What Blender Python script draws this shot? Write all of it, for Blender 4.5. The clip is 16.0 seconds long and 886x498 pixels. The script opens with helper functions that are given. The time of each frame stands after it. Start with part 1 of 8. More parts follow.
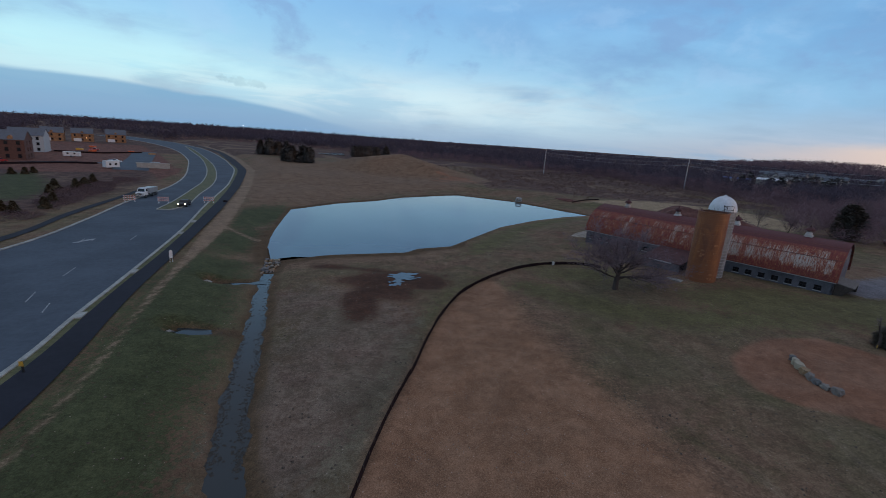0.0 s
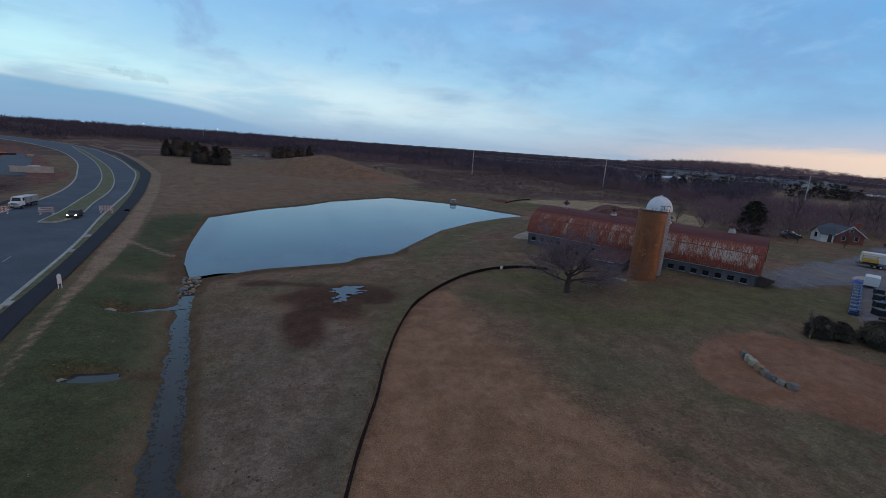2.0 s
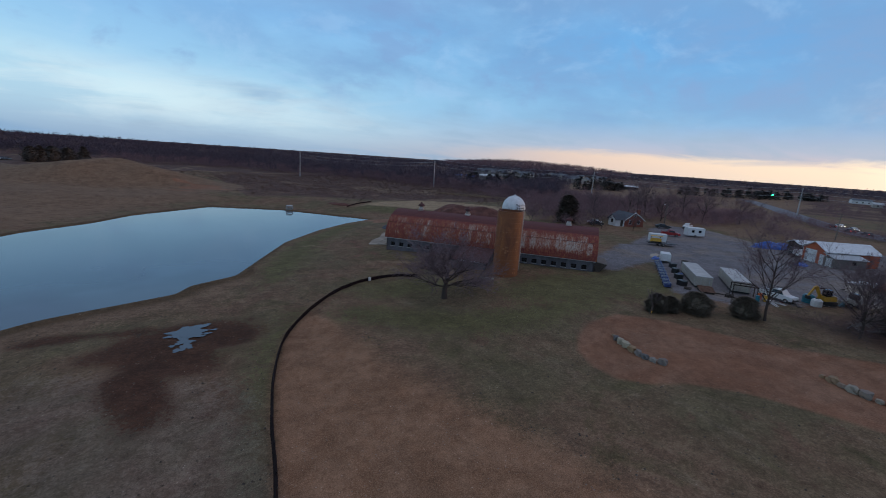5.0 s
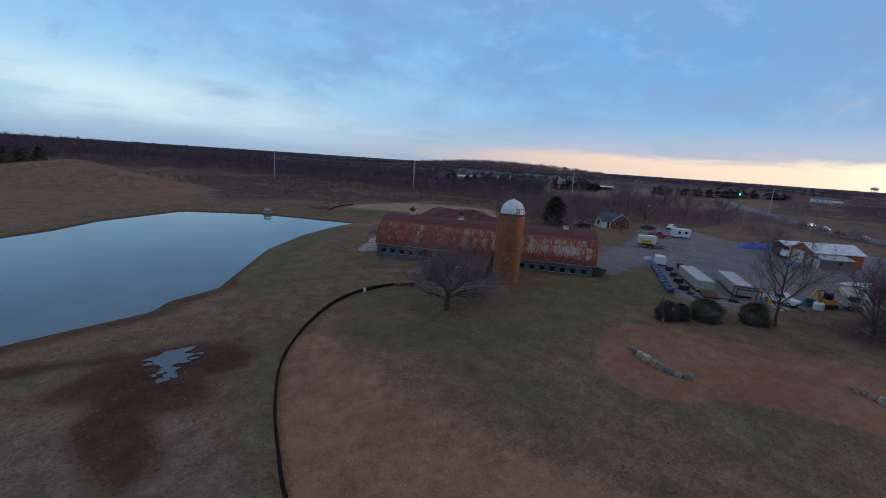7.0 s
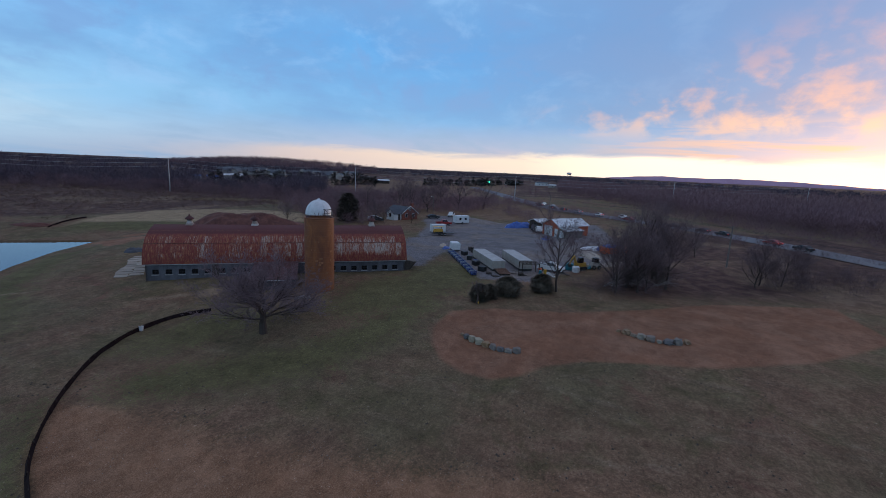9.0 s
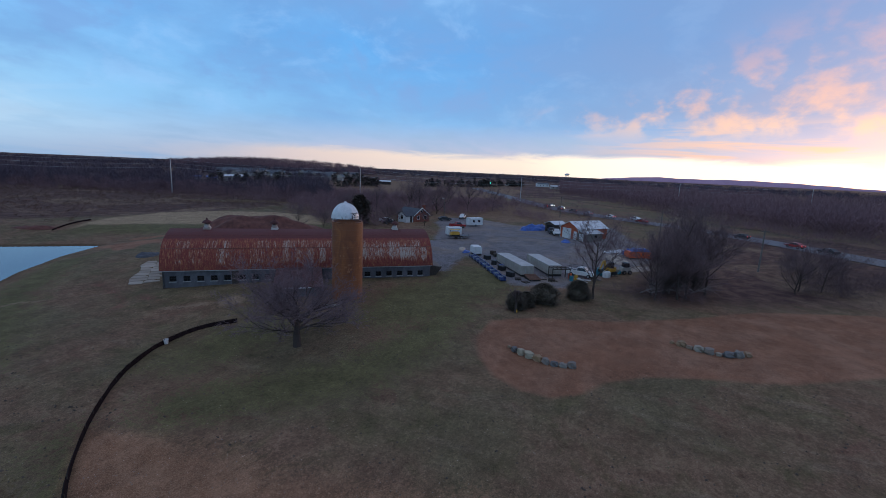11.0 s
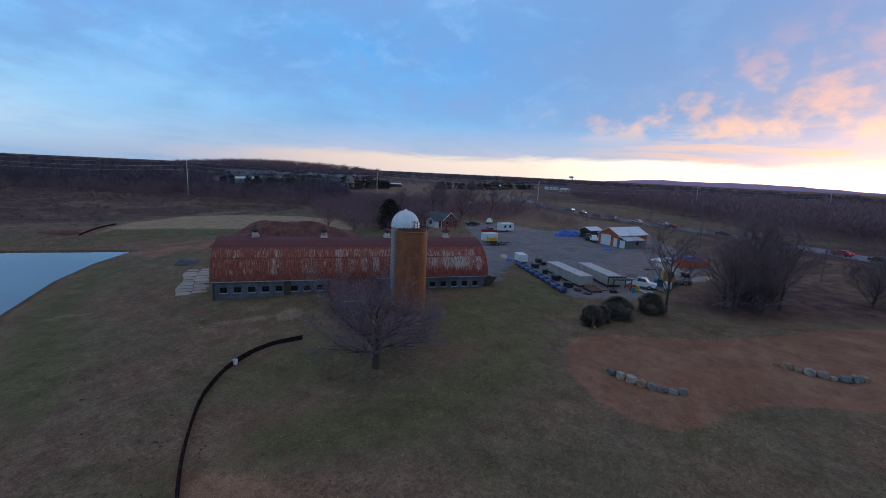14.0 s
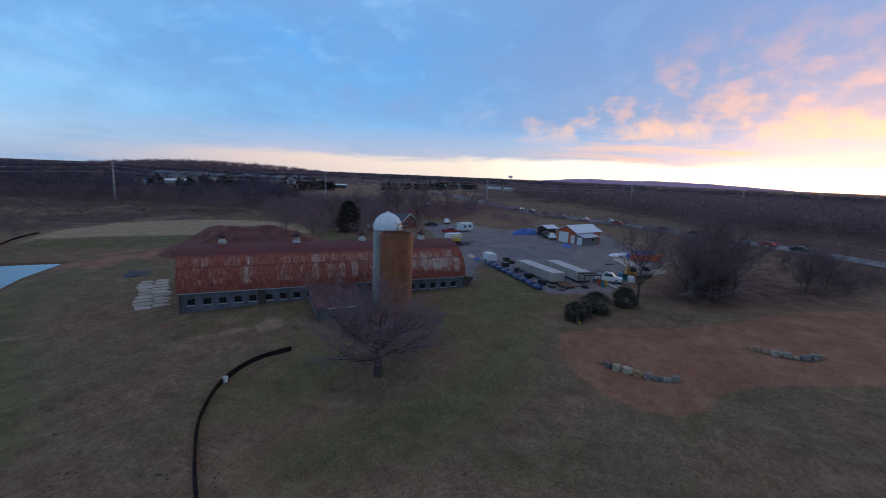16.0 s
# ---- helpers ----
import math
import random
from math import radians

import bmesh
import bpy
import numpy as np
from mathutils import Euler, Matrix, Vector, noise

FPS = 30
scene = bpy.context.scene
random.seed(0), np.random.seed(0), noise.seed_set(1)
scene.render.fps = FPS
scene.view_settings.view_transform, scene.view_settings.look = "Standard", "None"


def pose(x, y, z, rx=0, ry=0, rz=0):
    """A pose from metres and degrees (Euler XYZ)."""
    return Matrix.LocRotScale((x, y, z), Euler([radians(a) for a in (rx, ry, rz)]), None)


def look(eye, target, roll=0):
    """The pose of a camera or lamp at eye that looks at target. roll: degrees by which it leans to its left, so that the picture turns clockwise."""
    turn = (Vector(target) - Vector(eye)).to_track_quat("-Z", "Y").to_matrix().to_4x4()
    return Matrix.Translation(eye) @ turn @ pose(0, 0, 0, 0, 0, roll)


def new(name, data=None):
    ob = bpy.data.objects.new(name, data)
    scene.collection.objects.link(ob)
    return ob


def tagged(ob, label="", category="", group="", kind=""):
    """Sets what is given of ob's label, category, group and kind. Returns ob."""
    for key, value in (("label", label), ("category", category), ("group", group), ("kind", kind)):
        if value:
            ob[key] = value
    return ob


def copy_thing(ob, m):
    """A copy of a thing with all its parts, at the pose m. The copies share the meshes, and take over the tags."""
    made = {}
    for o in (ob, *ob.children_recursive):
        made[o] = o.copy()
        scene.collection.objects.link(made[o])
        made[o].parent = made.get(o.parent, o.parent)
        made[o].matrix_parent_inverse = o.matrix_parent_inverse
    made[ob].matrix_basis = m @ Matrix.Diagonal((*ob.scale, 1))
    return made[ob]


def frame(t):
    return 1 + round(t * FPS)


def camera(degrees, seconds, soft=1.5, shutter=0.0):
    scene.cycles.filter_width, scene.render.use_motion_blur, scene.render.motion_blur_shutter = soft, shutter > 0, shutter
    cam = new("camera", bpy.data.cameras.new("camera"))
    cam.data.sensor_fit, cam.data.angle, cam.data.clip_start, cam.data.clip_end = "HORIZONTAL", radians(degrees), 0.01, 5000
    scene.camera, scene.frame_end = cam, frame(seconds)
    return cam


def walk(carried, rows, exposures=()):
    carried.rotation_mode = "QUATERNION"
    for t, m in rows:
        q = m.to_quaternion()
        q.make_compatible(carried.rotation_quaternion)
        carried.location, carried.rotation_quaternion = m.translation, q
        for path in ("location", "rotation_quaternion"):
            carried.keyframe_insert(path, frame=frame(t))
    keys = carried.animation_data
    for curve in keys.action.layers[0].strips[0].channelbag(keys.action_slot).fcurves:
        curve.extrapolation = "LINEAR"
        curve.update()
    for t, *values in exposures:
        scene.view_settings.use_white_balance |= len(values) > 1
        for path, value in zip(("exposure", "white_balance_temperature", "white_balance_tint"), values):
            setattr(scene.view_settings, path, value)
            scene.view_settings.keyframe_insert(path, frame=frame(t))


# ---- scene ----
cam = camera(90.9, 16.0, 0.7, 0.25)
METRES, EYE, TILT, LEAN, TURN = 46.0, 19.8, -14.0, -3.8, 0.0
ROWS = [
    (0.0, 0.0, 0.0, 0.0, -0.0, 0.0, 0.0),
    (0.5, -0.0159, 0.0224, 0.0067, -4.7, -0.03, 1.08),
    (1.0, -0.03, 0.0461, 0.0129, -8.68, -0.11, 2.01),
    (1.5, -0.0444, 0.0688, 0.0199, -9.35, -0.12, 2.14),
    (2.0, -0.0582, 0.0935, 0.026, -9.45, -0.1, 2.13),
    (2.5, -0.0724, 0.1181, 0.0324, -9.44, -0.1, 2.1),
    (3.0, -0.0867, 0.1429, 0.0382, -9.37, -0.09, 2.06),
    (3.5, -0.0992, 0.1678, 0.0435, -9.36, -0.07, 2.02),
    (4.0, -0.1136, 0.1915, 0.0505, -10.49, -0.1, 2.27),
    (4.5, -0.131, 0.2171, 0.0579, -20.0, -0.61, 4.35),
    (4.7, -0.1334, 0.2278, 0.0611, -25.3, -1.15, 5.6),
    (5.1, -0.1385, 0.249, 0.0674, -32.4, -1.9, 6.95),
    (6.6, -0.1557, 0.329, 0.091, -33.6, -2.05, 7.17),
    (6.8, -0.158, 0.3397, 0.0942, -33.9, -2.08, 7.22),
    (7.0, -0.1604, 0.3504, 0.0974, -35.0, -2.2, 7.42),
    (7.5, -0.1673, 0.3811, 0.1057, -44.76, -3.61, 9.12),
    (8.0, -0.1734, 0.4107, 0.1139, -57.58, -5.85, 11.0),
    (8.2, -0.1730, 0.4231, 0.1166, -60.5, -6.75, 11.35),
    (8.6, -0.1712, 0.4482, 0.1219, -63.3, -7.55, 11.68),
    (10.3, -0.1619, 0.5554, 0.1442, -64.38, -7.86, 11.82),
    (10.5, -0.1609, 0.568, 0.1468, -64.38, -7.84, 11.81),
    (11.0, -0.157, 0.6035, 0.1565, -64.34, -7.71, 11.74),
    (11.5, -0.1541, 0.6407, 0.1647, -64.3, -7.59, 11.71),
    (12.0, -0.1522, 0.677, 0.1732, -64.28, -7.54, 11.7),
    (12.5, -0.1533, 0.7118, 0.1818, -64.24, -7.49, 11.67),
    (13.0, -0.1562, 0.7455, 0.1918, -64.15, -7.44, 11.65),
    (13.5, -0.1606, 0.7757, 0.2017, -64.13, -7.42, 11.62),
    (14.0, -0.1672, 0.8057, 0.2107, -64.09, -7.39, 11.57),
    (14.5, -0.1745, 0.8339, 0.2188, -64.08, -7.38, 11.54),
    (15.0, -0.1829, 0.861, 0.2258, -64.11, -7.38, 11.49),
    (15.5, -0.1928, 0.8878, 0.2314, -64.17, -7.37, 11.5),
    (16.0, -0.2032, 0.9209, 0.2392, -71.94, -8.98, 12.09),
]
walk(cam, [(t, pose(0, 0, EYE, TILT, LEAN, TURN) @ pose(METRES * x, METRES * y, METRES * z, 90 + pitch, roll, yaw)) for t, x, y, z, yaw, pitch, roll in ROWS],
     [(0.0, 0.0, 6500, 10), (4.5, 0.0, 6450, 10.5), (8.0, 0.0, 6250, 11), (10.5, 0.02, 5850, 11), (16.0, 0.0, 5800, 11)])
rnd = random.Random(7)


# ---- node shorthand ----
class Nodes:
    """Short calls that add and join shader nodes."""

    def __init__(self, tree):
        self.tree = tree
        tree.nodes.clear()

    def add(self, kind, **values):
        n = self.tree.nodes.new(kind)
        for key, value in values.items():
            setattr(n, key, value)
        return n

    def put(self, socket, value):
        if value is None:
            return
        if hasattr(value, "is_output"):
            self.tree.links.new(value, socket)
        elif isinstance(value, tuple) and len(value) == 3 and socket.type == "RGBA":
            socket.default_value = (*value, 1)
        else:
            socket.default_value = value

    def math(self, op, a, b=None, c=None, clamp=False):
        n = self.add("ShaderNodeMath", operation=op, use_clamp=clamp)
        for s, v in zip(n.inputs, (a, b, c)):
            self.put(s, v)
        return n.outputs[0]

    def ramp(self, value, lo, hi):
        n = self.add("ShaderNodeMapRange", interpolation_type="SMOOTHSTEP")
        self.put(n.inputs[0], value), self.put(n.inputs[1], lo), self.put(n.inputs[2], hi)
        return n.outputs[0]

    def stops(self, value, rows):
        n = self.add("ShaderNodeValToRGB")
        e = n.color_ramp.elements
        while len(e) < len(rows):
            e.new(0.5)
        for k, (at, col) in zip(e, rows):
            k.position, k.color = at, (*col, 1)
        self.put(n.inputs[0], value)
        return n.outputs[0]

    def mix(self, fac, a, b, blend="MIX"):
        n = self.add("ShaderNodeMix", data_type="RGBA", blend_type=blend)
        self.put(n.inputs[0], fac), self.put(n.inputs[6], a), self.put(n.inputs[7], b)
        return n.outputs[2]

    def noise(self, vec, scale, detail=4.0, rough=0.55, distort=0.0, dims="3D"):
        n = self.add("ShaderNodeTexNoise", noise_dimensions=dims)
        self.put(n.inputs["Vector"], vec)
        n.inputs["Scale"].default_value, n.inputs["Detail"].default_value = scale, detail
        n.inputs["Roughness"].default_value, n.inputs["Distortion"].default_value = rough, distort
        return n.outputs[0]

    def voronoi(self, vec, scale, feature="F1", random_=1.0):
        n = self.add("ShaderNodeTexVoronoi", feature=feature)
        self.put(n.inputs["Vector"], vec)
        n.inputs["Scale"].default_value, n.inputs["Randomness"].default_value = scale, random_
        return n.outputs["Distance"], (n.outputs["Color"] if "Color" in n.outputs else None)

    def mapped(self, vec, scale=(1, 1, 1), rot=(0, 0, 0), loc=(0, 0, 0)):
        n = self.add("ShaderNodeMapping")
        self.put(n.inputs[0], vec)
        n.inputs["Scale"].default_value, n.inputs["Rotation"].default_value, n.inputs["Location"].default_value = scale, rot, loc
        return n.outputs[0]

    def position(self):
        return self.add("ShaderNodeNewGeometry").outputs["Position"]

    def split(self, vec):
        n = self.add("ShaderNodeSeparateXYZ")
        self.put(n.inputs[0], vec)
        return n.outputs

    def attribute(self, name):
        return self.add("ShaderNodeAttribute", attribute_name=name).outputs["Fac"]

    def chance(self):
        return self.add("ShaderNodeObjectInfo").outputs["Random"]

    def bump(self, value, strength=0.3, distance=0.02, normal=None):
        n = self.add("ShaderNodeBump")
        n.inputs["Strength"].default_value, n.inputs["Distance"].default_value = strength, distance
        self.put(n.inputs["Height"], value), self.put(n.inputs["Normal"], normal)
        return n.outputs[0]

    def surface(self, colour, rough=0.8, metal=0.0, normal=None, **more):
        n = self.add("ShaderNodeBsdfPrincipled")
        self.put(n.inputs["Base Color"], colour), self.put(n.inputs["Roughness"], rough)
        self.put(n.inputs["Metallic"], metal), self.put(n.inputs["Normal"], normal)
        for key, value in more.items():
            self.put(n.inputs[key.replace("_", " ")], value)
        self.tree.links.new(n.outputs[0], self.add("ShaderNodeOutputMaterial").inputs[0])
        return n


def material(name):
    m = bpy.data.materials.new(name)
    m.use_nodes = True
    return m, Nodes(m.node_tree)


# ---- sky and sun ----
SUN = (0.89, -0.455)
world = bpy.data.worlds.new("dusk")
scene.world = world
world.use_nodes = True
w = Nodes(world.node_tree)
way = w.add("ShaderNodeTexCoord").outputs["Generated"]
wx, wy, wz = w.split(way)
up = w.math("MAXIMUM", wz, 0.0)
toward = w.math("ADD", w.math("MULTIPLY", wx, SUN[0]), w.math("MULTIPLY", wy, SUN[1]))
nishita = w.add("ShaderNodeTexSky", sky_type="NISHITA", sun_disc=False, sun_elevation=radians(1.5), sun_rotation=math.atan2(SUN[0], SUN[1]))
# cloud deck laid on a plane overhead, so that it draws out towards the horizon
flat = w.add("ShaderNodeCombineXYZ")
under = w.math("ADD", up, 0.17)
w.put(flat.inputs[0], w.math("DIVIDE", wx, under)), w.put(flat.inputs[1], w.math("DIVIDE", wy, under))
deck = flat.outputs[0]
soft_cloud = w.noise(w.mapped(deck, (0.55, 0.7, 1), (0, 0, 0.5)), 1.0, 4, 0.5, 0.3)
fine_cloud = w.noise(w.mapped(deck, (1, 1.3, 1), (0, 0, 0.5), (3.1, 1.7, 0)), 2.1, 5, 0.55, 0.4)
cover = w.math("ADD", w.math("MULTIPLY", soft_cloud, 0.7), w.math("MULTIPLY", fine_cloud, 0.3))
# height-wise tint of the open sky, away from and towards the sunset
ZENITH = [(0.5, (0.32, 0.39, 0.54)), (1.0, (0.375, 0.40, 0.51))]
cool = w.stops(up, [(0.0, (0.22, 0.42, 0.62)), (0.05, (0.31, 0.56, 0.76)), (0.12, (0.34, 0.64, 0.85)), (0.25, (0.23, 0.52, 0.84))] + ZENITH)
warm = w.stops(up, [(0.0, (0.72, 0.56, 0.48)), (0.05, (0.40, 0.47, 0.64)), (0.1, (0.15, 0.37, 0.67)), (0.25, (0.095, 0.35, 0.72))] + ZENITH)
mild = w.stops(up, [(0.0, (0.29, 0.43, 0.60)), (0.05, (0.315, 0.54, 0.74)), (0.12, (0.30, 0.57, 0.80)), (0.25, (0.205, 0.46, 0.79))] + ZENITH)
open_sky = w.mix(w.ramp(toward, -0.92, -0.45), cool, mild)
open_sky = w.mix(w.ramp(toward, -0.35, 0.75), open_sky, warm)
grey_cloud = w.mix(w.ramp(up, 0.03, 0.2), (0.27, 0.43, 0.61), (0.150, 0.325, 0.60))
grey_cloud = w.mix(w.ramp(up, 0.36, 0.6), grey_cloud, (0.36, 0.35, 0.42))
sky = w.mix(w.math("MULTIPLY", w.ramp(cover, w.math("SUBTRACT", 0.46, w.math("MULTIPLY", toward, 0.05)), 0.64), 0.75), open_sky, grey_cloud)
bright_cloud = w.noise(w.mapped(way, (3.4, 3.4, 8.0), (0.03, 0.05, 0.2), (2.2, 0, 0.7)), 1.0, 6, 0.55, 0.25)
sky = w.mix(w.math("MULTIPLY", w.ramp(bright_cloud, 0.46, 0.72), w.math("MULTIPLY", w.ramp(up, 0.04, 0.10), w.math("MULTIPLY", w.ramp(up, 0.5, 0.35), 0.4))), sky, (0.27, 0.56, 0.87))
sky = w.mix(w.math("MULTIPLY", w.ramp(bright_cloud, 0.54, 0.34), w.math("MULTIPLY", w.ramp(up, 0.05, 0.12), w.math("MULTIPLY", w.ramp(up, 0.5, 0.35), w.math("MULTIPLY", w.ramp(toward, -0.9, 0.3), 0.8)))), sky, (0.165, 0.34, 0.63))
mottle = w.noise(w.mapped(way, (7.0, 7.0, 12.0), (0.1, 0.05, 0.3), (0.2, 4, 0.7)), 1.0, 5, 0.6, 0.3)
sky = w.mix(w.math("MULTIPLY", w.ramp(mottle, 0.5, 0.32), w.math("MULTIPLY", w.ramp(up, 0.08, 0.16), 0.6)), sky, (0.185, 0.335, 0.62))
sky = w.mix(w.math("MULTIPLY", w.ramp(mottle, 0.52, 0.68), w.math("MULTIPLY", w.ramp(up, 0.06, 0.14), 0.3)), sky, (0.36, 0.58, 0.86))
# pale broken streaks low in the sky
streak = w.noise(w.mapped(way, (4.5, 4.5, 30.0), (0.05, -0.06, 0)), 1.0, 6, 0.6, 0.6)
low = w.math("MULTIPLY", w.ramp(up, 0.02, 0.06), w.ramp(up, 0.16, 0.08))
away = w.ramp(toward, 0.20, -0.5)
sky = w.mix(w.math("MULTIPLY", w.math("MULTIPLY", w.ramp(streak, 0.42, 0.62), low), w.math("MULTIPLY", away, 0.5)), sky, (0.62, 0.74, 0.84))
# one small dark cloud standing alone over the woods
across = w.math("ADD", w.math("MULTIPLY", wx, 0.9157), w.math("MULTIPLY", wy, 0.402))
spot = w.math("ADD", w.math("POWER", w.math("DIVIDE", across, 0.045), 2.0), w.math("POWER", w.math("DIVIDE", w.math("SUBTRACT", wz, w.math("ADD", 0.085, w.math("MULTIPLY", across, -0.1))), 0.009), 2.0))
spot = w.math("ADD", spot, w.math("MULTIPLY", w.math("SUBTRACT", w.noise(way, 45.0, 4, 0.6), 0.5), 5.0))
spot = w.math("MULTIPLY", w.ramp(spot, 1.3, 0.2), w.ramp(wy, 0.0, 0.2))
sky = w.mix(w.math("MULTIPLY", spot, 0.75), sky, (0.16, 0.29, 0.47))
# pale veil between the deck and the clear sky low down, broken by noise
veil_mid = w.stops(w.ramp(toward, -1.0, 0.2), [(0.0, (0.115,) * 3), (0.35, (0.085,) * 3), (0.6, (0.075,) * 3), (1.0, (0.05,) * 3)])
veil_off = w.math("DIVIDE", w.math("SUBTRACT", w.math("ADD", up, w.math("MULTIPLY", w.math("SUBTRACT", streak, 0.5), 0.05)), veil_mid), 0.048)
veil = w.math("MULTIPLY", w.math("POWER", 2.718, w.math("MULTIPLY", w.math("MULTIPLY", veil_off, veil_off), -1.0)), w.ramp(toward, 0.15, -0.5))
sky = w.mix(w.math("MULTIPLY", veil, w.math("ADD", 0.25, w.math("MULTIPLY", w.ramp(bright_cloud, 0.38, 0.62), 0.5))), sky, w.mix(w.ramp(toward, -1.0, -0.55), (0.46, 0.86, 0.95), (0.62, 0.84, 0.93)))
# deep blue wedge under the deck on the side away from the sunset
wedge_top = w.stops(w.ramp(toward, -0.5, -1.0), [(0.0, (0.0,) * 3), (0.36, (0.033,) * 3), (0.6, (0.052,) * 3), (0.88, (0.063,) * 3), (1.0, (0.066,) * 3)])
wedge_top = w.math("ADD", wedge_top, w.math("MULTIPLY", w.math("SUBTRACT", streak, 0.5), 0.018))
wedge = w.math("MULTIPLY", w.ramp(up, w.math("ADD", wedge_top, 0.005), w.math("SUBTRACT", wedge_top, 0.005)), w.ramp(toward, -0.5, -0.75))
sky = w.mix(w.math("MULTIPLY", wedge, 0.85), sky, w.mix(w.ramp(up, 0.0, 0.06), (0.20, 0.38, 0.60), (0.115, 0.36, 0.62)))
# bright band over the horizon under the cloud deck
edge = w.math("ADD", w.math("MULTIPLY", toward, 0.012), w.math("MULTIPLY", w.math("SUBTRACT", streak, 0.5), 0.045))
edge = w.math("ADD", edge, 0.024)
band = w.math("MULTIPLY", w.ramp(up, w.math("ADD", edge, 0.013), w.math("SUBTRACT", edge, 0.006)), w.ramp(toward, 0.06, 0.42))
glow = w.stops(w.ramp(toward, 0.2, 1.0), [(0.0, (0.72, 0.58, 0.52)), (0.4, (0.90, 0.72, 0.58)), (0.75, (0.98, 0.83, 0.64)), (1.0, (1.4, 1.2, 0.9))])
sky = w.mix(w.math("MULTIPLY", band, 0.92), sky, glow)
sky = w.mix(w.math("MULTIPLY", w.ramp(toward, 0.55, 0.97), w.math("MULTIPLY", w.ramp(up, 0.07, 0.14), w.math("MULTIPLY", w.ramp(up, 0.6, 0.45), 0.72))), sky, (0.145, 0.255, 0.48))
# lit tufts of cloud above the sunset, drawn out into streaks lower down
tuft = w.math("ADD", w.math("MULTIPLY", w.noise(w.mapped(way, (7.0, 7.0, 12.0), (0.0, 0.16, 0.0), (2.3, 0.9, 0.2)), 1.0, 3, 0.5, 0.1), 0.45),
              w.math("MULTIPLY", w.noise(w.mapped(way, (17.0, 17.0, 27.0), (0.0, 0.12, 0.0), (5.3, 1.9, 0.2)), 1.0, 5, 0.55, 0.15), 0.55))
near_sun = w.math("MULTIPLY", w.ramp(toward, 0.70, 0.95), w.math("MULTIPLY", w.ramp(up, 0.06, 0.11), w.ramp(up, w.math("ADD", 0.16, w.math("MULTIPLY", w.ramp(toward, 0.82, 0.99), 0.26)), 0.12)))
ember = w.stops(w.ramp(up, 0.02, 0.30), [(0.0, (1.0, 0.66, 0.46)), (0.35, (0.80, 0.45, 0.36)), (1.0, (0.56, 0.34, 0.40))])
sky = w.mix(w.math("MULTIPLY", w.ramp(tuft, w.math("SUBTRACT", 0.47, w.math("MULTIPLY", w.ramp(toward, 0.8, 0.99), 0.05)), 0.61), w.math("MULTIPLY", near_sun, 0.85)), sky, ember)
thread = w.noise(w.mapped(way, (4.0, 4.0, 48.0), (0.05, 0.10, 0), (0.4, 0.2, 0.9)), 1.0, 5, 0.55, 0.5)
sky = w.mix(w.math("MULTIPLY", w.ramp(thread, 0.47, 0.62), w.math("MULTIPLY", w.math("MULTIPLY", w.ramp(up, 0.035, 0.05), w.ramp(up, 0.13, 0.07)), w.math("MULTIPLY", w.ramp(toward, 0.78, 0.97), 0.75))), sky, (0.86, 0.50, 0.36))
halo = w.math("MULTIPLY", w.ramp(toward, 0.95, 1.0), w.ramp(up, 0.07, 0.0))
sky = w.mix(w.math("MULTIPLY", halo, 0.7), sky, (1.5, 1.26, 0.92))
below = w.ramp(wz, -0.02, -0.004)
sky = w.mix(below, (0.05, 0.045, 0.04), sky)
back_a, back_b = w.add("ShaderNodeBackground"), w.add("ShaderNodeBackground")
w.put(back_a.inputs[0], sky), w.put(back_a.inputs[1], 1.0)
w.put(back_b.inputs[0], nishita.outputs[0]), w.put(back_b.inputs[1], 0.05)
both = w.add("ShaderNodeAddShader")
world.node_tree.links.new(back_a.outputs[0], both.inputs[0])
world.node_tree.links.new(back_b.outputs[0], both.inputs[1])
world.node_tree.links.new(both.outputs[0], w.add("ShaderNodeOutputWorld").inputs[0])

sun = new("sun", bpy.data.lights.new("sun", "SUN"))
sun.data.energy, sun.data.angle, sun.data.color = 0.5, radians(12), (1.0, 0.62, 0.36)
sun.matrix_world = look((SUN[0] * 100, SUN[1] * 100, 8), (0, 0, 0))


# ---- materials ----
def plain(name, colour, rough=0.7, metal=0.0, grain=0.15, scale=4.0, bump=0.0, **more):
    """A surface with two scales of mottling."""
    m, n = material(name)
    p = n.position()
    a, b = n.noise(p, scale, 5, 0.6), n.noise(p, scale * 9, 3, 0.6)
    mott = n.math("ADD", n.math("MULTIPLY", a, 0.65), n.math("MULTIPLY", b, 0.35))
    lo, hi = tuple(c * (1 - grain) ** 2 for c in colour), tuple(min(1, c * (1 + grain)) for c in colour)
    n.surface(n.mix(n.ramp(mott, 0.3, 0.7), lo, hi), n.math("ADD", n.math("MULTIPLY", b, 0.15), rough - 0.07), metal,
              n.bump(mott, bump, 0.03) if bump else None, **more)
    return m


def lamp_material(name, colour, power):
    m, n = material(name)
    n.surface((0.1, 0.1, 0.1), 0.3, Emission_Color=(*colour, 1), Emission_Strength=power)
    return m


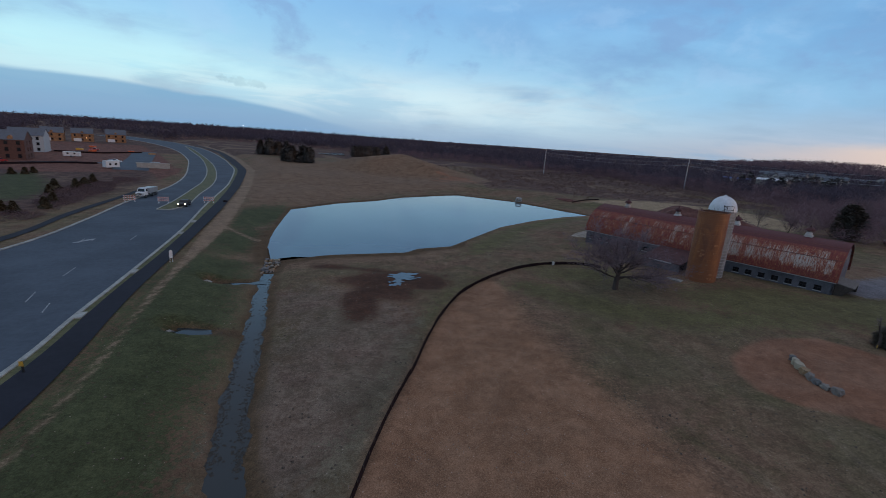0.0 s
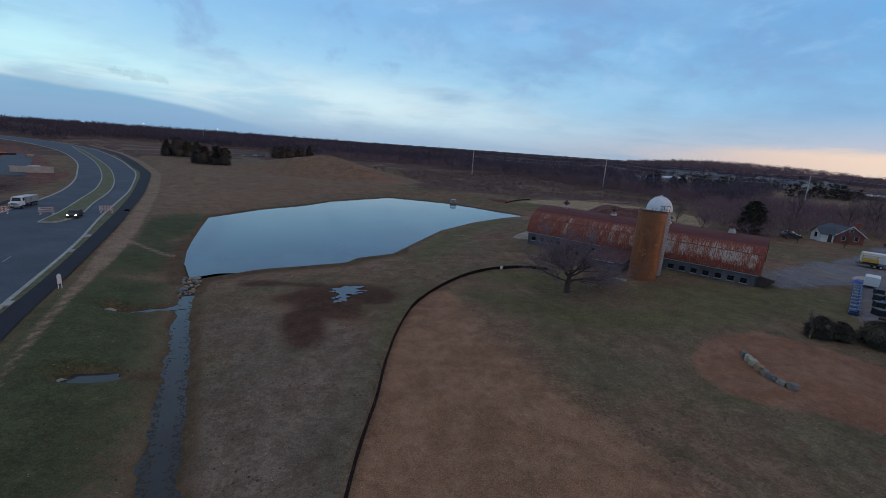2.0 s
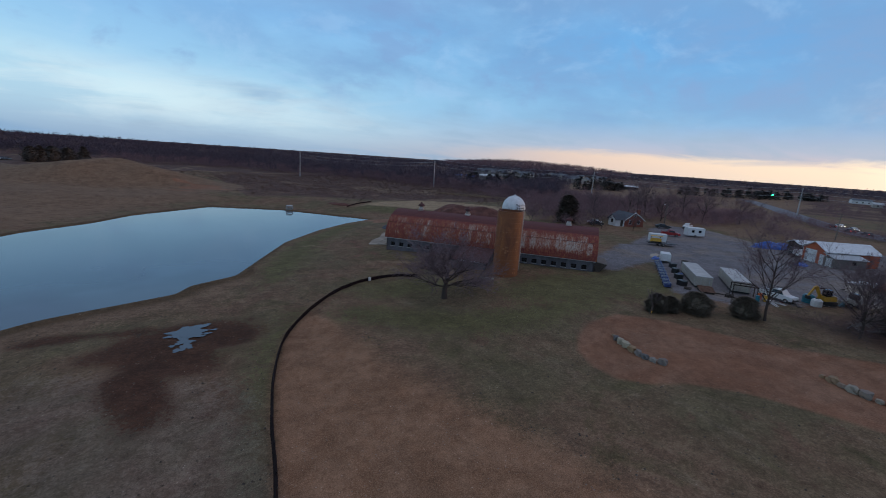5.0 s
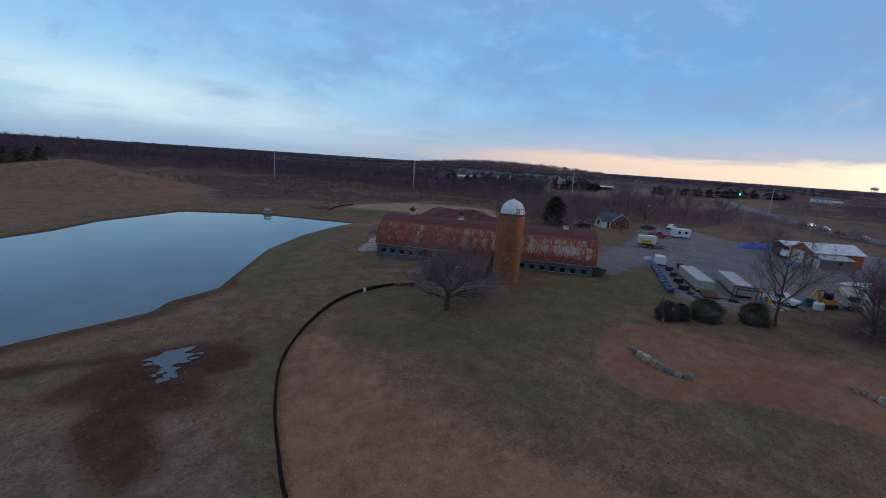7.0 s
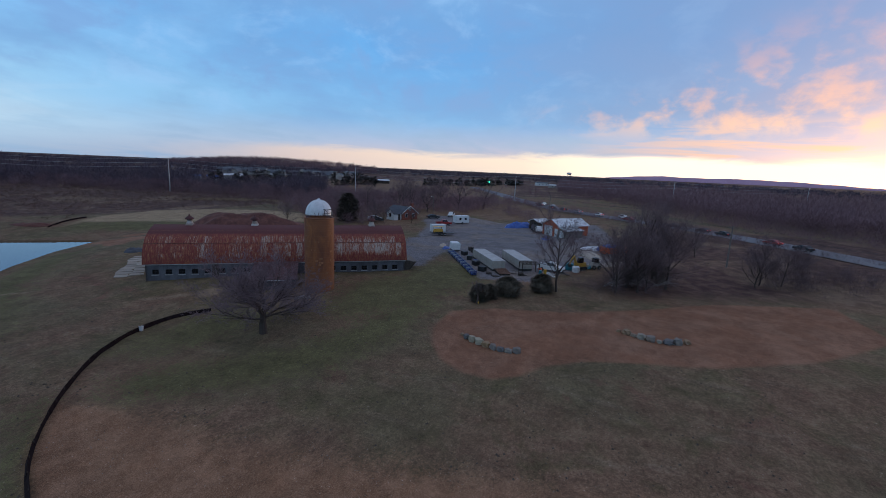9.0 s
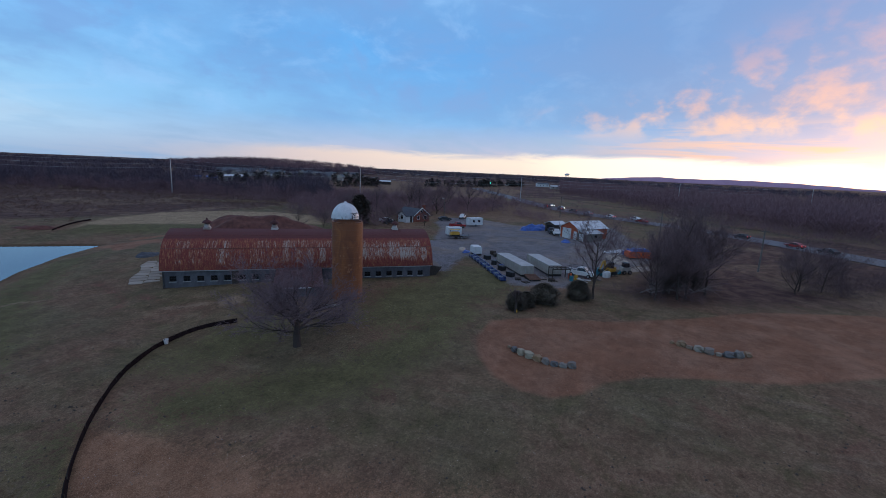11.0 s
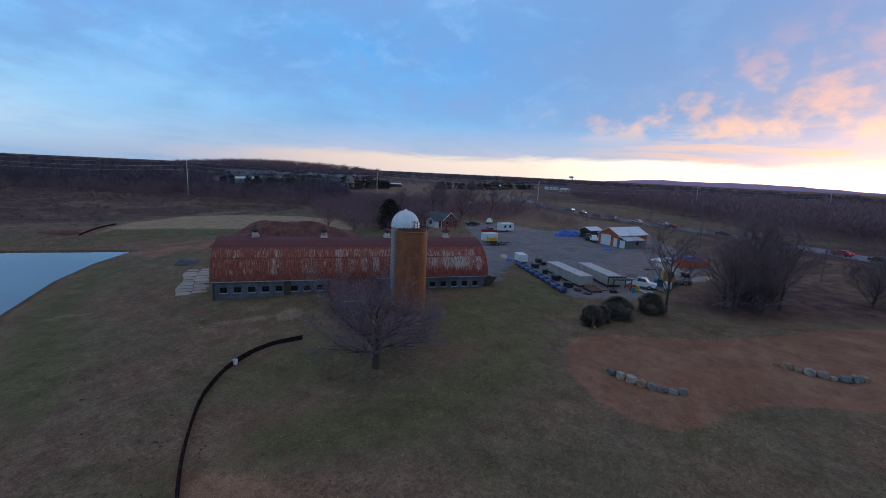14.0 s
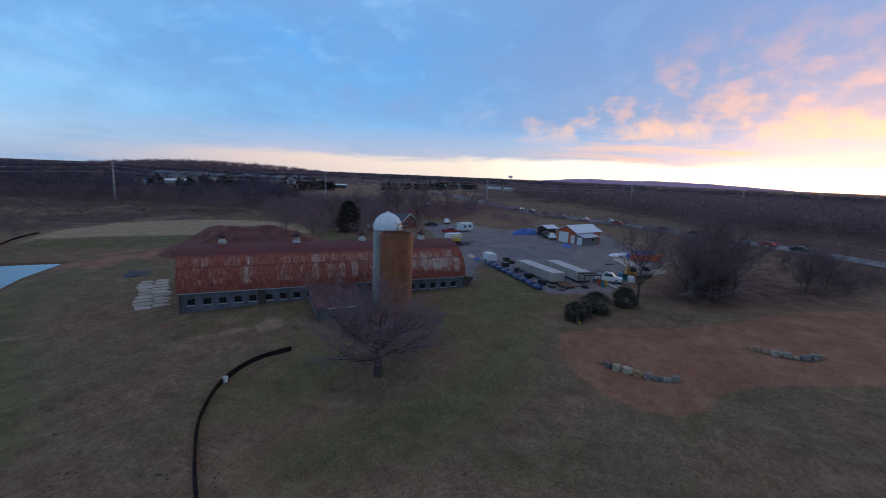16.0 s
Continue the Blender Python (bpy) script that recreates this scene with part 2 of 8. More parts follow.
def ground_material():
    m, n = material("ground")
    p = n.position()
    big, mid, small = n.noise(p, 0.06, 4, 0.6), n.noise(p, 0.45, 5, 0.6, 0.4), n.noise(p, 3.2, 4, 0.65)
    grit = n.noise(p, 14.0, 3, 0.7)
    blur = n.math("ADD", n.math("MULTIPLY", mid, 0.4), n.math("MULTIPLY", small, 0.6))

    def edge(name, ragged=0.55, hard=2.2):
        v = n.math("SUBTRACT", n.attribute(name), 0.5)
        v = n.math("ADD", n.math("MULTIPLY", v, hard), n.math("MULTIPLY", n.math("SUBTRACT", blur, 0.5), ragged * 3))
        return n.ramp(v, -0.32, 0.32)

    def tint(a, b, by=None):
        return n.mix(n.ramp(by or blur, 0.36, 0.64), a, b)

    patchy = n.noise(p, 0.17, 6, 0.66, 0.8)
    drift = n.noise(n.mapped(p, (0.5, 0.16, 1), (0, 0, 0.65)), 1.0, 5, 0.62, 0.5)
    grass = n.mix(n.ramp(big, 0.38, 0.62), tint((0.107, 0.069, 0.045), (0.175, 0.123, 0.081)), tint((0.080, 0.070, 0.040), (0.130, 0.110, 0.066)))
    grass = n.mix(n.math("MULTIPLY", n.ramp(patchy, 0.50, 0.68), 0.6), grass, tint((0.052, 0.055, 0.024), (0.090, 0.086, 0.040)))
    grass = n.mix(n.math("MULTIPLY", n.ramp(patchy, 0.42, 0.32), 0.5), grass, tint((0.092, 0.047, 0.035), (0.145, 0.082, 0.060)))
    grass = n.mix(n.math("MULTIPLY", n.ramp(drift, 0.52, 0.72), 0.4), grass, tint((0.125, 0.098, 0.066), (0.20, 0.165, 0.118)))
    col = grass
    brush = n.mix(n.ramp(mid, 0.4, 0.62), (0.054, 0.033, 0.030), (0.098, 0.063, 0.050))
    brush = n.mix(n.math("MULTIPLY", n.ramp(n.noise(p, 0.035, 5, 0.65, 0.8), 0.5, 0.62), 0.8), brush, tint((0.115, 0.086, 0.058), (0.190, 0.145, 0.098)))
    col = n.mix(edge("brush"), col, brush)
    col = n.mix(edge("dry", 0.8, 1.3), col, tint((0.112, 0.077, 0.050), (0.180, 0.128, 0.085)))
    col = n.mix(edge("tan"), col, tint((0.20, 0.155, 0.095), (0.27, 0.22, 0.14)))
    col = n.mix(edge("lawn", 1.3, 1.3), col, tint((0.070, 0.068, 0.031), (0.115, 0.108, 0.052)))
    col = n.mix(edge("green", 1.3, 1.3), col, tint((0.038, 0.047, 0.022), (0.064, 0.076, 0.036)))
    stub = tint((0.10, 0.080, 0.062), (0.155, 0.132, 0.112), n.math("ADD", n.math("MULTIPLY", small, 0.5), n.math("MULTIPLY", mid, 0.5)))
    col = n.mix(n.math("MULTIPLY", edge("stubble", 1.0, 1.3), 0.5), col, stub)
    dirt = n.mix(n.ramp(mid, 0.35, 0.65), (0.170, 0.096, 0.055), (0.207, 0.125, 0.076))
    fleck = n.ramp(n.voronoi(p, 4.2)[0], 0.20, 0.08)
    fleck = n.math("MULTIPLY", fleck, n.ramp(small, 0.5, 0.66))
    dirt = n.mix(n.ramp(grit, 0.46, 0.72), dirt, (0.228, 0.150, 0.096))
    dirt = n.mix(fleck, dirt, (0.38, 0.33, 0.27))
    col = n.mix(edge("dirt", 0.5, 2.4), col, dirt)
    soil = n.mix(n.ramp(n.noise(p, 0.22, 5, 0.6, 0.5), 0.35, 0.68), (0.172, 0.092, 0.056), (0.202, 0.120, 0.078))
    col = n.mix(edge("soil", 0.14, 2.8), col, soil)
    col = n.mix(edge("site", 0.6, 2.0), col, n.mix(n.ramp(mid, 0.35, 0.65), (0.088, 0.042, 0.033), (0.145, 0.075, 0.056)))
    col = n.mix(edge("bank", 0.6, 2.0), col, tint((0.060, 0.043, 0.024), (0.105, 0.074, 0.044)))
    col = n.mix(edge("sand", 0.45, 2.2), col, tint((0.150, 0.112, 0.074), (0.215, 0.166, 0.115)))
    stones = n.voronoi(p, 9.0)[0]
    gravel = n.mix(n.ramp(blur, 0.35, 0.65), (0.150, 0.160, 0.184), (0.275, 0.285, 0.312))
    gravel = n.mix(n.ramp(stones, 0.1, 0.45), gravel, (0.125, 0.128, 0.138))
    gravel = n.mix(n.math("MULTIPLY", n.ramp(n.noise(p, 0.07, 5, 0.65, 0.7), 0.46, 0.62), 0.75), gravel, tint((0.135, 0.122, 0.108), (0.215, 0.195, 0.172)))
    rut = n.noise(n.mapped(p, (0.9, 0.07, 1), (0, 0, -0.75)), 1.0, 4, 0.6, 0.4)
    gravel = n.mix(n.math("MULTIPLY", n.ramp(rut, 0.53, 0.66), 0.5), gravel, (0.10, 0.104, 0.112))
    col = n.mix(edge("gravel", 0.9, 2.0), col, gravel)
    wet = n.math("MULTIPLY", edge("wet", 0.8, 1.6), 0.94)
    col = n.mix(wet, col, tint((0.038, 0.017, 0.010), (0.066, 0.031, 0.017)))
    tuftlike = n.math("ADD", n.math("MULTIPLY", n.noise(p, 8.0, 5, 0.75), 0.55), n.math("MULTIPLY", grit, 0.45))
    clump = n.noise(p, 1.1, 7, 0.72, 0.3)
    tone = n.math("ADD", n.math("ADD", 0.44, n.math("MULTIPLY", n.ramp(n.noise(p, 0.24, 5, 0.6, 0.6), 0.34, 0.66), 0.24)), n.math("ADD", n.math("MULTIPLY", n.ramp(tuftlike, 0.34, 0.66), 0.76), n.math("MULTIPLY", n.ramp(clump, 0.30, 0.70), 0.32)))
    chip = n.math("MULTIPLY", n.ramp(n.voronoi(p, 2.3)[0], 0.13, 0.07), n.ramp(mid, 0.46, 0.6))
    col = n.mix(n.math("MULTIPLY", chip, 0.6), col, (0.34, 0.30, 0.25))
    shade = n.add("ShaderNodeCombineXYZ")
    for s, k in zip(shade.inputs, (1.08, 0.97, 0.935)):
        n.put(s, n.math("MULTIPLY", tone, k))
    col = n.mix(1.0, col, shade.outputs[0], "MULTIPLY")
    rough = n.math("SUBTRACT", 0.97, n.math("MULTIPLY", wet, 0.12))
    relief = n.math("ADD", n.math("MULTIPLY", small, 0.7), n.math("MULTIPLY", grit, 0.3))
    n.surface(col, rough, 0.0, n.bump(relief, 0.55, 0.12), Specular_IOR_Level=0.14)
    return m


def water_material(name, colour, ripple):
    m, n = material(name)
    p = n.position()
    r = n.noise(n.mapped(p, (1, 0.6, 1)), 1.6, 4, 0.6)
    n.surface(n.mix(n.ramp(n.noise(p, 0.05, 3), 0.4, 0.6), colour, tuple(c * 1.25 for c in colour)), 0.07, 0.0, n.bump(r, ripple, 0.02), IOR=1.33)
    return m


def asphalt_material(name, colour, worn):
    m, n = material(name)
    p = n.position()
    a, b, c = n.noise(p, 0.12, 4, 0.6), n.noise(p, 2.0, 4, 0.6), n.noise(p, 40.0, 2, 0.6)
    v = n.math("ADD", n.math("MULTIPLY", a, 0.5), n.math("ADD", n.math("MULTIPLY", b, 0.3), n.math("MULTIPLY", c, 0.2)))
    n.surface(n.mix(n.ramp(v, 0.36, 0.64), tuple(k * (1 - worn) for k in colour), tuple(k * (1 + worn) for k in colour)), 0.88, 0.0, n.bump(c, 0.25, 0.01), Specular_IOR_Level=0.2)
    return m


def rust_roof_material():
    """Red-rusted corrugated sheet with bare grey metal showing in streaks that run down the slope."""
    m, n = material("rusted sheet")
    p = n.position()
    x, y, z = n.split(p)
    along = n.math("SUBTRACT", n.math("MULTIPLY", n.math("SUBTRACT", x, 32.0), 0.664), n.math("MULTIPLY", n.math("SUBTRACT", y, 91.5), 0.747))
    v = n.add("ShaderNodeCombineXYZ")
    n.put(v.inputs[0], along), n.put(v.inputs[1], n.math("MULTIPLY", z, 0.16))
    streak = n.noise(v.outputs[0], 6.2, 7, 0.74)
    v2 = n.add("ShaderNodeCombineXYZ")
    n.put(v2.inputs[0], along), n.put(v2.inputs[1], n.math("MULTIPLY", z, 0.05))
    hair = n.noise(v2.outputs[0], 16.0, 5, 0.78)
    patch = n.noise(v.outputs[0], 0.32, 3, 0.5)
    fine = n.noise(p, 6.0, 4, 0.7)
    rust = n.mix(n.ramp(fine, 0.3, 0.7), (0.108, 0.013, 0.011), (0.205, 0.032, 0.020))
    rust = n.mix(n.math("MULTIPLY", n.ramp(n.math("ADD", n.math("MULTIPLY", streak, 0.4), n.math("MULTIPLY", hair, 0.6)), 0.50, 0.60), n.math("MULTIPLY", n.ramp(z, 7.8, 7.4), 0.9)), rust, (0.40, 0.17, 0.06))
    rust = n.mix(n.math("MULTIPLY", n.ramp(n.chance(), 0.2, 1.0), 0.35), rust, (0.085, 0.018, 0.016))
    rust = n.mix(n.math("MULTIPLY", n.ramp(z, 7.5, 7.75), 0.85), rust, n.mix(fine, (0.062, 0.011, 0.012), (0.105, 0.020, 0.019)))
    # how much bare metal is left along the length
    def hump(at, wide):
        d = n.math("DIVIDE", n.math("SUBTRACT", along, at), wide)
        return n.math("POWER", 2.718, n.math("MULTIPLY", n.math("MULTIPLY", d, d), -1.0))
    bare = n.math("ADD", n.math("ADD", n.math("MULTIPLY", hump(19.5, 5.5), 0.030), n.math("MULTIPLY", hump(8.0, 0.35), 0.045)), n.math("MULTIPLY", n.math("MULTIPLY", hump(33.0, 6.5), n.math("MULTIPLY", n.ramp(z, 7.6, 6.0), n.ramp(z, 4.0, 5.2))), 0.090))
    bare = n.math("ADD", bare, n.math("MULTIPLY", n.math("SUBTRACT", patch, 0.5), 0.10))
    bare = n.math("ADD", bare, n.math("MULTIPLY", n.math("SUBTRACT", n.chance(), 0.5), 0.09))
    lowdown = n.math("MULTIPLY", n.ramp(z, 7.7, 7.2), n.ramp(z, 3.7, 4.5))
    amount = n.math("SUBTRACT", n.math("ADD", n.math("ADD", n.math("MULTIPLY", streak, 0.36), n.math("MULTIPLY", hair, 0.64)), bare), n.math("MULTIPLY", n.math("SUBTRACT", 1.0, lowdown), 0.16))
    halo = n.math("MULTIPLY", n.ramp(amount, 0.49, 0.545), n.math("MULTIPLY", n.ramp(fine, 0.36, 0.62), 0.75))
    rust = n.mix(halo, rust, (0.36, 0.135, 0.055))
    bright = n.math("MULTIPLY", n.ramp(amount, 0.552, 0.612), 0.92)
    col = n.mix(bright, rust, n.mix(fine, (0.28, 0.235, 0.20), (0.47, 0.43, 0.375)))
    wave = n.math("SINE", n.math("MULTIPLY", along, 42.0))
    n.surface(col, n.math("SUBTRACT", 0.75, n.math("MULTIPLY", bright, 0.25)), n.math("MULTIPLY", bright, 0.1), n.bump(wave, 0.35, 0.02))
    return m


def silo_material():
    """Glazed tile turned orange-brown, with dark courses and stains."""
    m, n = material("stained silo tile")
    p = n.position()
    x, y, z = n.split(p)
    course = n.math("FRACT", n.math("MULTIPLY", z, 3.28))
    joint = n.math("MULTIPLY", n.ramp(course, 0.10, 0.02), 0.5)
    stain = n.noise(n.mapped(p, (1, 1, 0.35)), 0.9, 6, 0.65, 0.6)
    patch, fine = n.noise(p, 0.35, 3), n.noise(p, 7.0, 4, 0.7)
    col = n.mix(n.ramp(stain, 0.3, 0.7), (0.150, 0.044, 0.018), (0.29, 0.098, 0.028))
    col = n.mix(n.ramp(patch, 0.45, 0.65), col, (0.215, 0.072, 0.024))
    col = n.mix(n.ramp(fine, 0.62, 0.75), col, (0.12, 0.05, 0.025))
    col = n.mix(joint, col, (0.09, 0.04, 0.02))
    n.surface(col, 0.55, 0.0, n.bump(n.math("SUBTRACT", fine, joint), 0.4, 0.03))
    return m


def block_material(name, colour):
    """Painted concrete block in courses."""
    m, n = material(name)
    p = n.position()
    x, y, z = n.split(p)
    along = n.math("SUBTRACT", n.math("MULTIPLY", x, 0.664), n.math("MULTIPLY", y, 0.747))
    v = n.add("ShaderNodeCombineXYZ")
    n.put(v.inputs[0], along), n.put(v.inputs[1], z)
    brick = n.add("ShaderNodeTexBrick")
    n.put(brick.inputs["Vector"], v.outputs[0])
    for key, val in (("Scale", 1.0), ("Mortar Size", 0.012), ("Brick Width", 0.4), ("Row Height", 0.2)):
        brick.inputs[key].default_value = val
    stain = n.noise(n.mapped(p, (1, 1, 0.4)), 0.8, 5, 0.65)
    fine = n.noise(p, 9.0, 3, 0.6)
    col = n.mix(n.ramp(stain, 0.35, 0.7), tuple(c * 1.15 for c in colour), tuple(c * 0.62 for c in colour))
    col = n.mix(n.math("MULTIPLY", brick.outputs["Fac"], 0.6), col, tuple(c * 0.5 for c in colour))
    n.surface(col, 0.85, 0.0, n.bump(n.math("SUBTRACT", fine, brick.outputs["Fac"]), 0.5, 0.02))
    return m


def varied(name, rows, rough=0.85, bump=0.4, scale=6.0):
    """Colour that differs from piece to piece."""
    m, n = material(name)
    p = n.position()
    v = n.math("ADD", n.math("MULTIPLY", n.chance(), 0.8), n.math("MULTIPLY", n.noise(p, scale, 5, 0.65), 0.2))
    n.surface(n.stops(v, rows), rough, 0.0, n.bump(n.noise(p, scale * 2, 5, 0.7), bump, 0.05))
    return m


def bark_material(name, colour, vary=0.475):
    m, n = material(name)
    g = n.add("ShaderNodeNewGeometry")
    p = g.outputs["Position"]
    v = n.math("ADD", n.math("MULTIPLY", g.outputs["Random Per Island"], 0.6), n.math("MULTIPLY", n.noise(n.mapped(p, (1, 1, 0.3)), 5.0, 4, 0.7), 0.4))
    n.surface(n.mix(v, tuple(c * (1 - vary) for c in colour), tuple(c * (1 + vary) for c in colour)), 0.9, 0.0, Specular_IOR_Level=0.2)
    return m


MAT = {
    "ground": ground_material(),
    "pond": water_material("pond water", (0.072, 0.090, 0.108), 0.05),
    "brook": water_material("shallow water", (0.030, 0.034, 0.034), 0.03),
    "road": asphalt_material("road asphalt", (0.070, 0.086, 0.108), 0.2),
    "path": asphalt_material("new asphalt", (0.020, 0.021, 0.030), 0.2),
    "kerb": plain("kerb concrete", (0.33, 0.33, 0.30), 0.85, grain=0.2, scale=1.2, bump=0.2),
    "concrete": plain("weathered concrete", (0.25, 0.235, 0.21), 0.9, grain=0.25, scale=1.5, bump=0.3),
    "plinth": plain("stained plinth", (0.085, 0.054, 0.048), 0.9, grain=0.35, scale=1.2, bump=0.3),
    "ramp_wood": plain("weathered red-brown boards", (0.15, 0.075, 0.048), 0.85, grain=0.3),
    "rust_roof": rust_roof_material(),
    "silo": silo_material(),
    "silo_patch": plain("pale orange tile", (0.30, 0.125, 0.055), 0.6, grain=0.3, scale=1.3),
    "old_rust": plain("dark old rust", (0.075, 0.022, 0.022), 0.8, grain=0.3, scale=1.5),
    "seam": plain("rusty seam", (0.15, 0.050, 0.036), 0.7, grain=0.4, scale=3.0),
    "highway": asphalt_material("worn highway asphalt", (0.15, 0.155, 0.17), 0.15),
    "block": block_material("grey block wall", (0.116, 0.112, 0.126)),
    "stave": block_material("concrete stave", (0.27, 0.26, 0.25)),
    "dull_metal": plain("dull sheet metal", (0.40, 0.39, 0.38), 0.6, 0.0, 0.12, 1.0),
    "white_metal": plain("white sheet metal", (0.60, 0.61, 0.63), 0.42, 0.1, 0.1, 1.5),
    "stained_metal": varied("rust-stained sheet metal", [(0.0, (0.20, 0.12, 0.09)), (0.45, (0.40, 0.36, 0.33)), (1.0, (0.52, 0.50, 0.48))], 0.6, 0.1, 2.5),
    "dark_glass": plain("dark window", (0.012, 0.014, 0.018), 0.12, grain=0.3),
    # near-black shade of unlit openings; also colours the silo floor and window frames
    "dark": plain("near-black fill", (0.012, 0.010, 0.010), 0.9),
    "sill": plain("pale sill", (0.33, 0.32, 0.31), 0.8),
    "dark_wood": plain("dark wood", (0.055, 0.040, 0.032), 0.85, grain=0.3, bump=0.3),
    "wood": plain("raw lumber", (0.36, 0.21, 0.10), 0.8, grain=0.25),
    "old_wood": plain("grey wood", (0.16, 0.14, 0.125), 0.9, grain=0.3),
    "steel": plain("galvanised steel", (0.42, 0.43, 0.44), 0.45, 0.6),
    "black_metal": plain("black metal", (0.03, 0.03, 0.032), 0.5, 0.3),
    "fabric": plain("black silt fabric", (0.020, 0.012, 0.013), 0.92, grain=0.35, scale=2.0, bump=0.3, Specular_IOR_Level=0.08),
    "white": plain("white paint", (0.60, 0.60, 0.60), 0.5, grain=0.06),
    "cream": plain("cream panel", (0.36, 0.33, 0.29), 0.6, grain=0.12, scale=1.0),
    "tire": plain("tyre rubber", (0.02, 0.02, 0.02), 0.85),
    "chrome": plain("bright metal", (0.6, 0.6, 0.62), 0.25, 0.9),
    "orange_wall": plain("orange-red siding", (0.42, 0.085, 0.028), 0.6, grain=0.15, scale=1.2),
    "brick": plain("red brick", (0.22, 0.06, 0.038), 0.85, grain=0.25, scale=2.5),
    "shingle": plain("slate shingle", (0.105, 0.115, 0.135), 0.85, grain=0.25, scale=2.0),
    "tarp": plain("blue tarpaulin", (0.030, 0.095, 0.36), 0.4, grain=0.3, scale=1.5, bump=0.4),
    "blue_pipe": plain("dark blue pipe", (0.026, 0.048, 0.17), 0.45, grain=0.3),
    "teal": plain("teal plastic", (0.02, 0.16, 0.21), 0.45),
    "yellow": plain("yellow machine paint", (0.55, 0.30, 0.03), 0.5),
    "orange": plain("orange paint", (0.62, 0.10, 0.018), 0.5),
    "red": plain("red paint", (0.30, 0.018, 0.016), 0.35),
    "brown_brick": plain("brown brick", (0.105, 0.046, 0.034), 0.85, grain=0.25, scale=2.5),
    "wrap": plain("pale house wrap", (0.36, 0.39, 0.41), 0.6, grain=0.12),
    "osb": plain("sheathing board", (0.27, 0.135, 0.062), 0.85, grain=0.3, scale=1.0),
    "red_soil": plain("red soil heap", (0.120, 0.045, 0.034), 0.95, grain=0.3, scale=0.8, bump=0.6),
    "rock": varied("field stone", [(0.0, (0.085, 0.082, 0.082)), (0.35, (0.17, 0.16, 0.155)), (0.55, (0.26, 0.165, 0.085)), (0.7, (0.15, 0.14, 0.135)), (0.85, (0.36, 0.31, 0.22)), (1.0, (0.27, 0.235, 0.195))], bump=0.7, scale=3.0),
    "slab": varied("broken slab", [(0.0, (0.23, 0.185, 0.145)), (0.5, (0.31, 0.255, 0.205)), (1.0, (0.38, 0.32, 0.26))]),
    "bark": bark_material("bare branches", (0.068, 0.050, 0.044)),
    "twig": bark_material("bare twigs", (0.175, 0.126, 0.138)),
    "dark_twig": bark_material("dark bare twigs", (0.160, 0.110, 0.116)),
    "ivy": bark_material("dark ivy and vines", (0.090, 0.072, 0.060), 0.4),
    "vine": bark_material("dark undergrowth", (0.125, 0.082, 0.084)),
    "young": bark_material("young evergreen foliage", (0.085, 0.070, 0.045)),
    "worn_paint": plain("worn road paint", (0.30, 0.31, 0.32), 0.8, grain=0.35, scale=3.0),
    # One wood in two tones; the sunset's reddish haze is in the lighter colour.
    "far_wood": bark_material("bare wood with sunset haze", (0.195, 0.119, 0.130), 0.25),
    "dim_wood": bark_material("bare wood, darker copy", (0.074, 0.058, 0.078), 0.2),
    "cedar": plain("cedar foliage", (0.120, 0.094, 0.068), 0.95, grain=0.25, scale=3.0),
    "old_pine": plain("dull pine foliage", (0.085, 0.070, 0.060), 0.95, grain=0.25, scale=2.0),
    "slate": plain("dark slate roof", (0.060, 0.068, 0.085), 0.8, grain=0.25, scale=2.0),
    "pine": bark_material("pine foliage", (0.056, 0.050, 0.047)),
    "red_scrub": bark_material("reddish bare scrub", (0.27, 0.155, 0.155), 0.3),
    "grey_branch": plain("weathered fallen branches", (0.25, 0.20, 0.19), 0.9, grain=0.25),
    "scrub": bark_material("dry scrub", (0.125, 0.076, 0.058)),
    "reed": bark_material("dry stalks", (0.27, 0.20, 0.125), 0.3),
    "clod": plain("earth clods", (0.085, 0.062, 0.045), 0.9, grain=0.3),
    "debris": plain("wet leaves", (0.036, 0.028, 0.020), 0.8, grain=0.3),
    # violet colour and weak glow stand in for the air haze before the ridge
    "ridge": plain("far ridge with painted haze", (0.20, 0.16, 0.25), 1.0, scale=0.01, Emission_Color=(0.30, 0.21, 0.36, 1), Emission_Strength=0.3),
    "head_light": lamp_material("lit headlamp", (1.0, 0.72, 0.38), 14.0),
    "tail_light": lamp_material("lit tail lamp", (1.0, 0.05, 0.04), 3.0),
    "green_light": lamp_material("green sign light", (0.05, 1.0, 0.45), 4.0),
    "street_light": lamp_material("lit street lamp", (0.95, 0.97, 1.0), 3.0),
    "work_light": lamp_material("lit work lamp", (1.0, 0.62, 0.22), 4.0),
    "board_red": plain("striped board red", (0.52, 0.10, 0.05), 0.5),
}


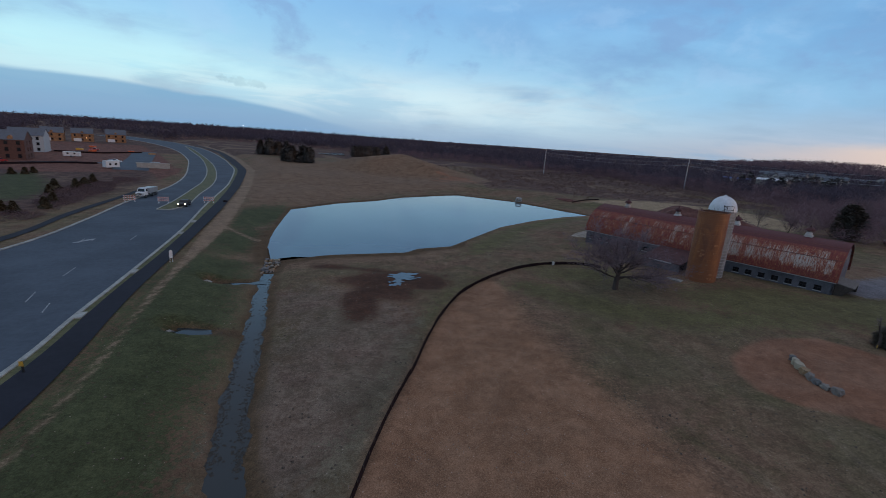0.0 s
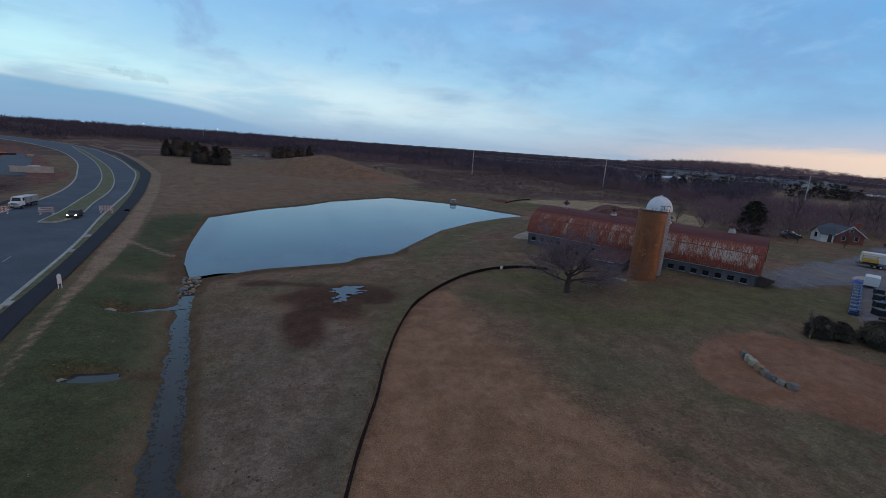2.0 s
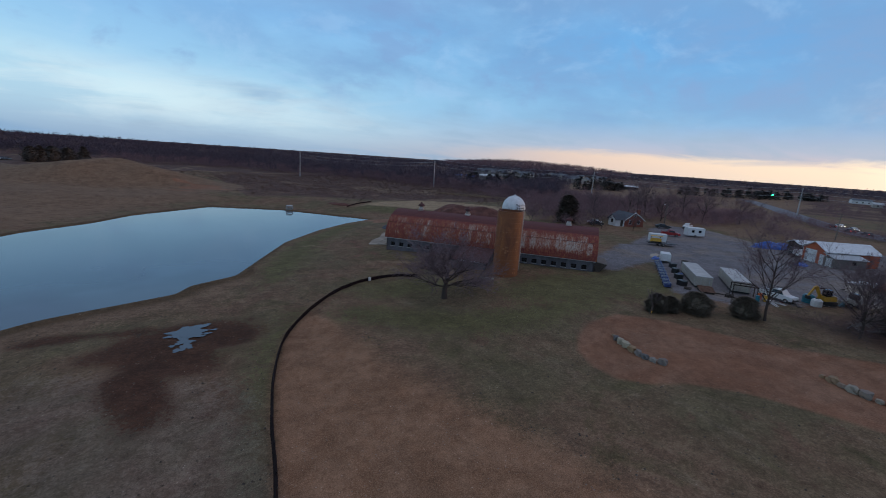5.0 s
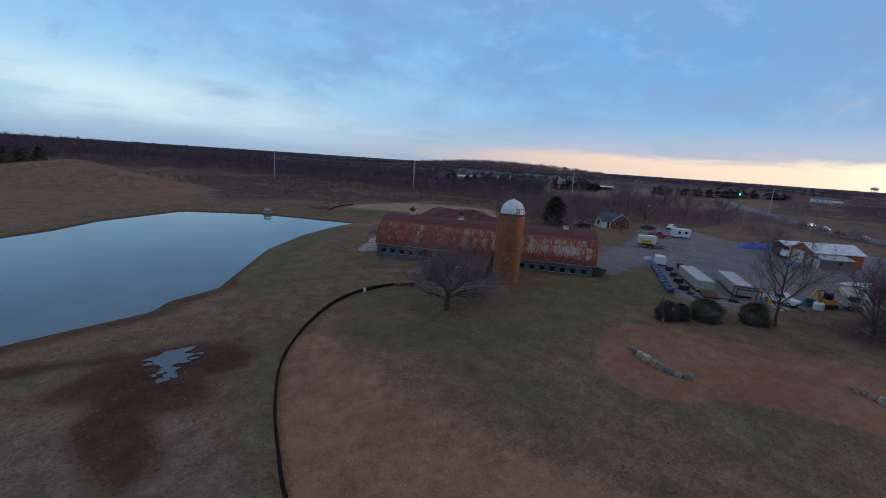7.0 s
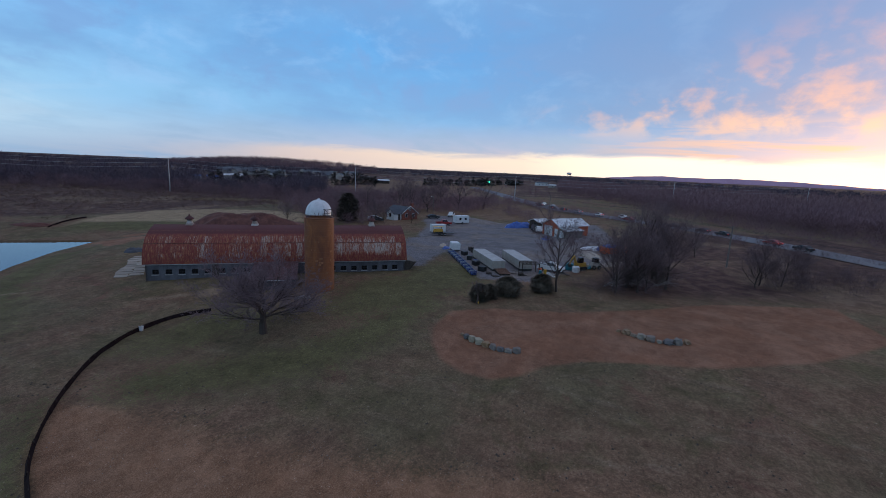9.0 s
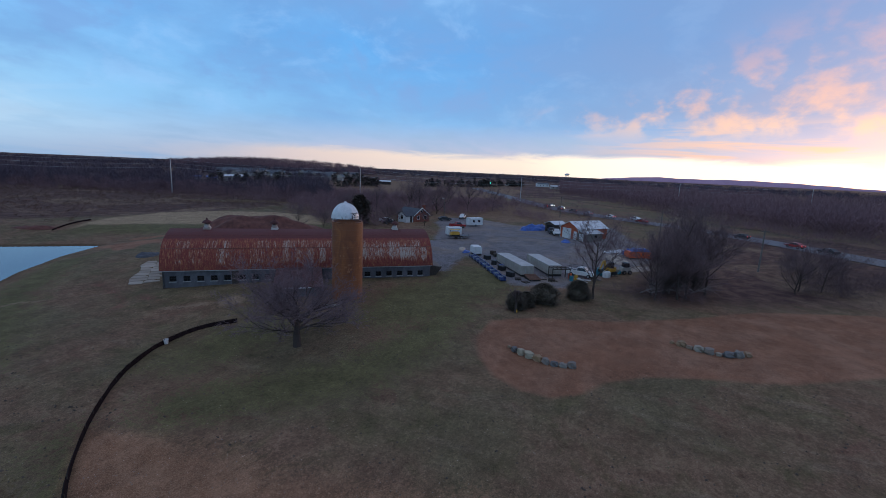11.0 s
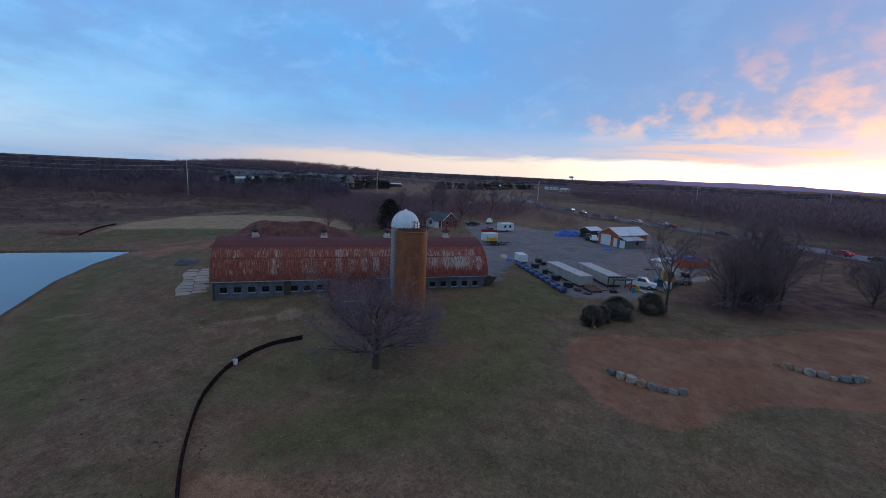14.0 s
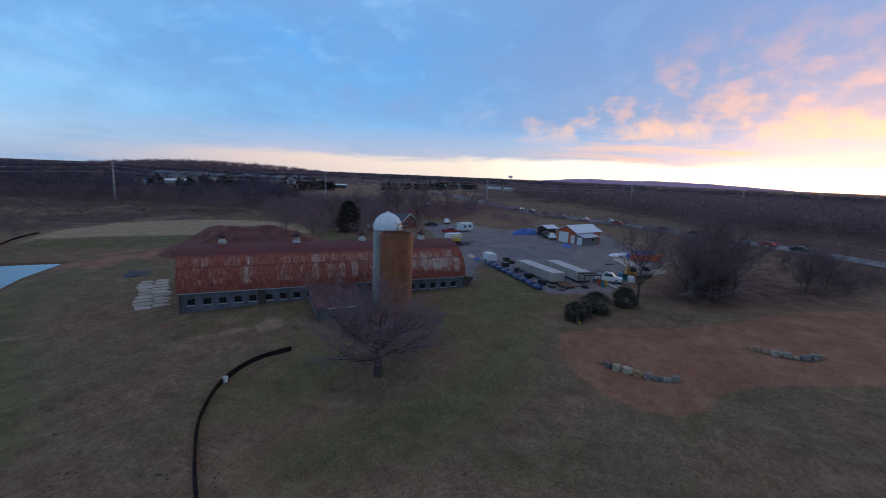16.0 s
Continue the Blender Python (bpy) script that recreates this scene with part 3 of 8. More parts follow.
# ---- building blocks ----
class Shape:
    """Gathers vertices and faces of one part."""

    def __init__(self):
        self.v, self.f = [], []

    def add(self, verts, faces):
        k = len(self.v)
        self.v += [tuple(p) for p in verts]
        self.f += [tuple(k + i for i in face) for face in faces]
        return self

    def box(self, x, y, z, sx, sy, sz, turn=0.0, taper=1.0, tilt=0.0):
        """A box on (x, y, z), the middle of its base; taper narrows its top."""
        c, s = math.cos(radians(turn)), math.sin(radians(turn))
        out = []
        for h, k in ((0, 1.0), (sz, taper)):
            for ax, ay in ((-1, -1), (1, -1), (1, 1), (-1, 1)):
                px, py = ax * sx / 2 * k, ay * sy / 2 * k
                out.append((x + px * c - py * s, y + px * s + py * c, z + h + tilt * px))
        return self.add(out, [(3, 2, 1, 0), (4, 5, 6, 7), (0, 1, 5, 4), (1, 2, 6, 5), (2, 3, 7, 6), (3, 0, 4, 7)])

    def prism(self, ring, lo, hi, axis="y"):
        """A flat outline drawn out along an axis; ring in the two other axes."""
        put = {"y": lambda a, b, k: (a, k, b), "x": lambda a, b, k: (k, a, b), "z": lambda a, b, k: (a, b, k)}[axis]
        n = len(ring)
        out = [put(a, b, lo) for a, b in ring] + [put(a, b, hi) for a, b in ring]
        faces = [(i, (i + 1) % n, n + (i + 1) % n, n + i) for i in range(n)]
        return self.add(out, faces + [tuple(range(n - 1, -1, -1)), tuple(range(n, 2 * n))])

    def tube(self, a, b, ra, rb=None, n=6, caps=True):
        a, b = Vector(a), Vector(b)
        rb = ra if rb is None else rb
        d = (b - a).normalized() if (b - a).length > 1e-6 else Vector((0, 0, 1))
        u = d.orthogonal().normalized()
        t = d.cross(u)
        ring = [(math.cos(2 * math.pi * i / n), math.sin(2 * math.pi * i / n)) for i in range(n)]
        out = [a + (u * c + t * s) * ra for c, s in ring] + [b + (u * c + t * s) * rb for c, s in ring]
        faces = [(i, (i + 1) % n, n + (i + 1) % n, n + i) for i in range(n)]
        if caps:
            faces += [tuple(range(n - 1, -1, -1)), tuple(range(n, 2 * n))]
        return self.add(out, faces)

    def turned(self, profile, x=0, y=0, n=32, closed=False):
        """A profile of (radius, height) turned round the upright through (x, y)."""
        out = [(x + r * math.cos(2 * math.pi * i / n), y + r * math.sin(2 * math.pi * i / n), z) for r, z in profile for i in range(n)]
        rows = len(profile)
        faces = [(k * n + i, k * n + (i + 1) % n, (k + 1) % rows * n + (i + 1) % n, (k + 1) % rows * n + i) for k in range(rows - (0 if closed else 1)) for i in range(n)]
        return self.add(out, faces)

    def mesh(self, name, mat):
        me = bpy.data.meshes.new(name)
        me.from_pydata(self.v, [], self.f)
        me.materials.append(MAT[mat] if isinstance(mat, str) else mat)
        me.validate()
        return me


def smooth_shading(ob, limit=40):
    me = ob.data
    me.polygons.foreach_set("use_smooth", [True] * len(me.polygons))
    me.set_sharp_from_angle(angle=radians(limit))
    return ob


def part(name, shape, mat, parent, label=""):
    ob = new(name, shape.mesh(name, mat))
    ob.parent = parent
    if label:
        tagged(ob, label)
    return ob


def thing(name, at, turn=0.0, label="", category="", group="", kind=""):
    ob = new(name)
    ob.empty_display_size = 0.3
    ob.matrix_basis = pose(*at, 0, 0, turn)
    return tagged(ob, label, category, group, kind)


def single(name, shape, mat, at=(0, 0, 0), turn=0.0, label="", category="", group="", kind=""):
    ob = new(name, shape.mesh(name, mat))
    ob.matrix_basis = pose(*at, 0, 0, turn)
    return tagged(ob, label, category, group, kind)


def on_ground(x, y, dz=0.0):
    return (x, y, float(height(x, y)) + dz)


# ---- lie of the land ----
POND = [(-27.0, 68.8), (-30.0, 75.5), (-32.7, 84), (-34.6, 91.8), (-37.4, 104.9), (-39.8, 117.1), (-30.6, 133.1), (-20, 144.5), (-12.5, 157), (7, 174),
        (27.5, 165), (37.5, 154), (44, 147), (49.5, 141), (39, 134.5), (28.3, 125), (16.4, 111), (8.6, 96.7), (3.0, 86.2), (-3.5, 82.5), (-5.6, 79),
        (-17.1, 74.6), (-24, 71.3)]
BROOK = [(-26.2, 69.5), (-24.8, 62), (-22.2, 53.1), (-19.2, 44.4), (-17.2, 38), (-15.4, 32.1), (-14, 27.6), (-12.6, 24.1), (-10.9, 20.5), (-7, 10), (-4, -8)]
ARM_A = [(-30.6, 56.8), (-28.6, 56.3), (-26.5, 57.0), (-23.4, 58.2)]
ARM_B = [(-26.0, 41.4), (-24.6, 41.4), (-23.2, 41.5)]
PATH_R = [(-17, -18), (-23.6, 10), (-26.9, 24.1), (-29.5, 32.8), (-33.2, 43), (-36.1, 51.8), (-39.8, 64.4), (-46.0, 84.5), (-50.8, 99.7), (-58.1, 121.1), (-69.5, 153.1), (-90.2, 204.7), (-105.9, 234.0), (-128.9, 275.2), (-169, 339), (-222, 405)]


def smooth(a, b, x):
    t = np.clip((x - a) / (b - a), 0, 1)
    return t * t * (3 - 2 * t)


def line_distance(x, y, line):
    """Distance to a polyline, and which side (plus: right of its course)."""
    best, side = np.full(np.shape(x), 1e9), np.ones(np.shape(x))
    for (ax, ay), (bx, by) in zip(line, line[1:]):
        dx, dy = bx - ax, by - ay
        k = np.clip(((x - ax) * dx + (y - ay) * dy) / (dx * dx + dy * dy), 0, 1)
        d = np.hypot(x - ax - k * dx, y - ay - k * dy)
        near = d < best
        side = np.where(near, np.sign((y - ay) * dx - (x - ax) * dy) * -1, side)
        best = np.where(near, d, best)
    return best, side


def area(x, y, ring):
    """Signed distance to a closed outline, minus inside."""
    d, _ = line_distance(x, y, list(ring) + [ring[0]])
    inside = np.zeros(np.shape(x), bool)
    for (ax, ay), (bx, by) in zip(ring, list(ring[1:]) + [ring[0]]):
        cross = (ay > y) != (by > y)
        inside ^= cross & (x < (bx - ax) * (y - ay) / (by - ay + 1e-12) + ax)
    return np.where(inside, -d, d)


def height(x, y):
    """The ground's height over the plan."""
    x, y = np.asarray(x, float), np.asarray(y, float)
    z = -0.5 + 0.5 * smooth(0, 14, x) + 1.3 * smooth(20, 46, x) + (0.35 * smooth(48, 66, x) + 1.05 * smooth(66, 115, x)) * smooth(66, 54, y)
    z = z + 0.9 * smooth(72, 110, x) * smooth(54, 66, y)
    z = z + (1.6 * smooth(160, 190, y) + 0.8 * smooth(95, 130, y) * smooth(-20, -40, x)) * smooth(60, 10, x)
    d, side = line_distance(x, y, PATH_R)
    right = d * side
    z = z + (0.2 - z) * smooth(11, 2.5, right) * smooth(700, 560, y)
    # pond with its banks
    p = area(x, y, POND)
    z = np.where(p < 0, np.maximum(-1 + 0.3 * p, -2.4), -1 + (z + 1) * smooth(-6, 16 + 8 * smooth(110, 150, y), p) * smooth(-0.6, 3.0, p))
    z = np.where((p >= 0) & (p < 1.5), np.maximum(z, -1 + 0.28 * p), z)
    # brook and its two side arms
    d, _ = line_distance(x, y, BROOK)
    wide = 0.45 + 0.38 * smooth(60, 36, y) + 0.12 * np.sin(y * 0.9) * np.sin(x * 0.7 + y * 0.23) + 0.06 * np.sin(y * 2.3 + x * 1.9)
    z = z - 0.35 * smooth(9, 2, d)
    z = np.where((d < wide + 2.2) & (p > 1.0), np.minimum(z, -1.32 + 0.62 * smooth(wide - 0.35, wide + 2.2, d) + 0.2 * smooth(wide + 0.4, wide + 2.2, d)), z) * smooth(-30, -5, y) + z * (1 - smooth(-30, -5, y))
    for arm, w in ((ARM_A, 0.5), (ARM_B, 0.75)):
        d, _ = line_distance(x, y, arm)
        z = np.where(d < w + 0.9, np.minimum(z, -1.3 + 0.9 * smooth(w - 0.2, w + 0.9, d)), z)
    # mound of fill beyond the pond
    r = np.hypot((x + 22) / np.where(x < -22, 46, 36), (y - 243) / 27)
    z = z + 9.0 * smooth(3, 24, p) * smooth(1.25, 0.0, r) * (1 - 0.12 * np.sin(x * 0.21) * np.sin(y * 0.17))
    return z + hills(x, y)


def hills(x, y):
    """Low hills far off."""
    z, far = 0 * x, smooth(300, 900, np.hypot(x, y))
    for hx, hy, w, h in ((640, 760, 90, 14), (790, 690, 80, 10), (300, 900, 260, 3), (-330, 880, 380, 6), (-900, 900, 500, 5), (1250, 500, 420, 5)):
        z = z + h * far * np.exp(-((x - hx) ** 2 + (y - hy) ** 2) / (2 * w * w))
    return z


def grid_lines(lo, hi, step, reach, grow=1.13):
    mid = list(np.arange(lo, hi + step / 2, step))
    out, s, a, b = mid, step, mid[0], mid[-1]
    left, right = [], []
    while b < reach or a > -reach:
        s *= grow
        a, b = a - s, b + s
        left.append(a), right.append(b)
    return np.array(left[::-1] + mid + right)


FENCE = [(-5.5, 8), (-4.6, 16), (-4.0, 20.6), (-3.4, 25.5), (-2.5, 31), (-1.3, 36.5), (-0.3, 42.6), (1.4, 50), (4.0, 57.3), (8.2, 63.6), (13.2, 69), (16.2, 71.4), (19.5, 73.2), (22.5, 74), (25.5, 73.7), (28.4, 72.0)]
DIRT = FENCE[:10] + [(9.5, 60.5), (10.8, 54), (11.3, 48), (12.8, 41.5), (15, 35), (16.8, 28), (18.5, 21.8), (24, 8)]
SOIL = [(43, 44.6), (37.4, 44.3), (33.4, 42.6), (30.4, 40.1), (29.1, 37), (29.1, 34.2), (31, 31.8), (33.6, 30.4), (36.5, 27), (38.6, 21.8), (41.5, 14), (48, 5), (60, -6), (74, -4), (66, 12), (58, 21), (51, 30.4), (47.1, 39.8)]
HWY = [(420, 190), (330, 135), (250, 88), (202, 54), (186, 36), (170, 15), (148, -6), (122, -25), (60, -66)]
GRAVEL = [(62, 62.5), (79, 65), (88, 72.5), (94, 77.5), (112, 84), (124, 92), (140, 96), (146, 84), (136, 68), (146, 54), (152, 38), (118, 30), (99, 23.6), (79, 33), (64, 38.5), (60.5, 47), (72, 56.5), (79.5, 62.4)]
GRAVEL_LANE = [(60, 66), (64, 60.5), (80, 63), (96, 74), (90, 78)]
FIELD = [(51.8, 159.7), (57, 161), (64, 156), (74, 145), (82.6, 134.5), (95.7, 115), (109.4, 128), (108.6, 147), (97, 164), (85, 174), (68, 172)]
LAWN = [(49.3, 157), (57, 161), (64, 156), (74, 145), (82.6, 134.5), (95.7, 115), (99, 109), (94, 100), (86, 95), (80, 108), (64, 137.4), (55, 151.5)]
MEADOW = [(-139, 139), (-137, 149), (-120, 134), (-102, 114), (-96.5, 101), (-97.4, 96.7), (-118, 112)]
SCRUB = ([(-88, 95), (-80.2, 91), (-86.3, 106.2), (-92.4, 124), (-100, 137), (-107.7, 136), (-104, 122), (-96.2, 107)], [(-109.4, 148.7), (-104.1, 150.7), (-98.4, 142.2), (-100.8, 136.7)], [(-86.6, 84.5), (-82.9, 86.9), (-77.8, 86.2), (-75.6, 80.7), (-79.4, 78.1)])

gx, gy = grid_lines(-205, 150, 0.85, 4600), grid_lines(2, 335, 0.85, 4600)
GX, GY = np.meshgrid(gx, gy)
GZ = height(GX, GY)
GZ = GZ + 0.05 * (np.sin(GX * 0.9 + np.sin(GY * 0.7)) * np.sin(GY * 1.1 + np.sin(GX * 0.5))) * smooth(6, 14, np.abs(line_distance(GX, GY, PATH_R)[0])) * smooth(1.0, 7.0, np.abs(area(GX, GY, POND)))
nx, ny = len(gx), len(gy)
me = bpy.data.meshes.new("ground")
idx = np.arange(nx * ny).reshape(ny, nx)
quads = np.stack([idx[:-1, :-1], idx[:-1, 1:], idx[1:, 1:], idx[1:, :-1]], -1).reshape(-1, 4)
me.vertices.add(nx * ny)
me.vertices.foreach_set("co", np.stack([GX, GY, GZ], -1).astype(np.float32).ravel())
me.loops.add(quads.size)
me.loops.foreach_set("vertex_index", quads.astype(np.int32).ravel())
me.polygons.add(len(quads))
me.polygons.foreach_set("loop_start", np.arange(0, quads.size, 4, dtype=np.int32))
me.polygons.foreach_set("use_smooth", np.ones(len(quads), bool))
me.update()
me.materials.append(MAT["ground"])
ground = tagged(new("ground", me), "bare winter ground of brown grass, dirt and stubble", "ground", kind="structure")


pond_d = area(GX, GY, POND)
brook_d = line_distance(GX, GY, BROOK)[0]
path_d, path_side = line_distance(GX, GY, PATH_R)
right_of_path = path_d * path_side


def mask(name, distance, soft):
    """Stores how far inside an area each point of the ground lies (0.5: on its edge)."""
    a = me.attributes.new(name, "FLOAT", "POINT")
    a.data.foreach_set("value", np.clip(0.5 - distance / (2 * soft), 0, 1).astype(np.float32).ravel())


fence_d = line_distance(GX, GY, FENCE)[0]
mask("dirt", area(GX, GY, DIRT) * (0.35 + 0.65 * smooth(7, 2, fence_d)), 3.0)
SITE = [(-118, 196), (-165, 262), (-230, 345), (-340, 300), (-200, 170), (-140, 150), (-122, 166)]
red_end = np.hypot((GX - 52) / 1.6, (GY - 130) / 1.8) - 4.5 + 1.8 * np.sin(GX * 0.5 + 1.5 * np.sin(GY * 0.37))
mask("soil", np.minimum(np.minimum(red_end, area(GX, GY, SOIL)), np.hypot((GX - 7) / 1.3, (GY - 217) / 1.5) - 7 + 2.5 * np.sin(GX * 0.35 + 2 * np.sin(GY * 0.21)) + 1.5 * np.sin(GY * 0.6 + GX * 0.3)), 2.0)
scar = np.minimum(np.hypot((GX - 28.5) / 1.0, (GY - 90) / 3.2) - 0.4, line_distance(GX, GY, [(29.2, 103), (28, 97), (27, 92), (24, 88.7)])[0] - 0.1)
mask("site", np.minimum(np.minimum(scar, area(GX, GY, SITE)), area(GX, GY, [(-96, 150), (-124, 186), (-114, 196), (-104, 176)])), 3.0)
fields = np.minimum(area(GX, GY, [(235, 200), (300, 330), (480, 330), (600, 230), (420, 140), (300, 120), (250, 140)]), np.hypot((GX + 28) / 2.2, (GY - 222) / 1.3) - 24)
fields = np.minimum(fields, area(GX, GY, [(-46, 105), (-40, 128), (-12, 172), (10, 186), (-20, 260), (-120, 290), (-98, 222), (-66, 150)]))
fields = np.minimum(fields, np.maximum(np.maximum(pond_d - 7, 1 - pond_d), GY - 130))
fields = np.minimum(fields, area(GX, GY, [(142, 99), (151, 60), (172, 44), (208, 74), (262, 110), (238, 142), (160, 120)]))
mask("dry", fields, 5.0)
mask("gravel", np.minimum(area(GX, GY, GRAVEL), area(GX, GY, GRAVEL_LANE)), 2.5)
mask("tan", area(GX, GY, FIELD), 3.0)
lawn = np.minimum(area(GX, GY, LAWN), np.hypot((GX - 60) / 2.2, (GY - 53) / 1.2) - 6)
lawn = np.minimum(lawn, np.hypot((GX - 46) / 1.6, (GY - 56)) - 7)
lawn = np.minimum(lawn, np.minimum(np.hypot((GX - 24) / 2, (GY - 68)) - 3.5, np.hypot((GX - 132) / 2.2, (GY - 84)) - 8))
lawn = np.minimum(lawn, line_distance(GX, GY, [(p[0] - 1.0, p[1] + 0.5) for p in FENCE[:10]])[0] - 0.7)
lawn = np.minimum(lawn, np.maximum(np.abs(pond_d - 5.5) - 3.0, np.maximum(6 - GX, GY - 128)))
lawn = np.minimum(lawn, line_distance(GX, GY, [(14, 60), (24, 52), (34, 50), (44, 50)])[0] - 3.0)
mask("lawn", lawn, 4.0)
green = np.full(GX.shape, 9.0)
brook_side = line_distance(GX, GY, BROOK)[1]
green = np.minimum(green, np.where((brook_side > 0) & (GY < 72), np.maximum(np.maximum(0.4 + 3.2 * smooth(50, 80, GY) - right_of_path, 2.6 - brook_d), GY - 67), 9))
green = np.minimum(green, np.hypot((GX + 36) / 1.0, (GY - 80) / 2.0) - 6)
green = np.minimum(green, np.where(right_of_path > 4.5, np.hypot((GX + 43) / 1.0, (GY - 101) / 2.8) - 6.5, 9))
green = np.minimum(green, area(GX, GY, MEADOW))
mask("green", green, 4.0)
mask("stubble", np.minimum(np.hypot((GX + 8) / 1.0, (GY - 36) / 2.4) - 7.5, np.hypot(GX + 15, (GY - 50) / 1.2) - 5), 4.0)
arms = np.minimum(line_distance(GX, GY, ARM_A)[0] - 1.0, np.minimum(line_distance(GX, GY, ARM_B)[0] - 1.1, line_distance(GX, GY, [(-22.5, 41.6), (-19.6, 41.4)])[0] - 0.8))
mask("bank", np.minimum(np.minimum(arms, pond_d * np.where((GY < 90) & (GX < 6), 0.45, 1.2) - 1.2), brook_d - np.where(brook_side > 0, 1.2, 1.9) - 0.5 * np.sin(GY * 0.8) * np.sin(GY * 0.31 + GX)), 1.6)
sand = np.minimum(np.abs(right_of_path - 2.2) - 0.22 - 0.25 * smooth(40, 52, GY) - 1.1 * smooth(54, 86, GY), line_distance(GX, GY, [(-43, 87), (-33.5, 80)])[0] - 0.5)
pale = np.minimum(np.hypot((GX - 33.2) / 1.5, (GY - 78.6) / 1.2) - 1.3, line_distance(GX, GY, [(27, 84), (31, 80.5)])[0] - 0.5)
mask("sand", np.minimum(pale, np.minimum(sand, line_distance(GX, GY, [(17.8, 103.6), (20, 102.8), (21.8, 101)])[0] - 0.35)), 1.2)
ragged = 0.9 * np.sin(GX * 0.9 + 1.3 * np.sin(GY * 0.5)) + 0.8 * np.sin(GY * 0.8 + 1.5 * np.sin(GX * 0.37 + 1))
bog = np.minimum(np.hypot((GX + 3.8) / 1.5, (GY - 61.4)) - 4.0, np.hypot((GX + 6.2) / 1.2, (GY - 57) / 1.3) - 3.2)
bog = np.minimum(bog, np.minimum(np.hypot(GX + 8.8, (GY - 51) / 2.0) - 2.2, line_distance(GX, GY, [(-19, 66), (-10, 65.2), (1.5, 64.2)])[0] - 0.7))
bog = np.minimum(bog, np.hypot((GX + 8) / 1.5, (GY - 59.5) / 1.3) - 3.0)
mask("wet", bog - 0.3 + 0.35 * ragged, 2.4)
r = np.hypot(GX, GY)
wild = np.where((GY > 165) & (GX > 20), 190 - r, 9e9)
wild = np.minimum(wild, np.where(GX < -60, area(GX, GY, [(-85, 110), (-92, 140), (-118, 190), (-175, 275), (-330, 420), (-420, 300), (-250, 140), (-110, 75), (-82, 85)]), 9e9))
wild = np.minimum(wild, 330 - r)
wild = np.minimum(wild, area(GX, GY, [(66, 33), (100, 20), (160, 24), (170, -40), (90, -60), (76, 0), (63, 24)]))
mask("brush", wild, 14.0)

# ---- water ----
middle = Vector((0, 118))
pond_edge = [Vector(p) + (Vector(p) - middle).normalized() * (-0.15 if p[1] < 80 and p[0] < -20 else 2.5) for p in POND]
single("pond_water", Shape().add([(p.x, p.y, -1) for p in pond_edge], [tuple(range(len(pond_edge)))]), "pond", label="still grey-blue pond water reflecting the dusk sky", category="water", kind="structure")


def ribbon(line, half, z=None, lift=0.0, step=0):
    """A strip that follows a line; half: widths to its left and right."""
    s = Shape()
    pts = [Vector((*p, 0)) for p in line]
    rows = []
    for i, p in enumerate(pts):
        d = (pts[min(i + 1, len(pts) - 1)] - pts[max(i - 1, 0)]).normalized()
        n = Vector((d.y, -d.x, 0))
        a, b = p - n * half[0], p + n * half[1]
        rows += [(a.x, a.y, (z if z is not None else float(height(a.x, a.y))) + lift), (b.x, b.y, (z if z is not None else float(height(b.x, b.y))) + lift)]
    return s.add(rows, [(2 * i, 2 * i + 1, 2 * i + 3, 2 * i + 2) for i in range(len(pts) - 1)])


def finer(line, n=8, closed=False):
    """A smooth line through the points of a coarse one."""
    pts = [Vector((*p, 0)) for p in line]
    out = []
    for i in range(len(pts) - 1):
        a, b = pts[i], pts[i + 1]
        p0, p3 = pts[i - 1] if i else a * 2 - b, pts[i + 2] if i + 2 < len(pts) else b * 2 - a
        for k in range(n):
            t = k / n
            q = 0.5 * (2 * a + (b - p0) * t + (2 * p0 - 5 * a + 4 * b - p3) * t * t + (3 * a - p0 - 3 * b + p3) * t ** 3)
            out.append((q.x, q.y))
    return out + [tuple(pts[-1].xy)]


def patch_sheet(blobs, z, seed, n=28):
    """A flat irregular sheet of standing water."""
    s, q = Shape(), random.Random(seed)
    for k_, (x, y, rx, ry) in enumerate(blobs):
        ph = [q.uniform(0, 6.28) for _ in range(3)]
        ring = [(x + rx * c * k, y + ry * d * k, z + 0.004 * k_) for c, d, k in
                ((math.cos(a), math.sin(a), 1 + 0.22 * math.sin(3 * a + ph[0]) + 0.15 * math.sin(5 * a + ph[1]) + 0.1 * math.sin(9 * a + ph[2])) for a in (2 * math.pi * i / n for i in range(n)))]
        s.add(ring, [tuple(range(n))])
    return s


brook_line = finer(BROOK[1:-1], 5)
single("brook_water", ribbon(brook_line, (2.6, 2.6), -1.2), "brook", label="shallow brook with dark floating leaves", category="water", kind="structure")
single("ditch_water", ribbon(ARM_A[1:], (0.6, 0.6), -1.16), "brook", label="narrow ditch of standing water", category="water", kind="structure")
single("puddle_water", patch_sheet([(-24.6, 41.4, 2.1, 1.2)], -1.0, 3), "brook", label="small pool of standing water in the grass", category="water", kind="structure")


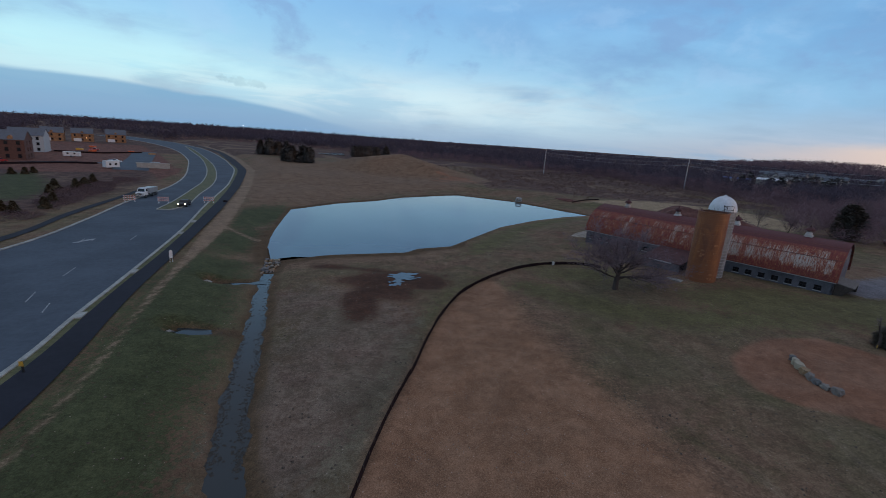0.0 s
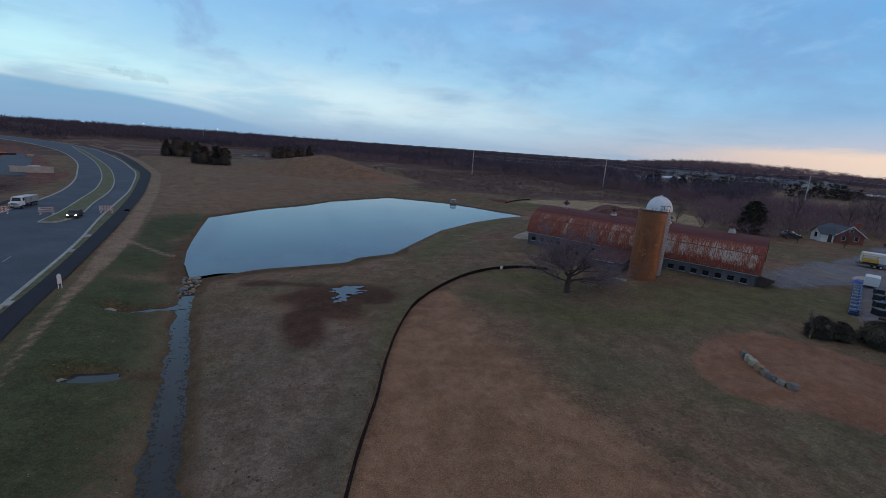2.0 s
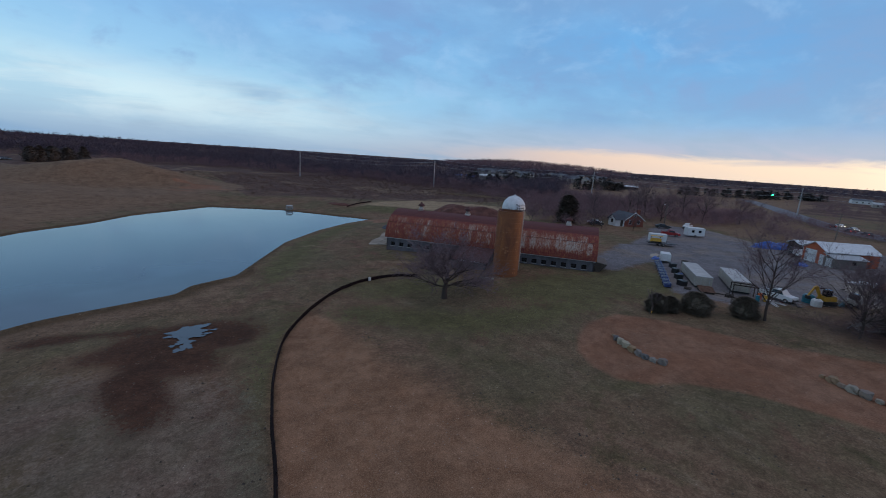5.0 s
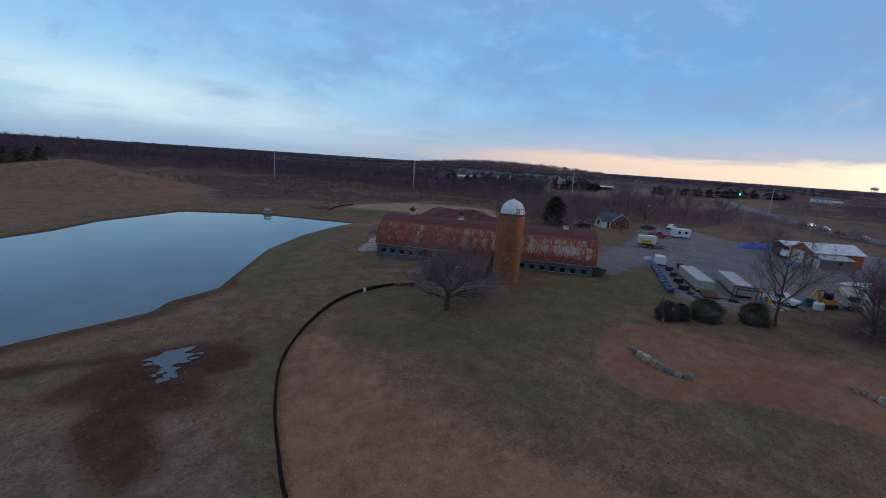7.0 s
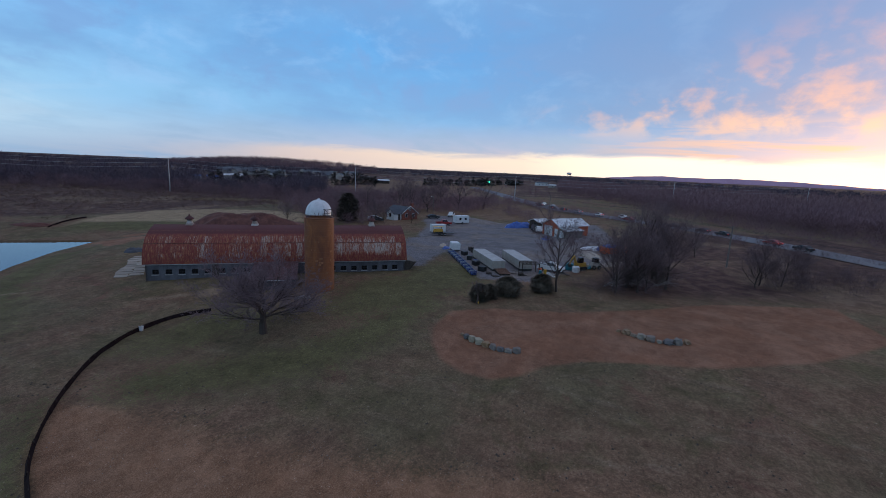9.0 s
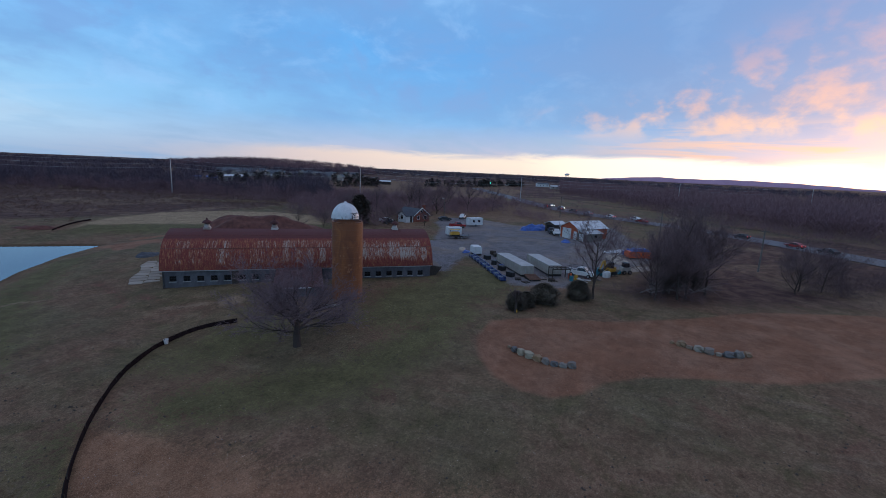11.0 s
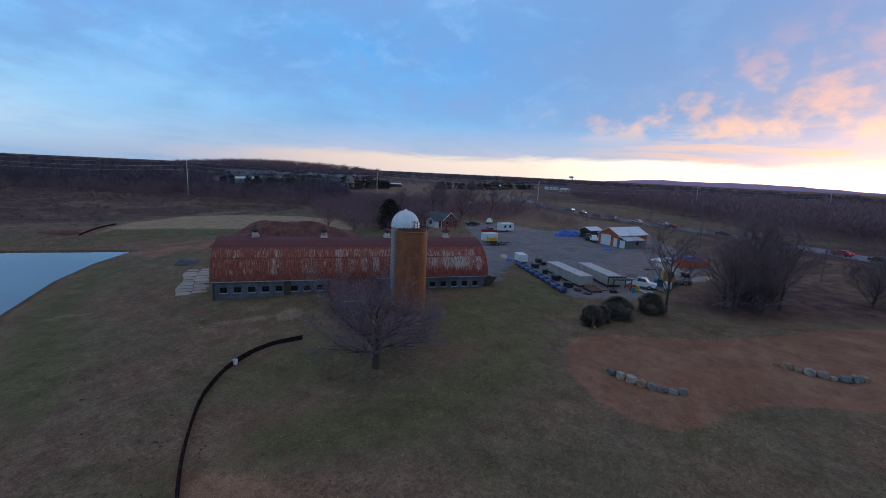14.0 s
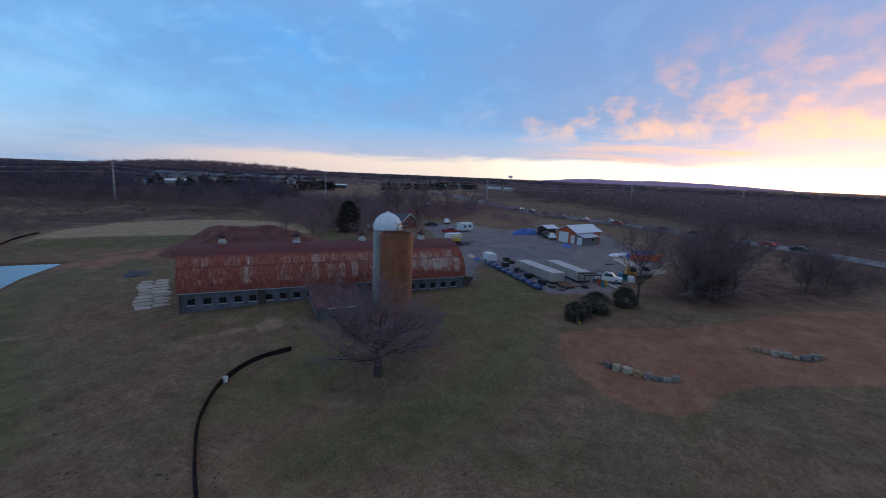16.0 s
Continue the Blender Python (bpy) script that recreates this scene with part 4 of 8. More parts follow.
wet_z = float(max(height(-4.8, 62), height(-5.5, 58.5))) + 0.055
single("rain_puddle", patch_sheet([(-4.7, 63.4, 1.7, 1.1), (-3.4, 64.3, 0.9, 0.5), (-5.4, 62.2, 0.9, 0.9), (-4.3, 61.8, 1.0, 0.7), (-5.2, 60.4, 0.8, 0.7), (-5.1, 59.2, 0.55, 0.8), (-5.8, 58.4, 0.55, 0.4), (-3.0, 61.8, 0.45, 0.25), (-6.6, 62.2, 0.4, 0.3), (-2.3, 62.6, 0.35, 0.2), (-6.3, 59.6, 0.25, 0.3)], wet_z, 5), "pond", label="bright rain puddle in a boggy hollow", category="water", kind="structure")

# ---- road, kerbs and path ----
ROAD_R = [(-24, -18), (-29, 10), (-32.3, 29.7), (-35.8, 41.2), (-40.0, 55.4), (-48.2, 81.4), (-57.4, 106.5), (-64.7, 128.1), (-73.9, 153.9), (-94.1, 201.6), (-109.3, 229.6), (-131.3, 267.7), (-171.5, 330), (-207, 375), (-260, 425), (-340, 470)]
ROAD_L = [(-52, -18), (-56, 10), (-60.5, 40), (-63.3, 65.8), (-68.9, 85.7), (-75.2, 104.4), (-80.2, 124.0), (-85.6, 141.5), (-96.4, 166.4), (-113.8, 199.4), (-140.4, 246.2), (-182, 308), (-222, 356), (-275, 405), (-345, 446)]
MEDIAN = [(-63.8, 98.2), (-61.0, 99.4), (-62.1, 108.1), (-68.1, 124.2), (-76.5, 148.2), (-90.2, 177.8), (-114.3, 222.4), (-151.3, 282.0), (-189, 340), (-214, 374), (-210, 367), (-180, 321), (-138, 256), (-103.5, 196), (-83.6, 155.4), (-74.8, 132.0), (-67.4, 111)]


def rise(x, y):
    """How far the low hills lift the road."""
    return float(hills(np.array(float(x)), np.array(float(y))))


def between(left, right, z, n=6):
    a, b = finer(left, n), finer(right, n)
    k = max(len(a), len(b))

    def pick(l, t):
        f = t * (len(l) - 1)
        i = min(int(f), len(l) - 2)
        return tuple(l[i][j] + (l[i + 1][j] - l[i][j]) * (f - i) for j in (0, 1))
    s, rows = Shape(), []
    for i in range(k):
        p, q = pick(a, i / (k - 1)), pick(b, i / (k - 1))
        rows += [(*p, z + rise(*p)), (*q, z + rise(*q))]
    return s.add(rows, [(2 * i, 2 * i + 1, 2 * i + 3, 2 * i + 2) for i in range(k - 1)])


def kerb(line, wide, low, top, label, name="kerb"):
    """A raised strip with upright sides along a line."""
    s, pts, rows = Shape(), [Vector((*p, 0)) for p in line], []
    for i, p in enumerate(pts):
        d = (pts[min(i + 1, len(pts) - 1)] - pts[max(i - 1, 0)]).normalized()
        n = Vector((d.y, -d.x, 0)) * wide / 2
        a, b = p - n, p + n
        u = rise(p.x, p.y)
        rows += [(a.x, a.y, low + u), (a.x, a.y, top + u), (b.x, b.y, top + u), (b.x, b.y, low + u)]
    faces = [(4 * i + k, 4 * i + k + 1, 4 * i + k + 5, 4 * i + k + 4) for i in range(len(pts) - 1) for k in range(3)]
    return single(name, s.add(rows, faces), "kerb", label=label, category="kerb", kind="structure")


single("road", between(ROAD_L, ROAD_R, 0.27), "road", label="wide new grey asphalt road curving away", category="road", kind="structure")
kerb(finer(ROAD_R, 6), 0.42, 0.1, 0.40, "pale concrete kerb and gutter")
kerb(finer(ROAD_L, 6), 0.45, 0.1, 0.40, "pale concrete kerb and gutter")
PATH_L = [(-20.4, -18), (-27.0, 10), (-30.6, 26), (-32.4, 33.5), (-35.3, 42.3), (-38.0, 51.0), (-41.6, 63.6), (-48.0, 83.7), (-53.0, 98.7), (-60.2, 119.9), (-71.9, 151.4), (-92.9, 202.4), (-108.4, 230.5), (-130.6, 269.3), (-172, 338), (-225, 405)]
PATH_E = [(x + 0.2, y) for x, y in PATH_R]
single("asphalt_path", between(PATH_L, PATH_E, 0.30), "path", label="fresh black asphalt footpath along the road", category="path", kind="structure")
verge = between([(x - 0.2, y) for x, y in ROAD_R[:11]], [(x + 0.1, y) for x, y in PATH_L[:13]], 0.285)
m_verge, nv = material("verge grass")
pv = nv.position()
nv.surface(nv.mix(nv.ramp(nv.noise(pv, 1.2, 5, 0.65), 0.35, 0.65), (0.066, 0.070, 0.028), (0.125, 0.118, 0.052)), 0.95, 0, nv.bump(nv.noise(pv, 6, 4), 0.5, 0.06))
single("grass_verge", verge, m_verge, label="strip of thin grass between road and path", category="verge", kind="structure")
island = finer(MEDIAN + [MEDIAN[0]], 4)
isle = Shape().prism([(x, y) for x, y in island[:-1]], 0.2, 0.42, "z")
isle.v = [(x, y, z + rise(x, y)) for x, y, z in isle.v]
single("median_island", isle, m_verge, label="long grassed median island with a rounded end", category="median", kind="structure")
kerb(island, 0.28, 0.2, 0.46, "pale kerb round the median island")
WALK_L = [(-59, 10), (-66, 45), (-69.7, 70.3), (-76.3, 89.0), (-82.6, 112.8), (-86.0, 124.0)]
WALK_R = [(-56, 10), (-63, 45), (-66.9, 68.8), (-73.0, 86.2), (-79.5, 109.4), (-83.6, 123.0)]
single("side_path", between(WALK_L, [(x - 0.6, y) for x, y in WALK_R], 0.30), "path", label="narrow asphalt path on the far side of the road", category="path", kind="structure")


def painted(points, name="road_mark", label="worn white lane line"):
    s = Shape().add([(x, y, 0.276) for x, y in points], [tuple(range(len(points)))])
    single(name, s, "worn_paint", label=label, category="road mark", kind="structure")


for ax, ay, bx, by in ((-44.6, 46.4, -43.0, 43.4), (-40.6, 43.6, -39.3, 41.2), (-47.5, 55.5, -46.2, 52.0), (-52, 74, -51, 71), (-57.6, 69.8, -56.6, 67.2)):
    painted([(ax - 0.07, ay), (ax + 0.07, ay), (bx + 0.07, by), (bx - 0.07, by)])
painted([(-57.4, 67.0), (-56.7, 69.4), (-57.3, 69.4), (-56.2, 70.4), (-55.7, 69.0), (-56.2, 69.1), (-57.0, 66.9)], "turn_arrow", "worn white turn arrow on the asphalt")
for x, y, turn in ((-35.3, 40.9, 108), (-39.6, 55.0, 107), (-46.5, 77.5, 108), (-49.8, 87.9, 109)):
    d = thing("storm_drain", (x, y, 0.30), turn, "concrete kerb inlet with an open throat", "drain", "kerb inlets")
    part("inlet_slab", Shape().box(0, 0, 0.0, 1.5, 0.8, 0.13), "kerb", d)
    # solid black strip painted as the shade inside the inlet
    part("throat", Shape().box(0, 0.32, 0.02, 1.4, 0.14, 0.08), "dark", d)

# ---- the barn ----
BARN = (32.0, 91.5)
BARN_TURN = math.degrees(math.atan2(-0.747, 0.664))
LONG, DEEP, EAVE, RIDGE = 40.6, 12.8, 3.45, 8.6
barn = thing("barn", (*BARN, 0), BARN_TURN, "long dairy barn with arched rusty roof and grey block walls", "barn")
WINDOWS = [1.35 + 1.83 * i for i in range(5)] + [10.75 + 1.83 * i for i in range(4)] + [28.05 + 1.8 * i for i in range(7)]
WIN_W, WIN_Z0, WIN_Z1 = 0.92, 1.62, 2.42


def pierced_wall(x0, x1, holes, thick=0.3, low=-0.6, high=EAVE):
    """A wall along x with square openings right through it."""
    s, at = Shape(), x0
    for h in sorted(holes):
        a, b = h - WIN_W / 2, h + WIN_W / 2
        s.box((at + a) / 2, thick / 2, low, a - at, thick, high - low)
        s.box(h, thick / 2, low, WIN_W, thick, WIN_Z0 - low)
        s.box(h, thick / 2, WIN_Z1, WIN_W, thick, high - WIN_Z1)
        at = b
    return s.box((at + x1) / 2, thick / 2, low, x1 - at, thick, high - low)


part("front_wall", pierced_wall(0, LONG, WINDOWS), "block", barn, "grey painted block wall")
part("back_wall", Shape().box(LONG / 2, DEEP - 0.15, -0.6, LONG, 0.3, EAVE + 0.6), "block", barn)
ARCH = [(-0.35, EAVE - 0.12), (-0.05, 4.55), (0.55, 5.75), (1.55, 6.85), (2.9, 7.66), (4.5, 8.24), (DEEP / 2, RIDGE)]
mirror = [(DEEP - y, z) for y, z in ARCH[-2::-1]]
for name, x in (("west_gable", 0.0), ("east_gable", LONG - 0.28)):
    g = Shape().prism([(0.0, -0.6), (0.0, EAVE - 0.1)] + [(max(0.02, y + 0.12), z - 0.12) for y, z in ARCH[1:]] + [(min(DEEP - 0.02, y - 0.12), z - 0.12) for y, z in mirror[:-1]] + [(DEEP, EAVE - 0.1), (DEEP, -0.6)], x, x + 0.28, "x")
    part("gable_wall", g, "block" if x else "old_wood", barn, "weathered gable end wall")
part("plinth", Shape().box(LONG / 2, -0.05, -0.4, LONG, 0.1, 1.1), "plinth", barn, "stained concrete plinth")
for h in WINDOWS:
    win = part("window", Shape().box(h, 0.2, WIN_Z0, WIN_W, 0.03, WIN_Z1 - WIN_Z0), "dark_glass", barn, "small dark square window")
    part("sill", Shape().box(h, -0.03, WIN_Z0 - 0.11, WIN_W + 0.14, 0.2, 0.11), "sill", win)
    f = Shape()
    for dx in (-WIN_W / 2 + 0.03, 0, WIN_W / 2 - 0.03):
        f.box(h + dx, 0.15, WIN_Z0, 0.05, 0.05, WIN_Z1 - WIN_Z0)
    f.box(h, 0.15, (WIN_Z0 + WIN_Z1) / 2, WIN_W - 0.08, 0.05, 0.05)
    part("window_frame", f, "dark", win)
part("door", Shape().box(9.8, -0.08, 0.0, 1.0, 0.1, 3.1), "dark_wood", barn, "dark plank side door")
part("eave_board", Shape().box(LONG / 2, -0.30, EAVE - 0.26, LONG + 0.3, 0.05, 0.2), "sill", barn, "pale eave board")


def arch_sheet(x0, x1, ring, lift=0.0, thick=0.03):
    """One curved roof sheet between two places along the ridge."""
    rows = [(x, y, z + lift + k) for k in (0, -thick) for x in (x0, x1) for y, z in ring]
    n = len(ring)
    faces = []
    for i in range(n - 1):
        faces += [(i, n + i, n + i + 1, i + 1), (2 * n + i + 1, 3 * n + i + 1, 3 * n + i, 2 * n + i)]
        faces += [(i + 1, 2 * n + i + 1, 2 * n + i, i), (n + i, 3 * n + i, 3 * n + i + 1, n + i + 1)]
    faces += [(0, 2 * n, 3 * n, n), (n - 1, 2 * n - 1, 4 * n - 1, 3 * n - 1)]
    return Shape().add(rows, faces)


def along_arch(t0, t1, k=4):
    """Points of the arch between two shares of its length."""
    pts = finer(ARCH, 6)
    run = [0.0]
    for a, b in zip(pts, pts[1:]):
        run.append(run[-1] + math.dist(a, b))
    out = []
    for i in range(k + 1):
        s = run[-1] * (t0 + (t1 - t0) * i / k)
        j = max(0, min(len(run) - 2, next((q for q, v in enumerate(run) if v > s), len(run) - 1) - 1))
        f = (s - run[j]) / (run[j + 1] - run[j])
        out.append(tuple(pts[j][c] + (pts[j + 1][c] - pts[j][c]) * f for c in (0, 1)))
    return out


part("back_roof", arch_sheet(-0.3, LONG + 0.3, finer(mirror[:1] and [ARCH[-1]] + mirror, 3)), "rust_roof", barn, "rusted curved back roof")
for t in (0.36, 0.69):
    (y0, z0), (y1, z1) = along_arch(t - 0.004, t + 0.004, 1)
    part("seam_strip", Shape().prism([(y0 - 0.03, z0 + 0.05), (y1 - 0.03, z1 + 0.07), (y1 + 0.03, z1 + 0.02), (y0 + 0.03, z0)], -0.3, LONG + 0.3, "x"), "seam", barn)
part("ridge_cap", Shape().prism([(DEEP / 2 - 0.35, RIDGE - 0.04), (DEEP / 2, RIDGE + 0.07), (DEEP / 2 + 0.35, RIDGE - 0.04), (DEEP / 2, RIDGE - 0.03)], -0.35, LONG + 0.35, "x"), "rust_roof", barn)
SHEETS = 44
for row, (t0, t1) in enumerate(((0.0, 0.37), (0.36, 0.70), (0.69, 0.995))):
    ring = along_arch(t0, t1, 5)
    step = (LONG + 0.6) / SHEETS
    data = arch_sheet(0, step * 1.03, ring, 0.02 * row + 0.02).mesh("roof_sheet", "rust_roof")
    for i in range(SHEETS):
        ob = new("roof_sheet", data)
        ob.parent = barn
        ob.location = (-0.3 + i * step, 0, 0.006 * (i % 2))

for i, x in enumerate((4.95, 15.1, 25.2, 35.4)):
    c = thing("cupola", (0, 0, 0), 0, "white sheet-metal ventilator with rusty cap on the ridge", "ventilator", "ridge ventilators")
    c.matrix_basis = pose(*BARN, 0, 0, 0, BARN_TURN) @ pose(x, DEEP / 2, RIDGE + 0.02)
    c.scale = (1.25, 1.25, 1.2)
    part("base", Shape().box(0, 0, -0.12, 0.95, 0.95, 0.35, taper=0.8), "stained_metal", c)
    smooth_shading(part("drum", Shape().turned([(0.42, 0.2), (0.30, 0.55), (0.26, 0.78), (0.36, 0.86)], n=14), "stained_metal", c))
    part("louvre", Shape().turned([(0.27, 0.6), (0.34, 0.63), (0.27, 0.66), (0.34, 0.71), (0.27, 0.75)], n=14), "old_rust", c)
    smooth_shading(part("cap", Shape().turned([(0.3, 0.80), (0.6, 0.80), (0.58, 0.9), (0.32, 1.14), (0.12, 1.26), (0.06, 1.5), (0.01, 1.52)], n=14), "old_rust", c, "rusty conical cap"))

# hood at the east end
hood = thing("gable_hood", (0, 0, 0), 0, "dark timber lean-to hood at the barn end", "lean-to")
hood.matrix_basis = pose(*BARN, 0, 0, 0, BARN_TURN) @ pose(LONG, 0, 0)
part("hood_roof", Shape().prism([(0.02, 3.3), (2.3, 2.9), (2.3, 2.8), (0.02, 3.18)], 0.4, 6.2, "y"), "old_wood", hood)
part("side_board", Shape().prism([(0.05, 0.9), (0.9, 1.2), (2.2, 2.8), (0.05, 3.18)], 0.3, 0.4, "y"), "dark_wood", hood)
part("hood_post", Shape().box(2.15, 6.0, 0.9, 0.15, 0.15, 1.95), "dark_wood", hood)
part("back_board", Shape().box(1.1, 6.15, 0.9, 2.1, 0.08, 2.0), "dark_wood", hood)

# feed room in front of the barn
feed = thing("feed_room", (0, 0, 0), 0, "low block outbuilding with a rusty lean-to roof", "outbuilding")
feed.matrix_basis = pose(*BARN, 0, 0, 0, BARN_TURN) @ pose(16.0, -8.6, 0)
FW, FD = 6.2, 8.45
part("front_wall", Shape().box(FW / 2, 0.13, -0.4, FW, 0.26, 2.9), "block", feed)
part("side_wall", Shape().prism([(0.0, -0.4), (FD, -0.4), (FD, 3.3), (0.0, 2.5)], 0, 0.26, "x"), "block", feed)
part("side_wall", Shape().prism([(2.2, -0.4), (FD, -0.4), (FD, 3.3), (0.0, 2.5), (0.0, 2.1), (2.2, 2.1)], FW - 0.26, FW, "x"), "block", feed)
part("roof", Shape().prism([(-0.35, 2.46), (FD, 3.4), (FD, 3.48), (-0.35, 2.54)], -0.3, FW + 0.3, "x"), "old_rust", feed, "rusty sheet roof")
part("eave_trim", Shape().box(FW / 2, -0.38, 2.40, FW * 0.6, 0.05, 0.14), "white_metal", feed, "loose pale eave strip")
# black panel in the gap stands for the unlit room behind
part("doorway", Shape().box(FW - 0.1, 1.15, -0.2, 0.1, 1.9, 2.3), "dark", feed, "open doorway, its inner shade a near-black panel")
single("concrete_pad", Shape().box(0, 0, 0, 2.2, 1.2, 0.2), "concrete", on_ground(37.6, 65.2, -0.05), BARN_TURN, "small pale concrete pad beside the silo", "pad")

# ---- silos ----
TALL = (42.0, 65.9)
z0 = float(height(*TALL)) - 0.15
brown = thing("tile_silo", (*TALL, z0), 0, "roofless orange-brown tile silo with streaked stains", "silo", "farm silos")
TOP = 11.95 - z0
smooth_shading(part("wall", Shape().turned([(2.12, 0), (2.12, TOP), (2.04, TOP + 0.06), (1.92, TOP), (1.92, 0.1)], n=56), "silo", brown))
part("silo_floor", Shape().turned([(1.93, 2.0), (0.01, 2.1)], n=24), "dark", brown)
for k in range(14):
    z = 0.6 + k * (TOP - 0.8) / 13
    smooth_shading(part("hoop", Shape().turned([(2.125, z), (2.15, z + 0.02), (2.125, z + 0.04)], n=56), "silo", brown))
part("rim", Shape().turned([(2.11, TOP - 0.1), (2.15, TOP - 0.06), (2.15, TOP + 0.05), (1.92, TOP + 0.05), (1.92, TOP - 0.1)], n=56), "silo", brown)
for k in range(90):
    a = rnd.uniform(0, 6.283)
    r_, h_ = rnd.uniform(1.75, 2.1), rnd.uniform(0.12, 0.5) * (1.3 if math.sin(3 * a) > 0.2 else 0.6)
    p_ = Vector((r_ * math.cos(a), r_ * math.sin(a), TOP - 0.05))
    part("weed", Shape().tube(p_, p_ + Vector((rnd.uniform(-0.2, 0.2), rnd.uniform(-0.2, 0.2), h_)), 0.03, 0.008, 4), "vine", brown)
for k in range(46):
    a, z = rnd.uniform(0, 6.283), 0.4 + 0.305 * rnd.randrange(0, int((TOP - 0.8) / 0.305))
    w_ = rnd.uniform(0.08, 0.16)
    part("replaced_tile", Shape().add([(r * math.cos(b), r * math.sin(b), h) for r in (2.121, 2.137) for b, h in ((a - w_, z + 0.02), (a + w_, z + 0.02), (a + w_, z + 0.28), (a - w_, z + 0.28))], [(4, 5, 6, 7), (0, 1, 5, 4), (1, 2, 6, 5), (2, 3, 7, 6), (3, 0, 4, 7)]), "silo_patch", brown)
WHITE = (44.9, 68.5)
z0 = float(height(*WHITE)) - 0.15
pale = thing("stave_silo", (*WHITE, z0), 0, "grey concrete stave silo with a white metal dome", "silo", "farm silos")
TOP = 12.0 - z0
part("wall", Shape().turned([(1.93, 0), (1.93, TOP), (1.80, TOP), (1.80, 0.2)], n=40), "stave", pale)
for k in range(22):
    z = 0.3 + k * (TOP - 0.4) / 21
    smooth_shading(part("hoop", Shape().turned([(1.94, z), (1.965, z + 0.015), (1.94, z + 0.03)], n=40), "steel", pale))
dome_ring = [(1.98 * math.cos(a), TOP + 2.25 * math.sin(a)) for a in (math.pi / 2 * i / 9 for i in range(9))] + [(0.22, TOP + 2.28), (0.12, TOP + 2.42), (0.01, TOP + 2.44)]
dome = smooth_shading(part("dome", Shape().turned(dome_ring, n=48), "white_metal", pale, "white ribbed metal dome"))
ribs = Shape()
for i in range(16):
    a = 2 * math.pi * i / 16
    for (r0, h0), (r1, h1) in zip(dome_ring[:9], dome_ring[1:9]):
        ribs.tube(((r0 + 0.01) * math.cos(a), (r0 + 0.01) * math.sin(a), h0), ((r1 + 0.01) * math.cos(a), (r1 + 0.01) * math.sin(a), h1), 0.022, n=4, caps=False)
part("dome_seam", ribs, "white_metal", dome)
chute = Shape().tube((1.5, 1.4, 0.2), (1.5, 1.4, TOP + 0.3), 0.36, n=10)
part("chute", chute, "stave", pale, "weathered unloading chute")
cage = Shape()
for dx, dy in ((-0.5, -0.5), (0.5, -0.5), (-0.5, 0.5), (0.5, 0.5)):
    cage.tube((-0.4 + dx, -1.9 + dy, TOP - 0.1), (-0.4 + dx, -1.9 + dy, TOP + 0.95), 0.035, n=5)
for h in (0.35, 0.9):
    for a, b in (((-0.9, -2.4), (0.1, -2.4)), ((0.1, -2.4), (0.1, -1.4)), ((-0.9, -1.4), (-0.9, -2.4))):
        cage.tube((*a, TOP + h), (*b, TOP + h), 0.03, n=5)
cage.box(-0.4, -1.9, TOP - 0.08, 1.1, 1.1, 0.05)
part("platform_cage", cage, "black_metal", pale, "dark railed platform below the dome")
arm = Shape().tube((-0.9, -2.0, TOP), (-1.25, -2.1, TOP + 1.0), 0.04, n=5).tube((-1.25, -2.1, TOP + 1.0), (-0.7, -2.2, TOP + 0.55), 0.04, n=5)
part("filler_arm", arm, "black_metal", pale)


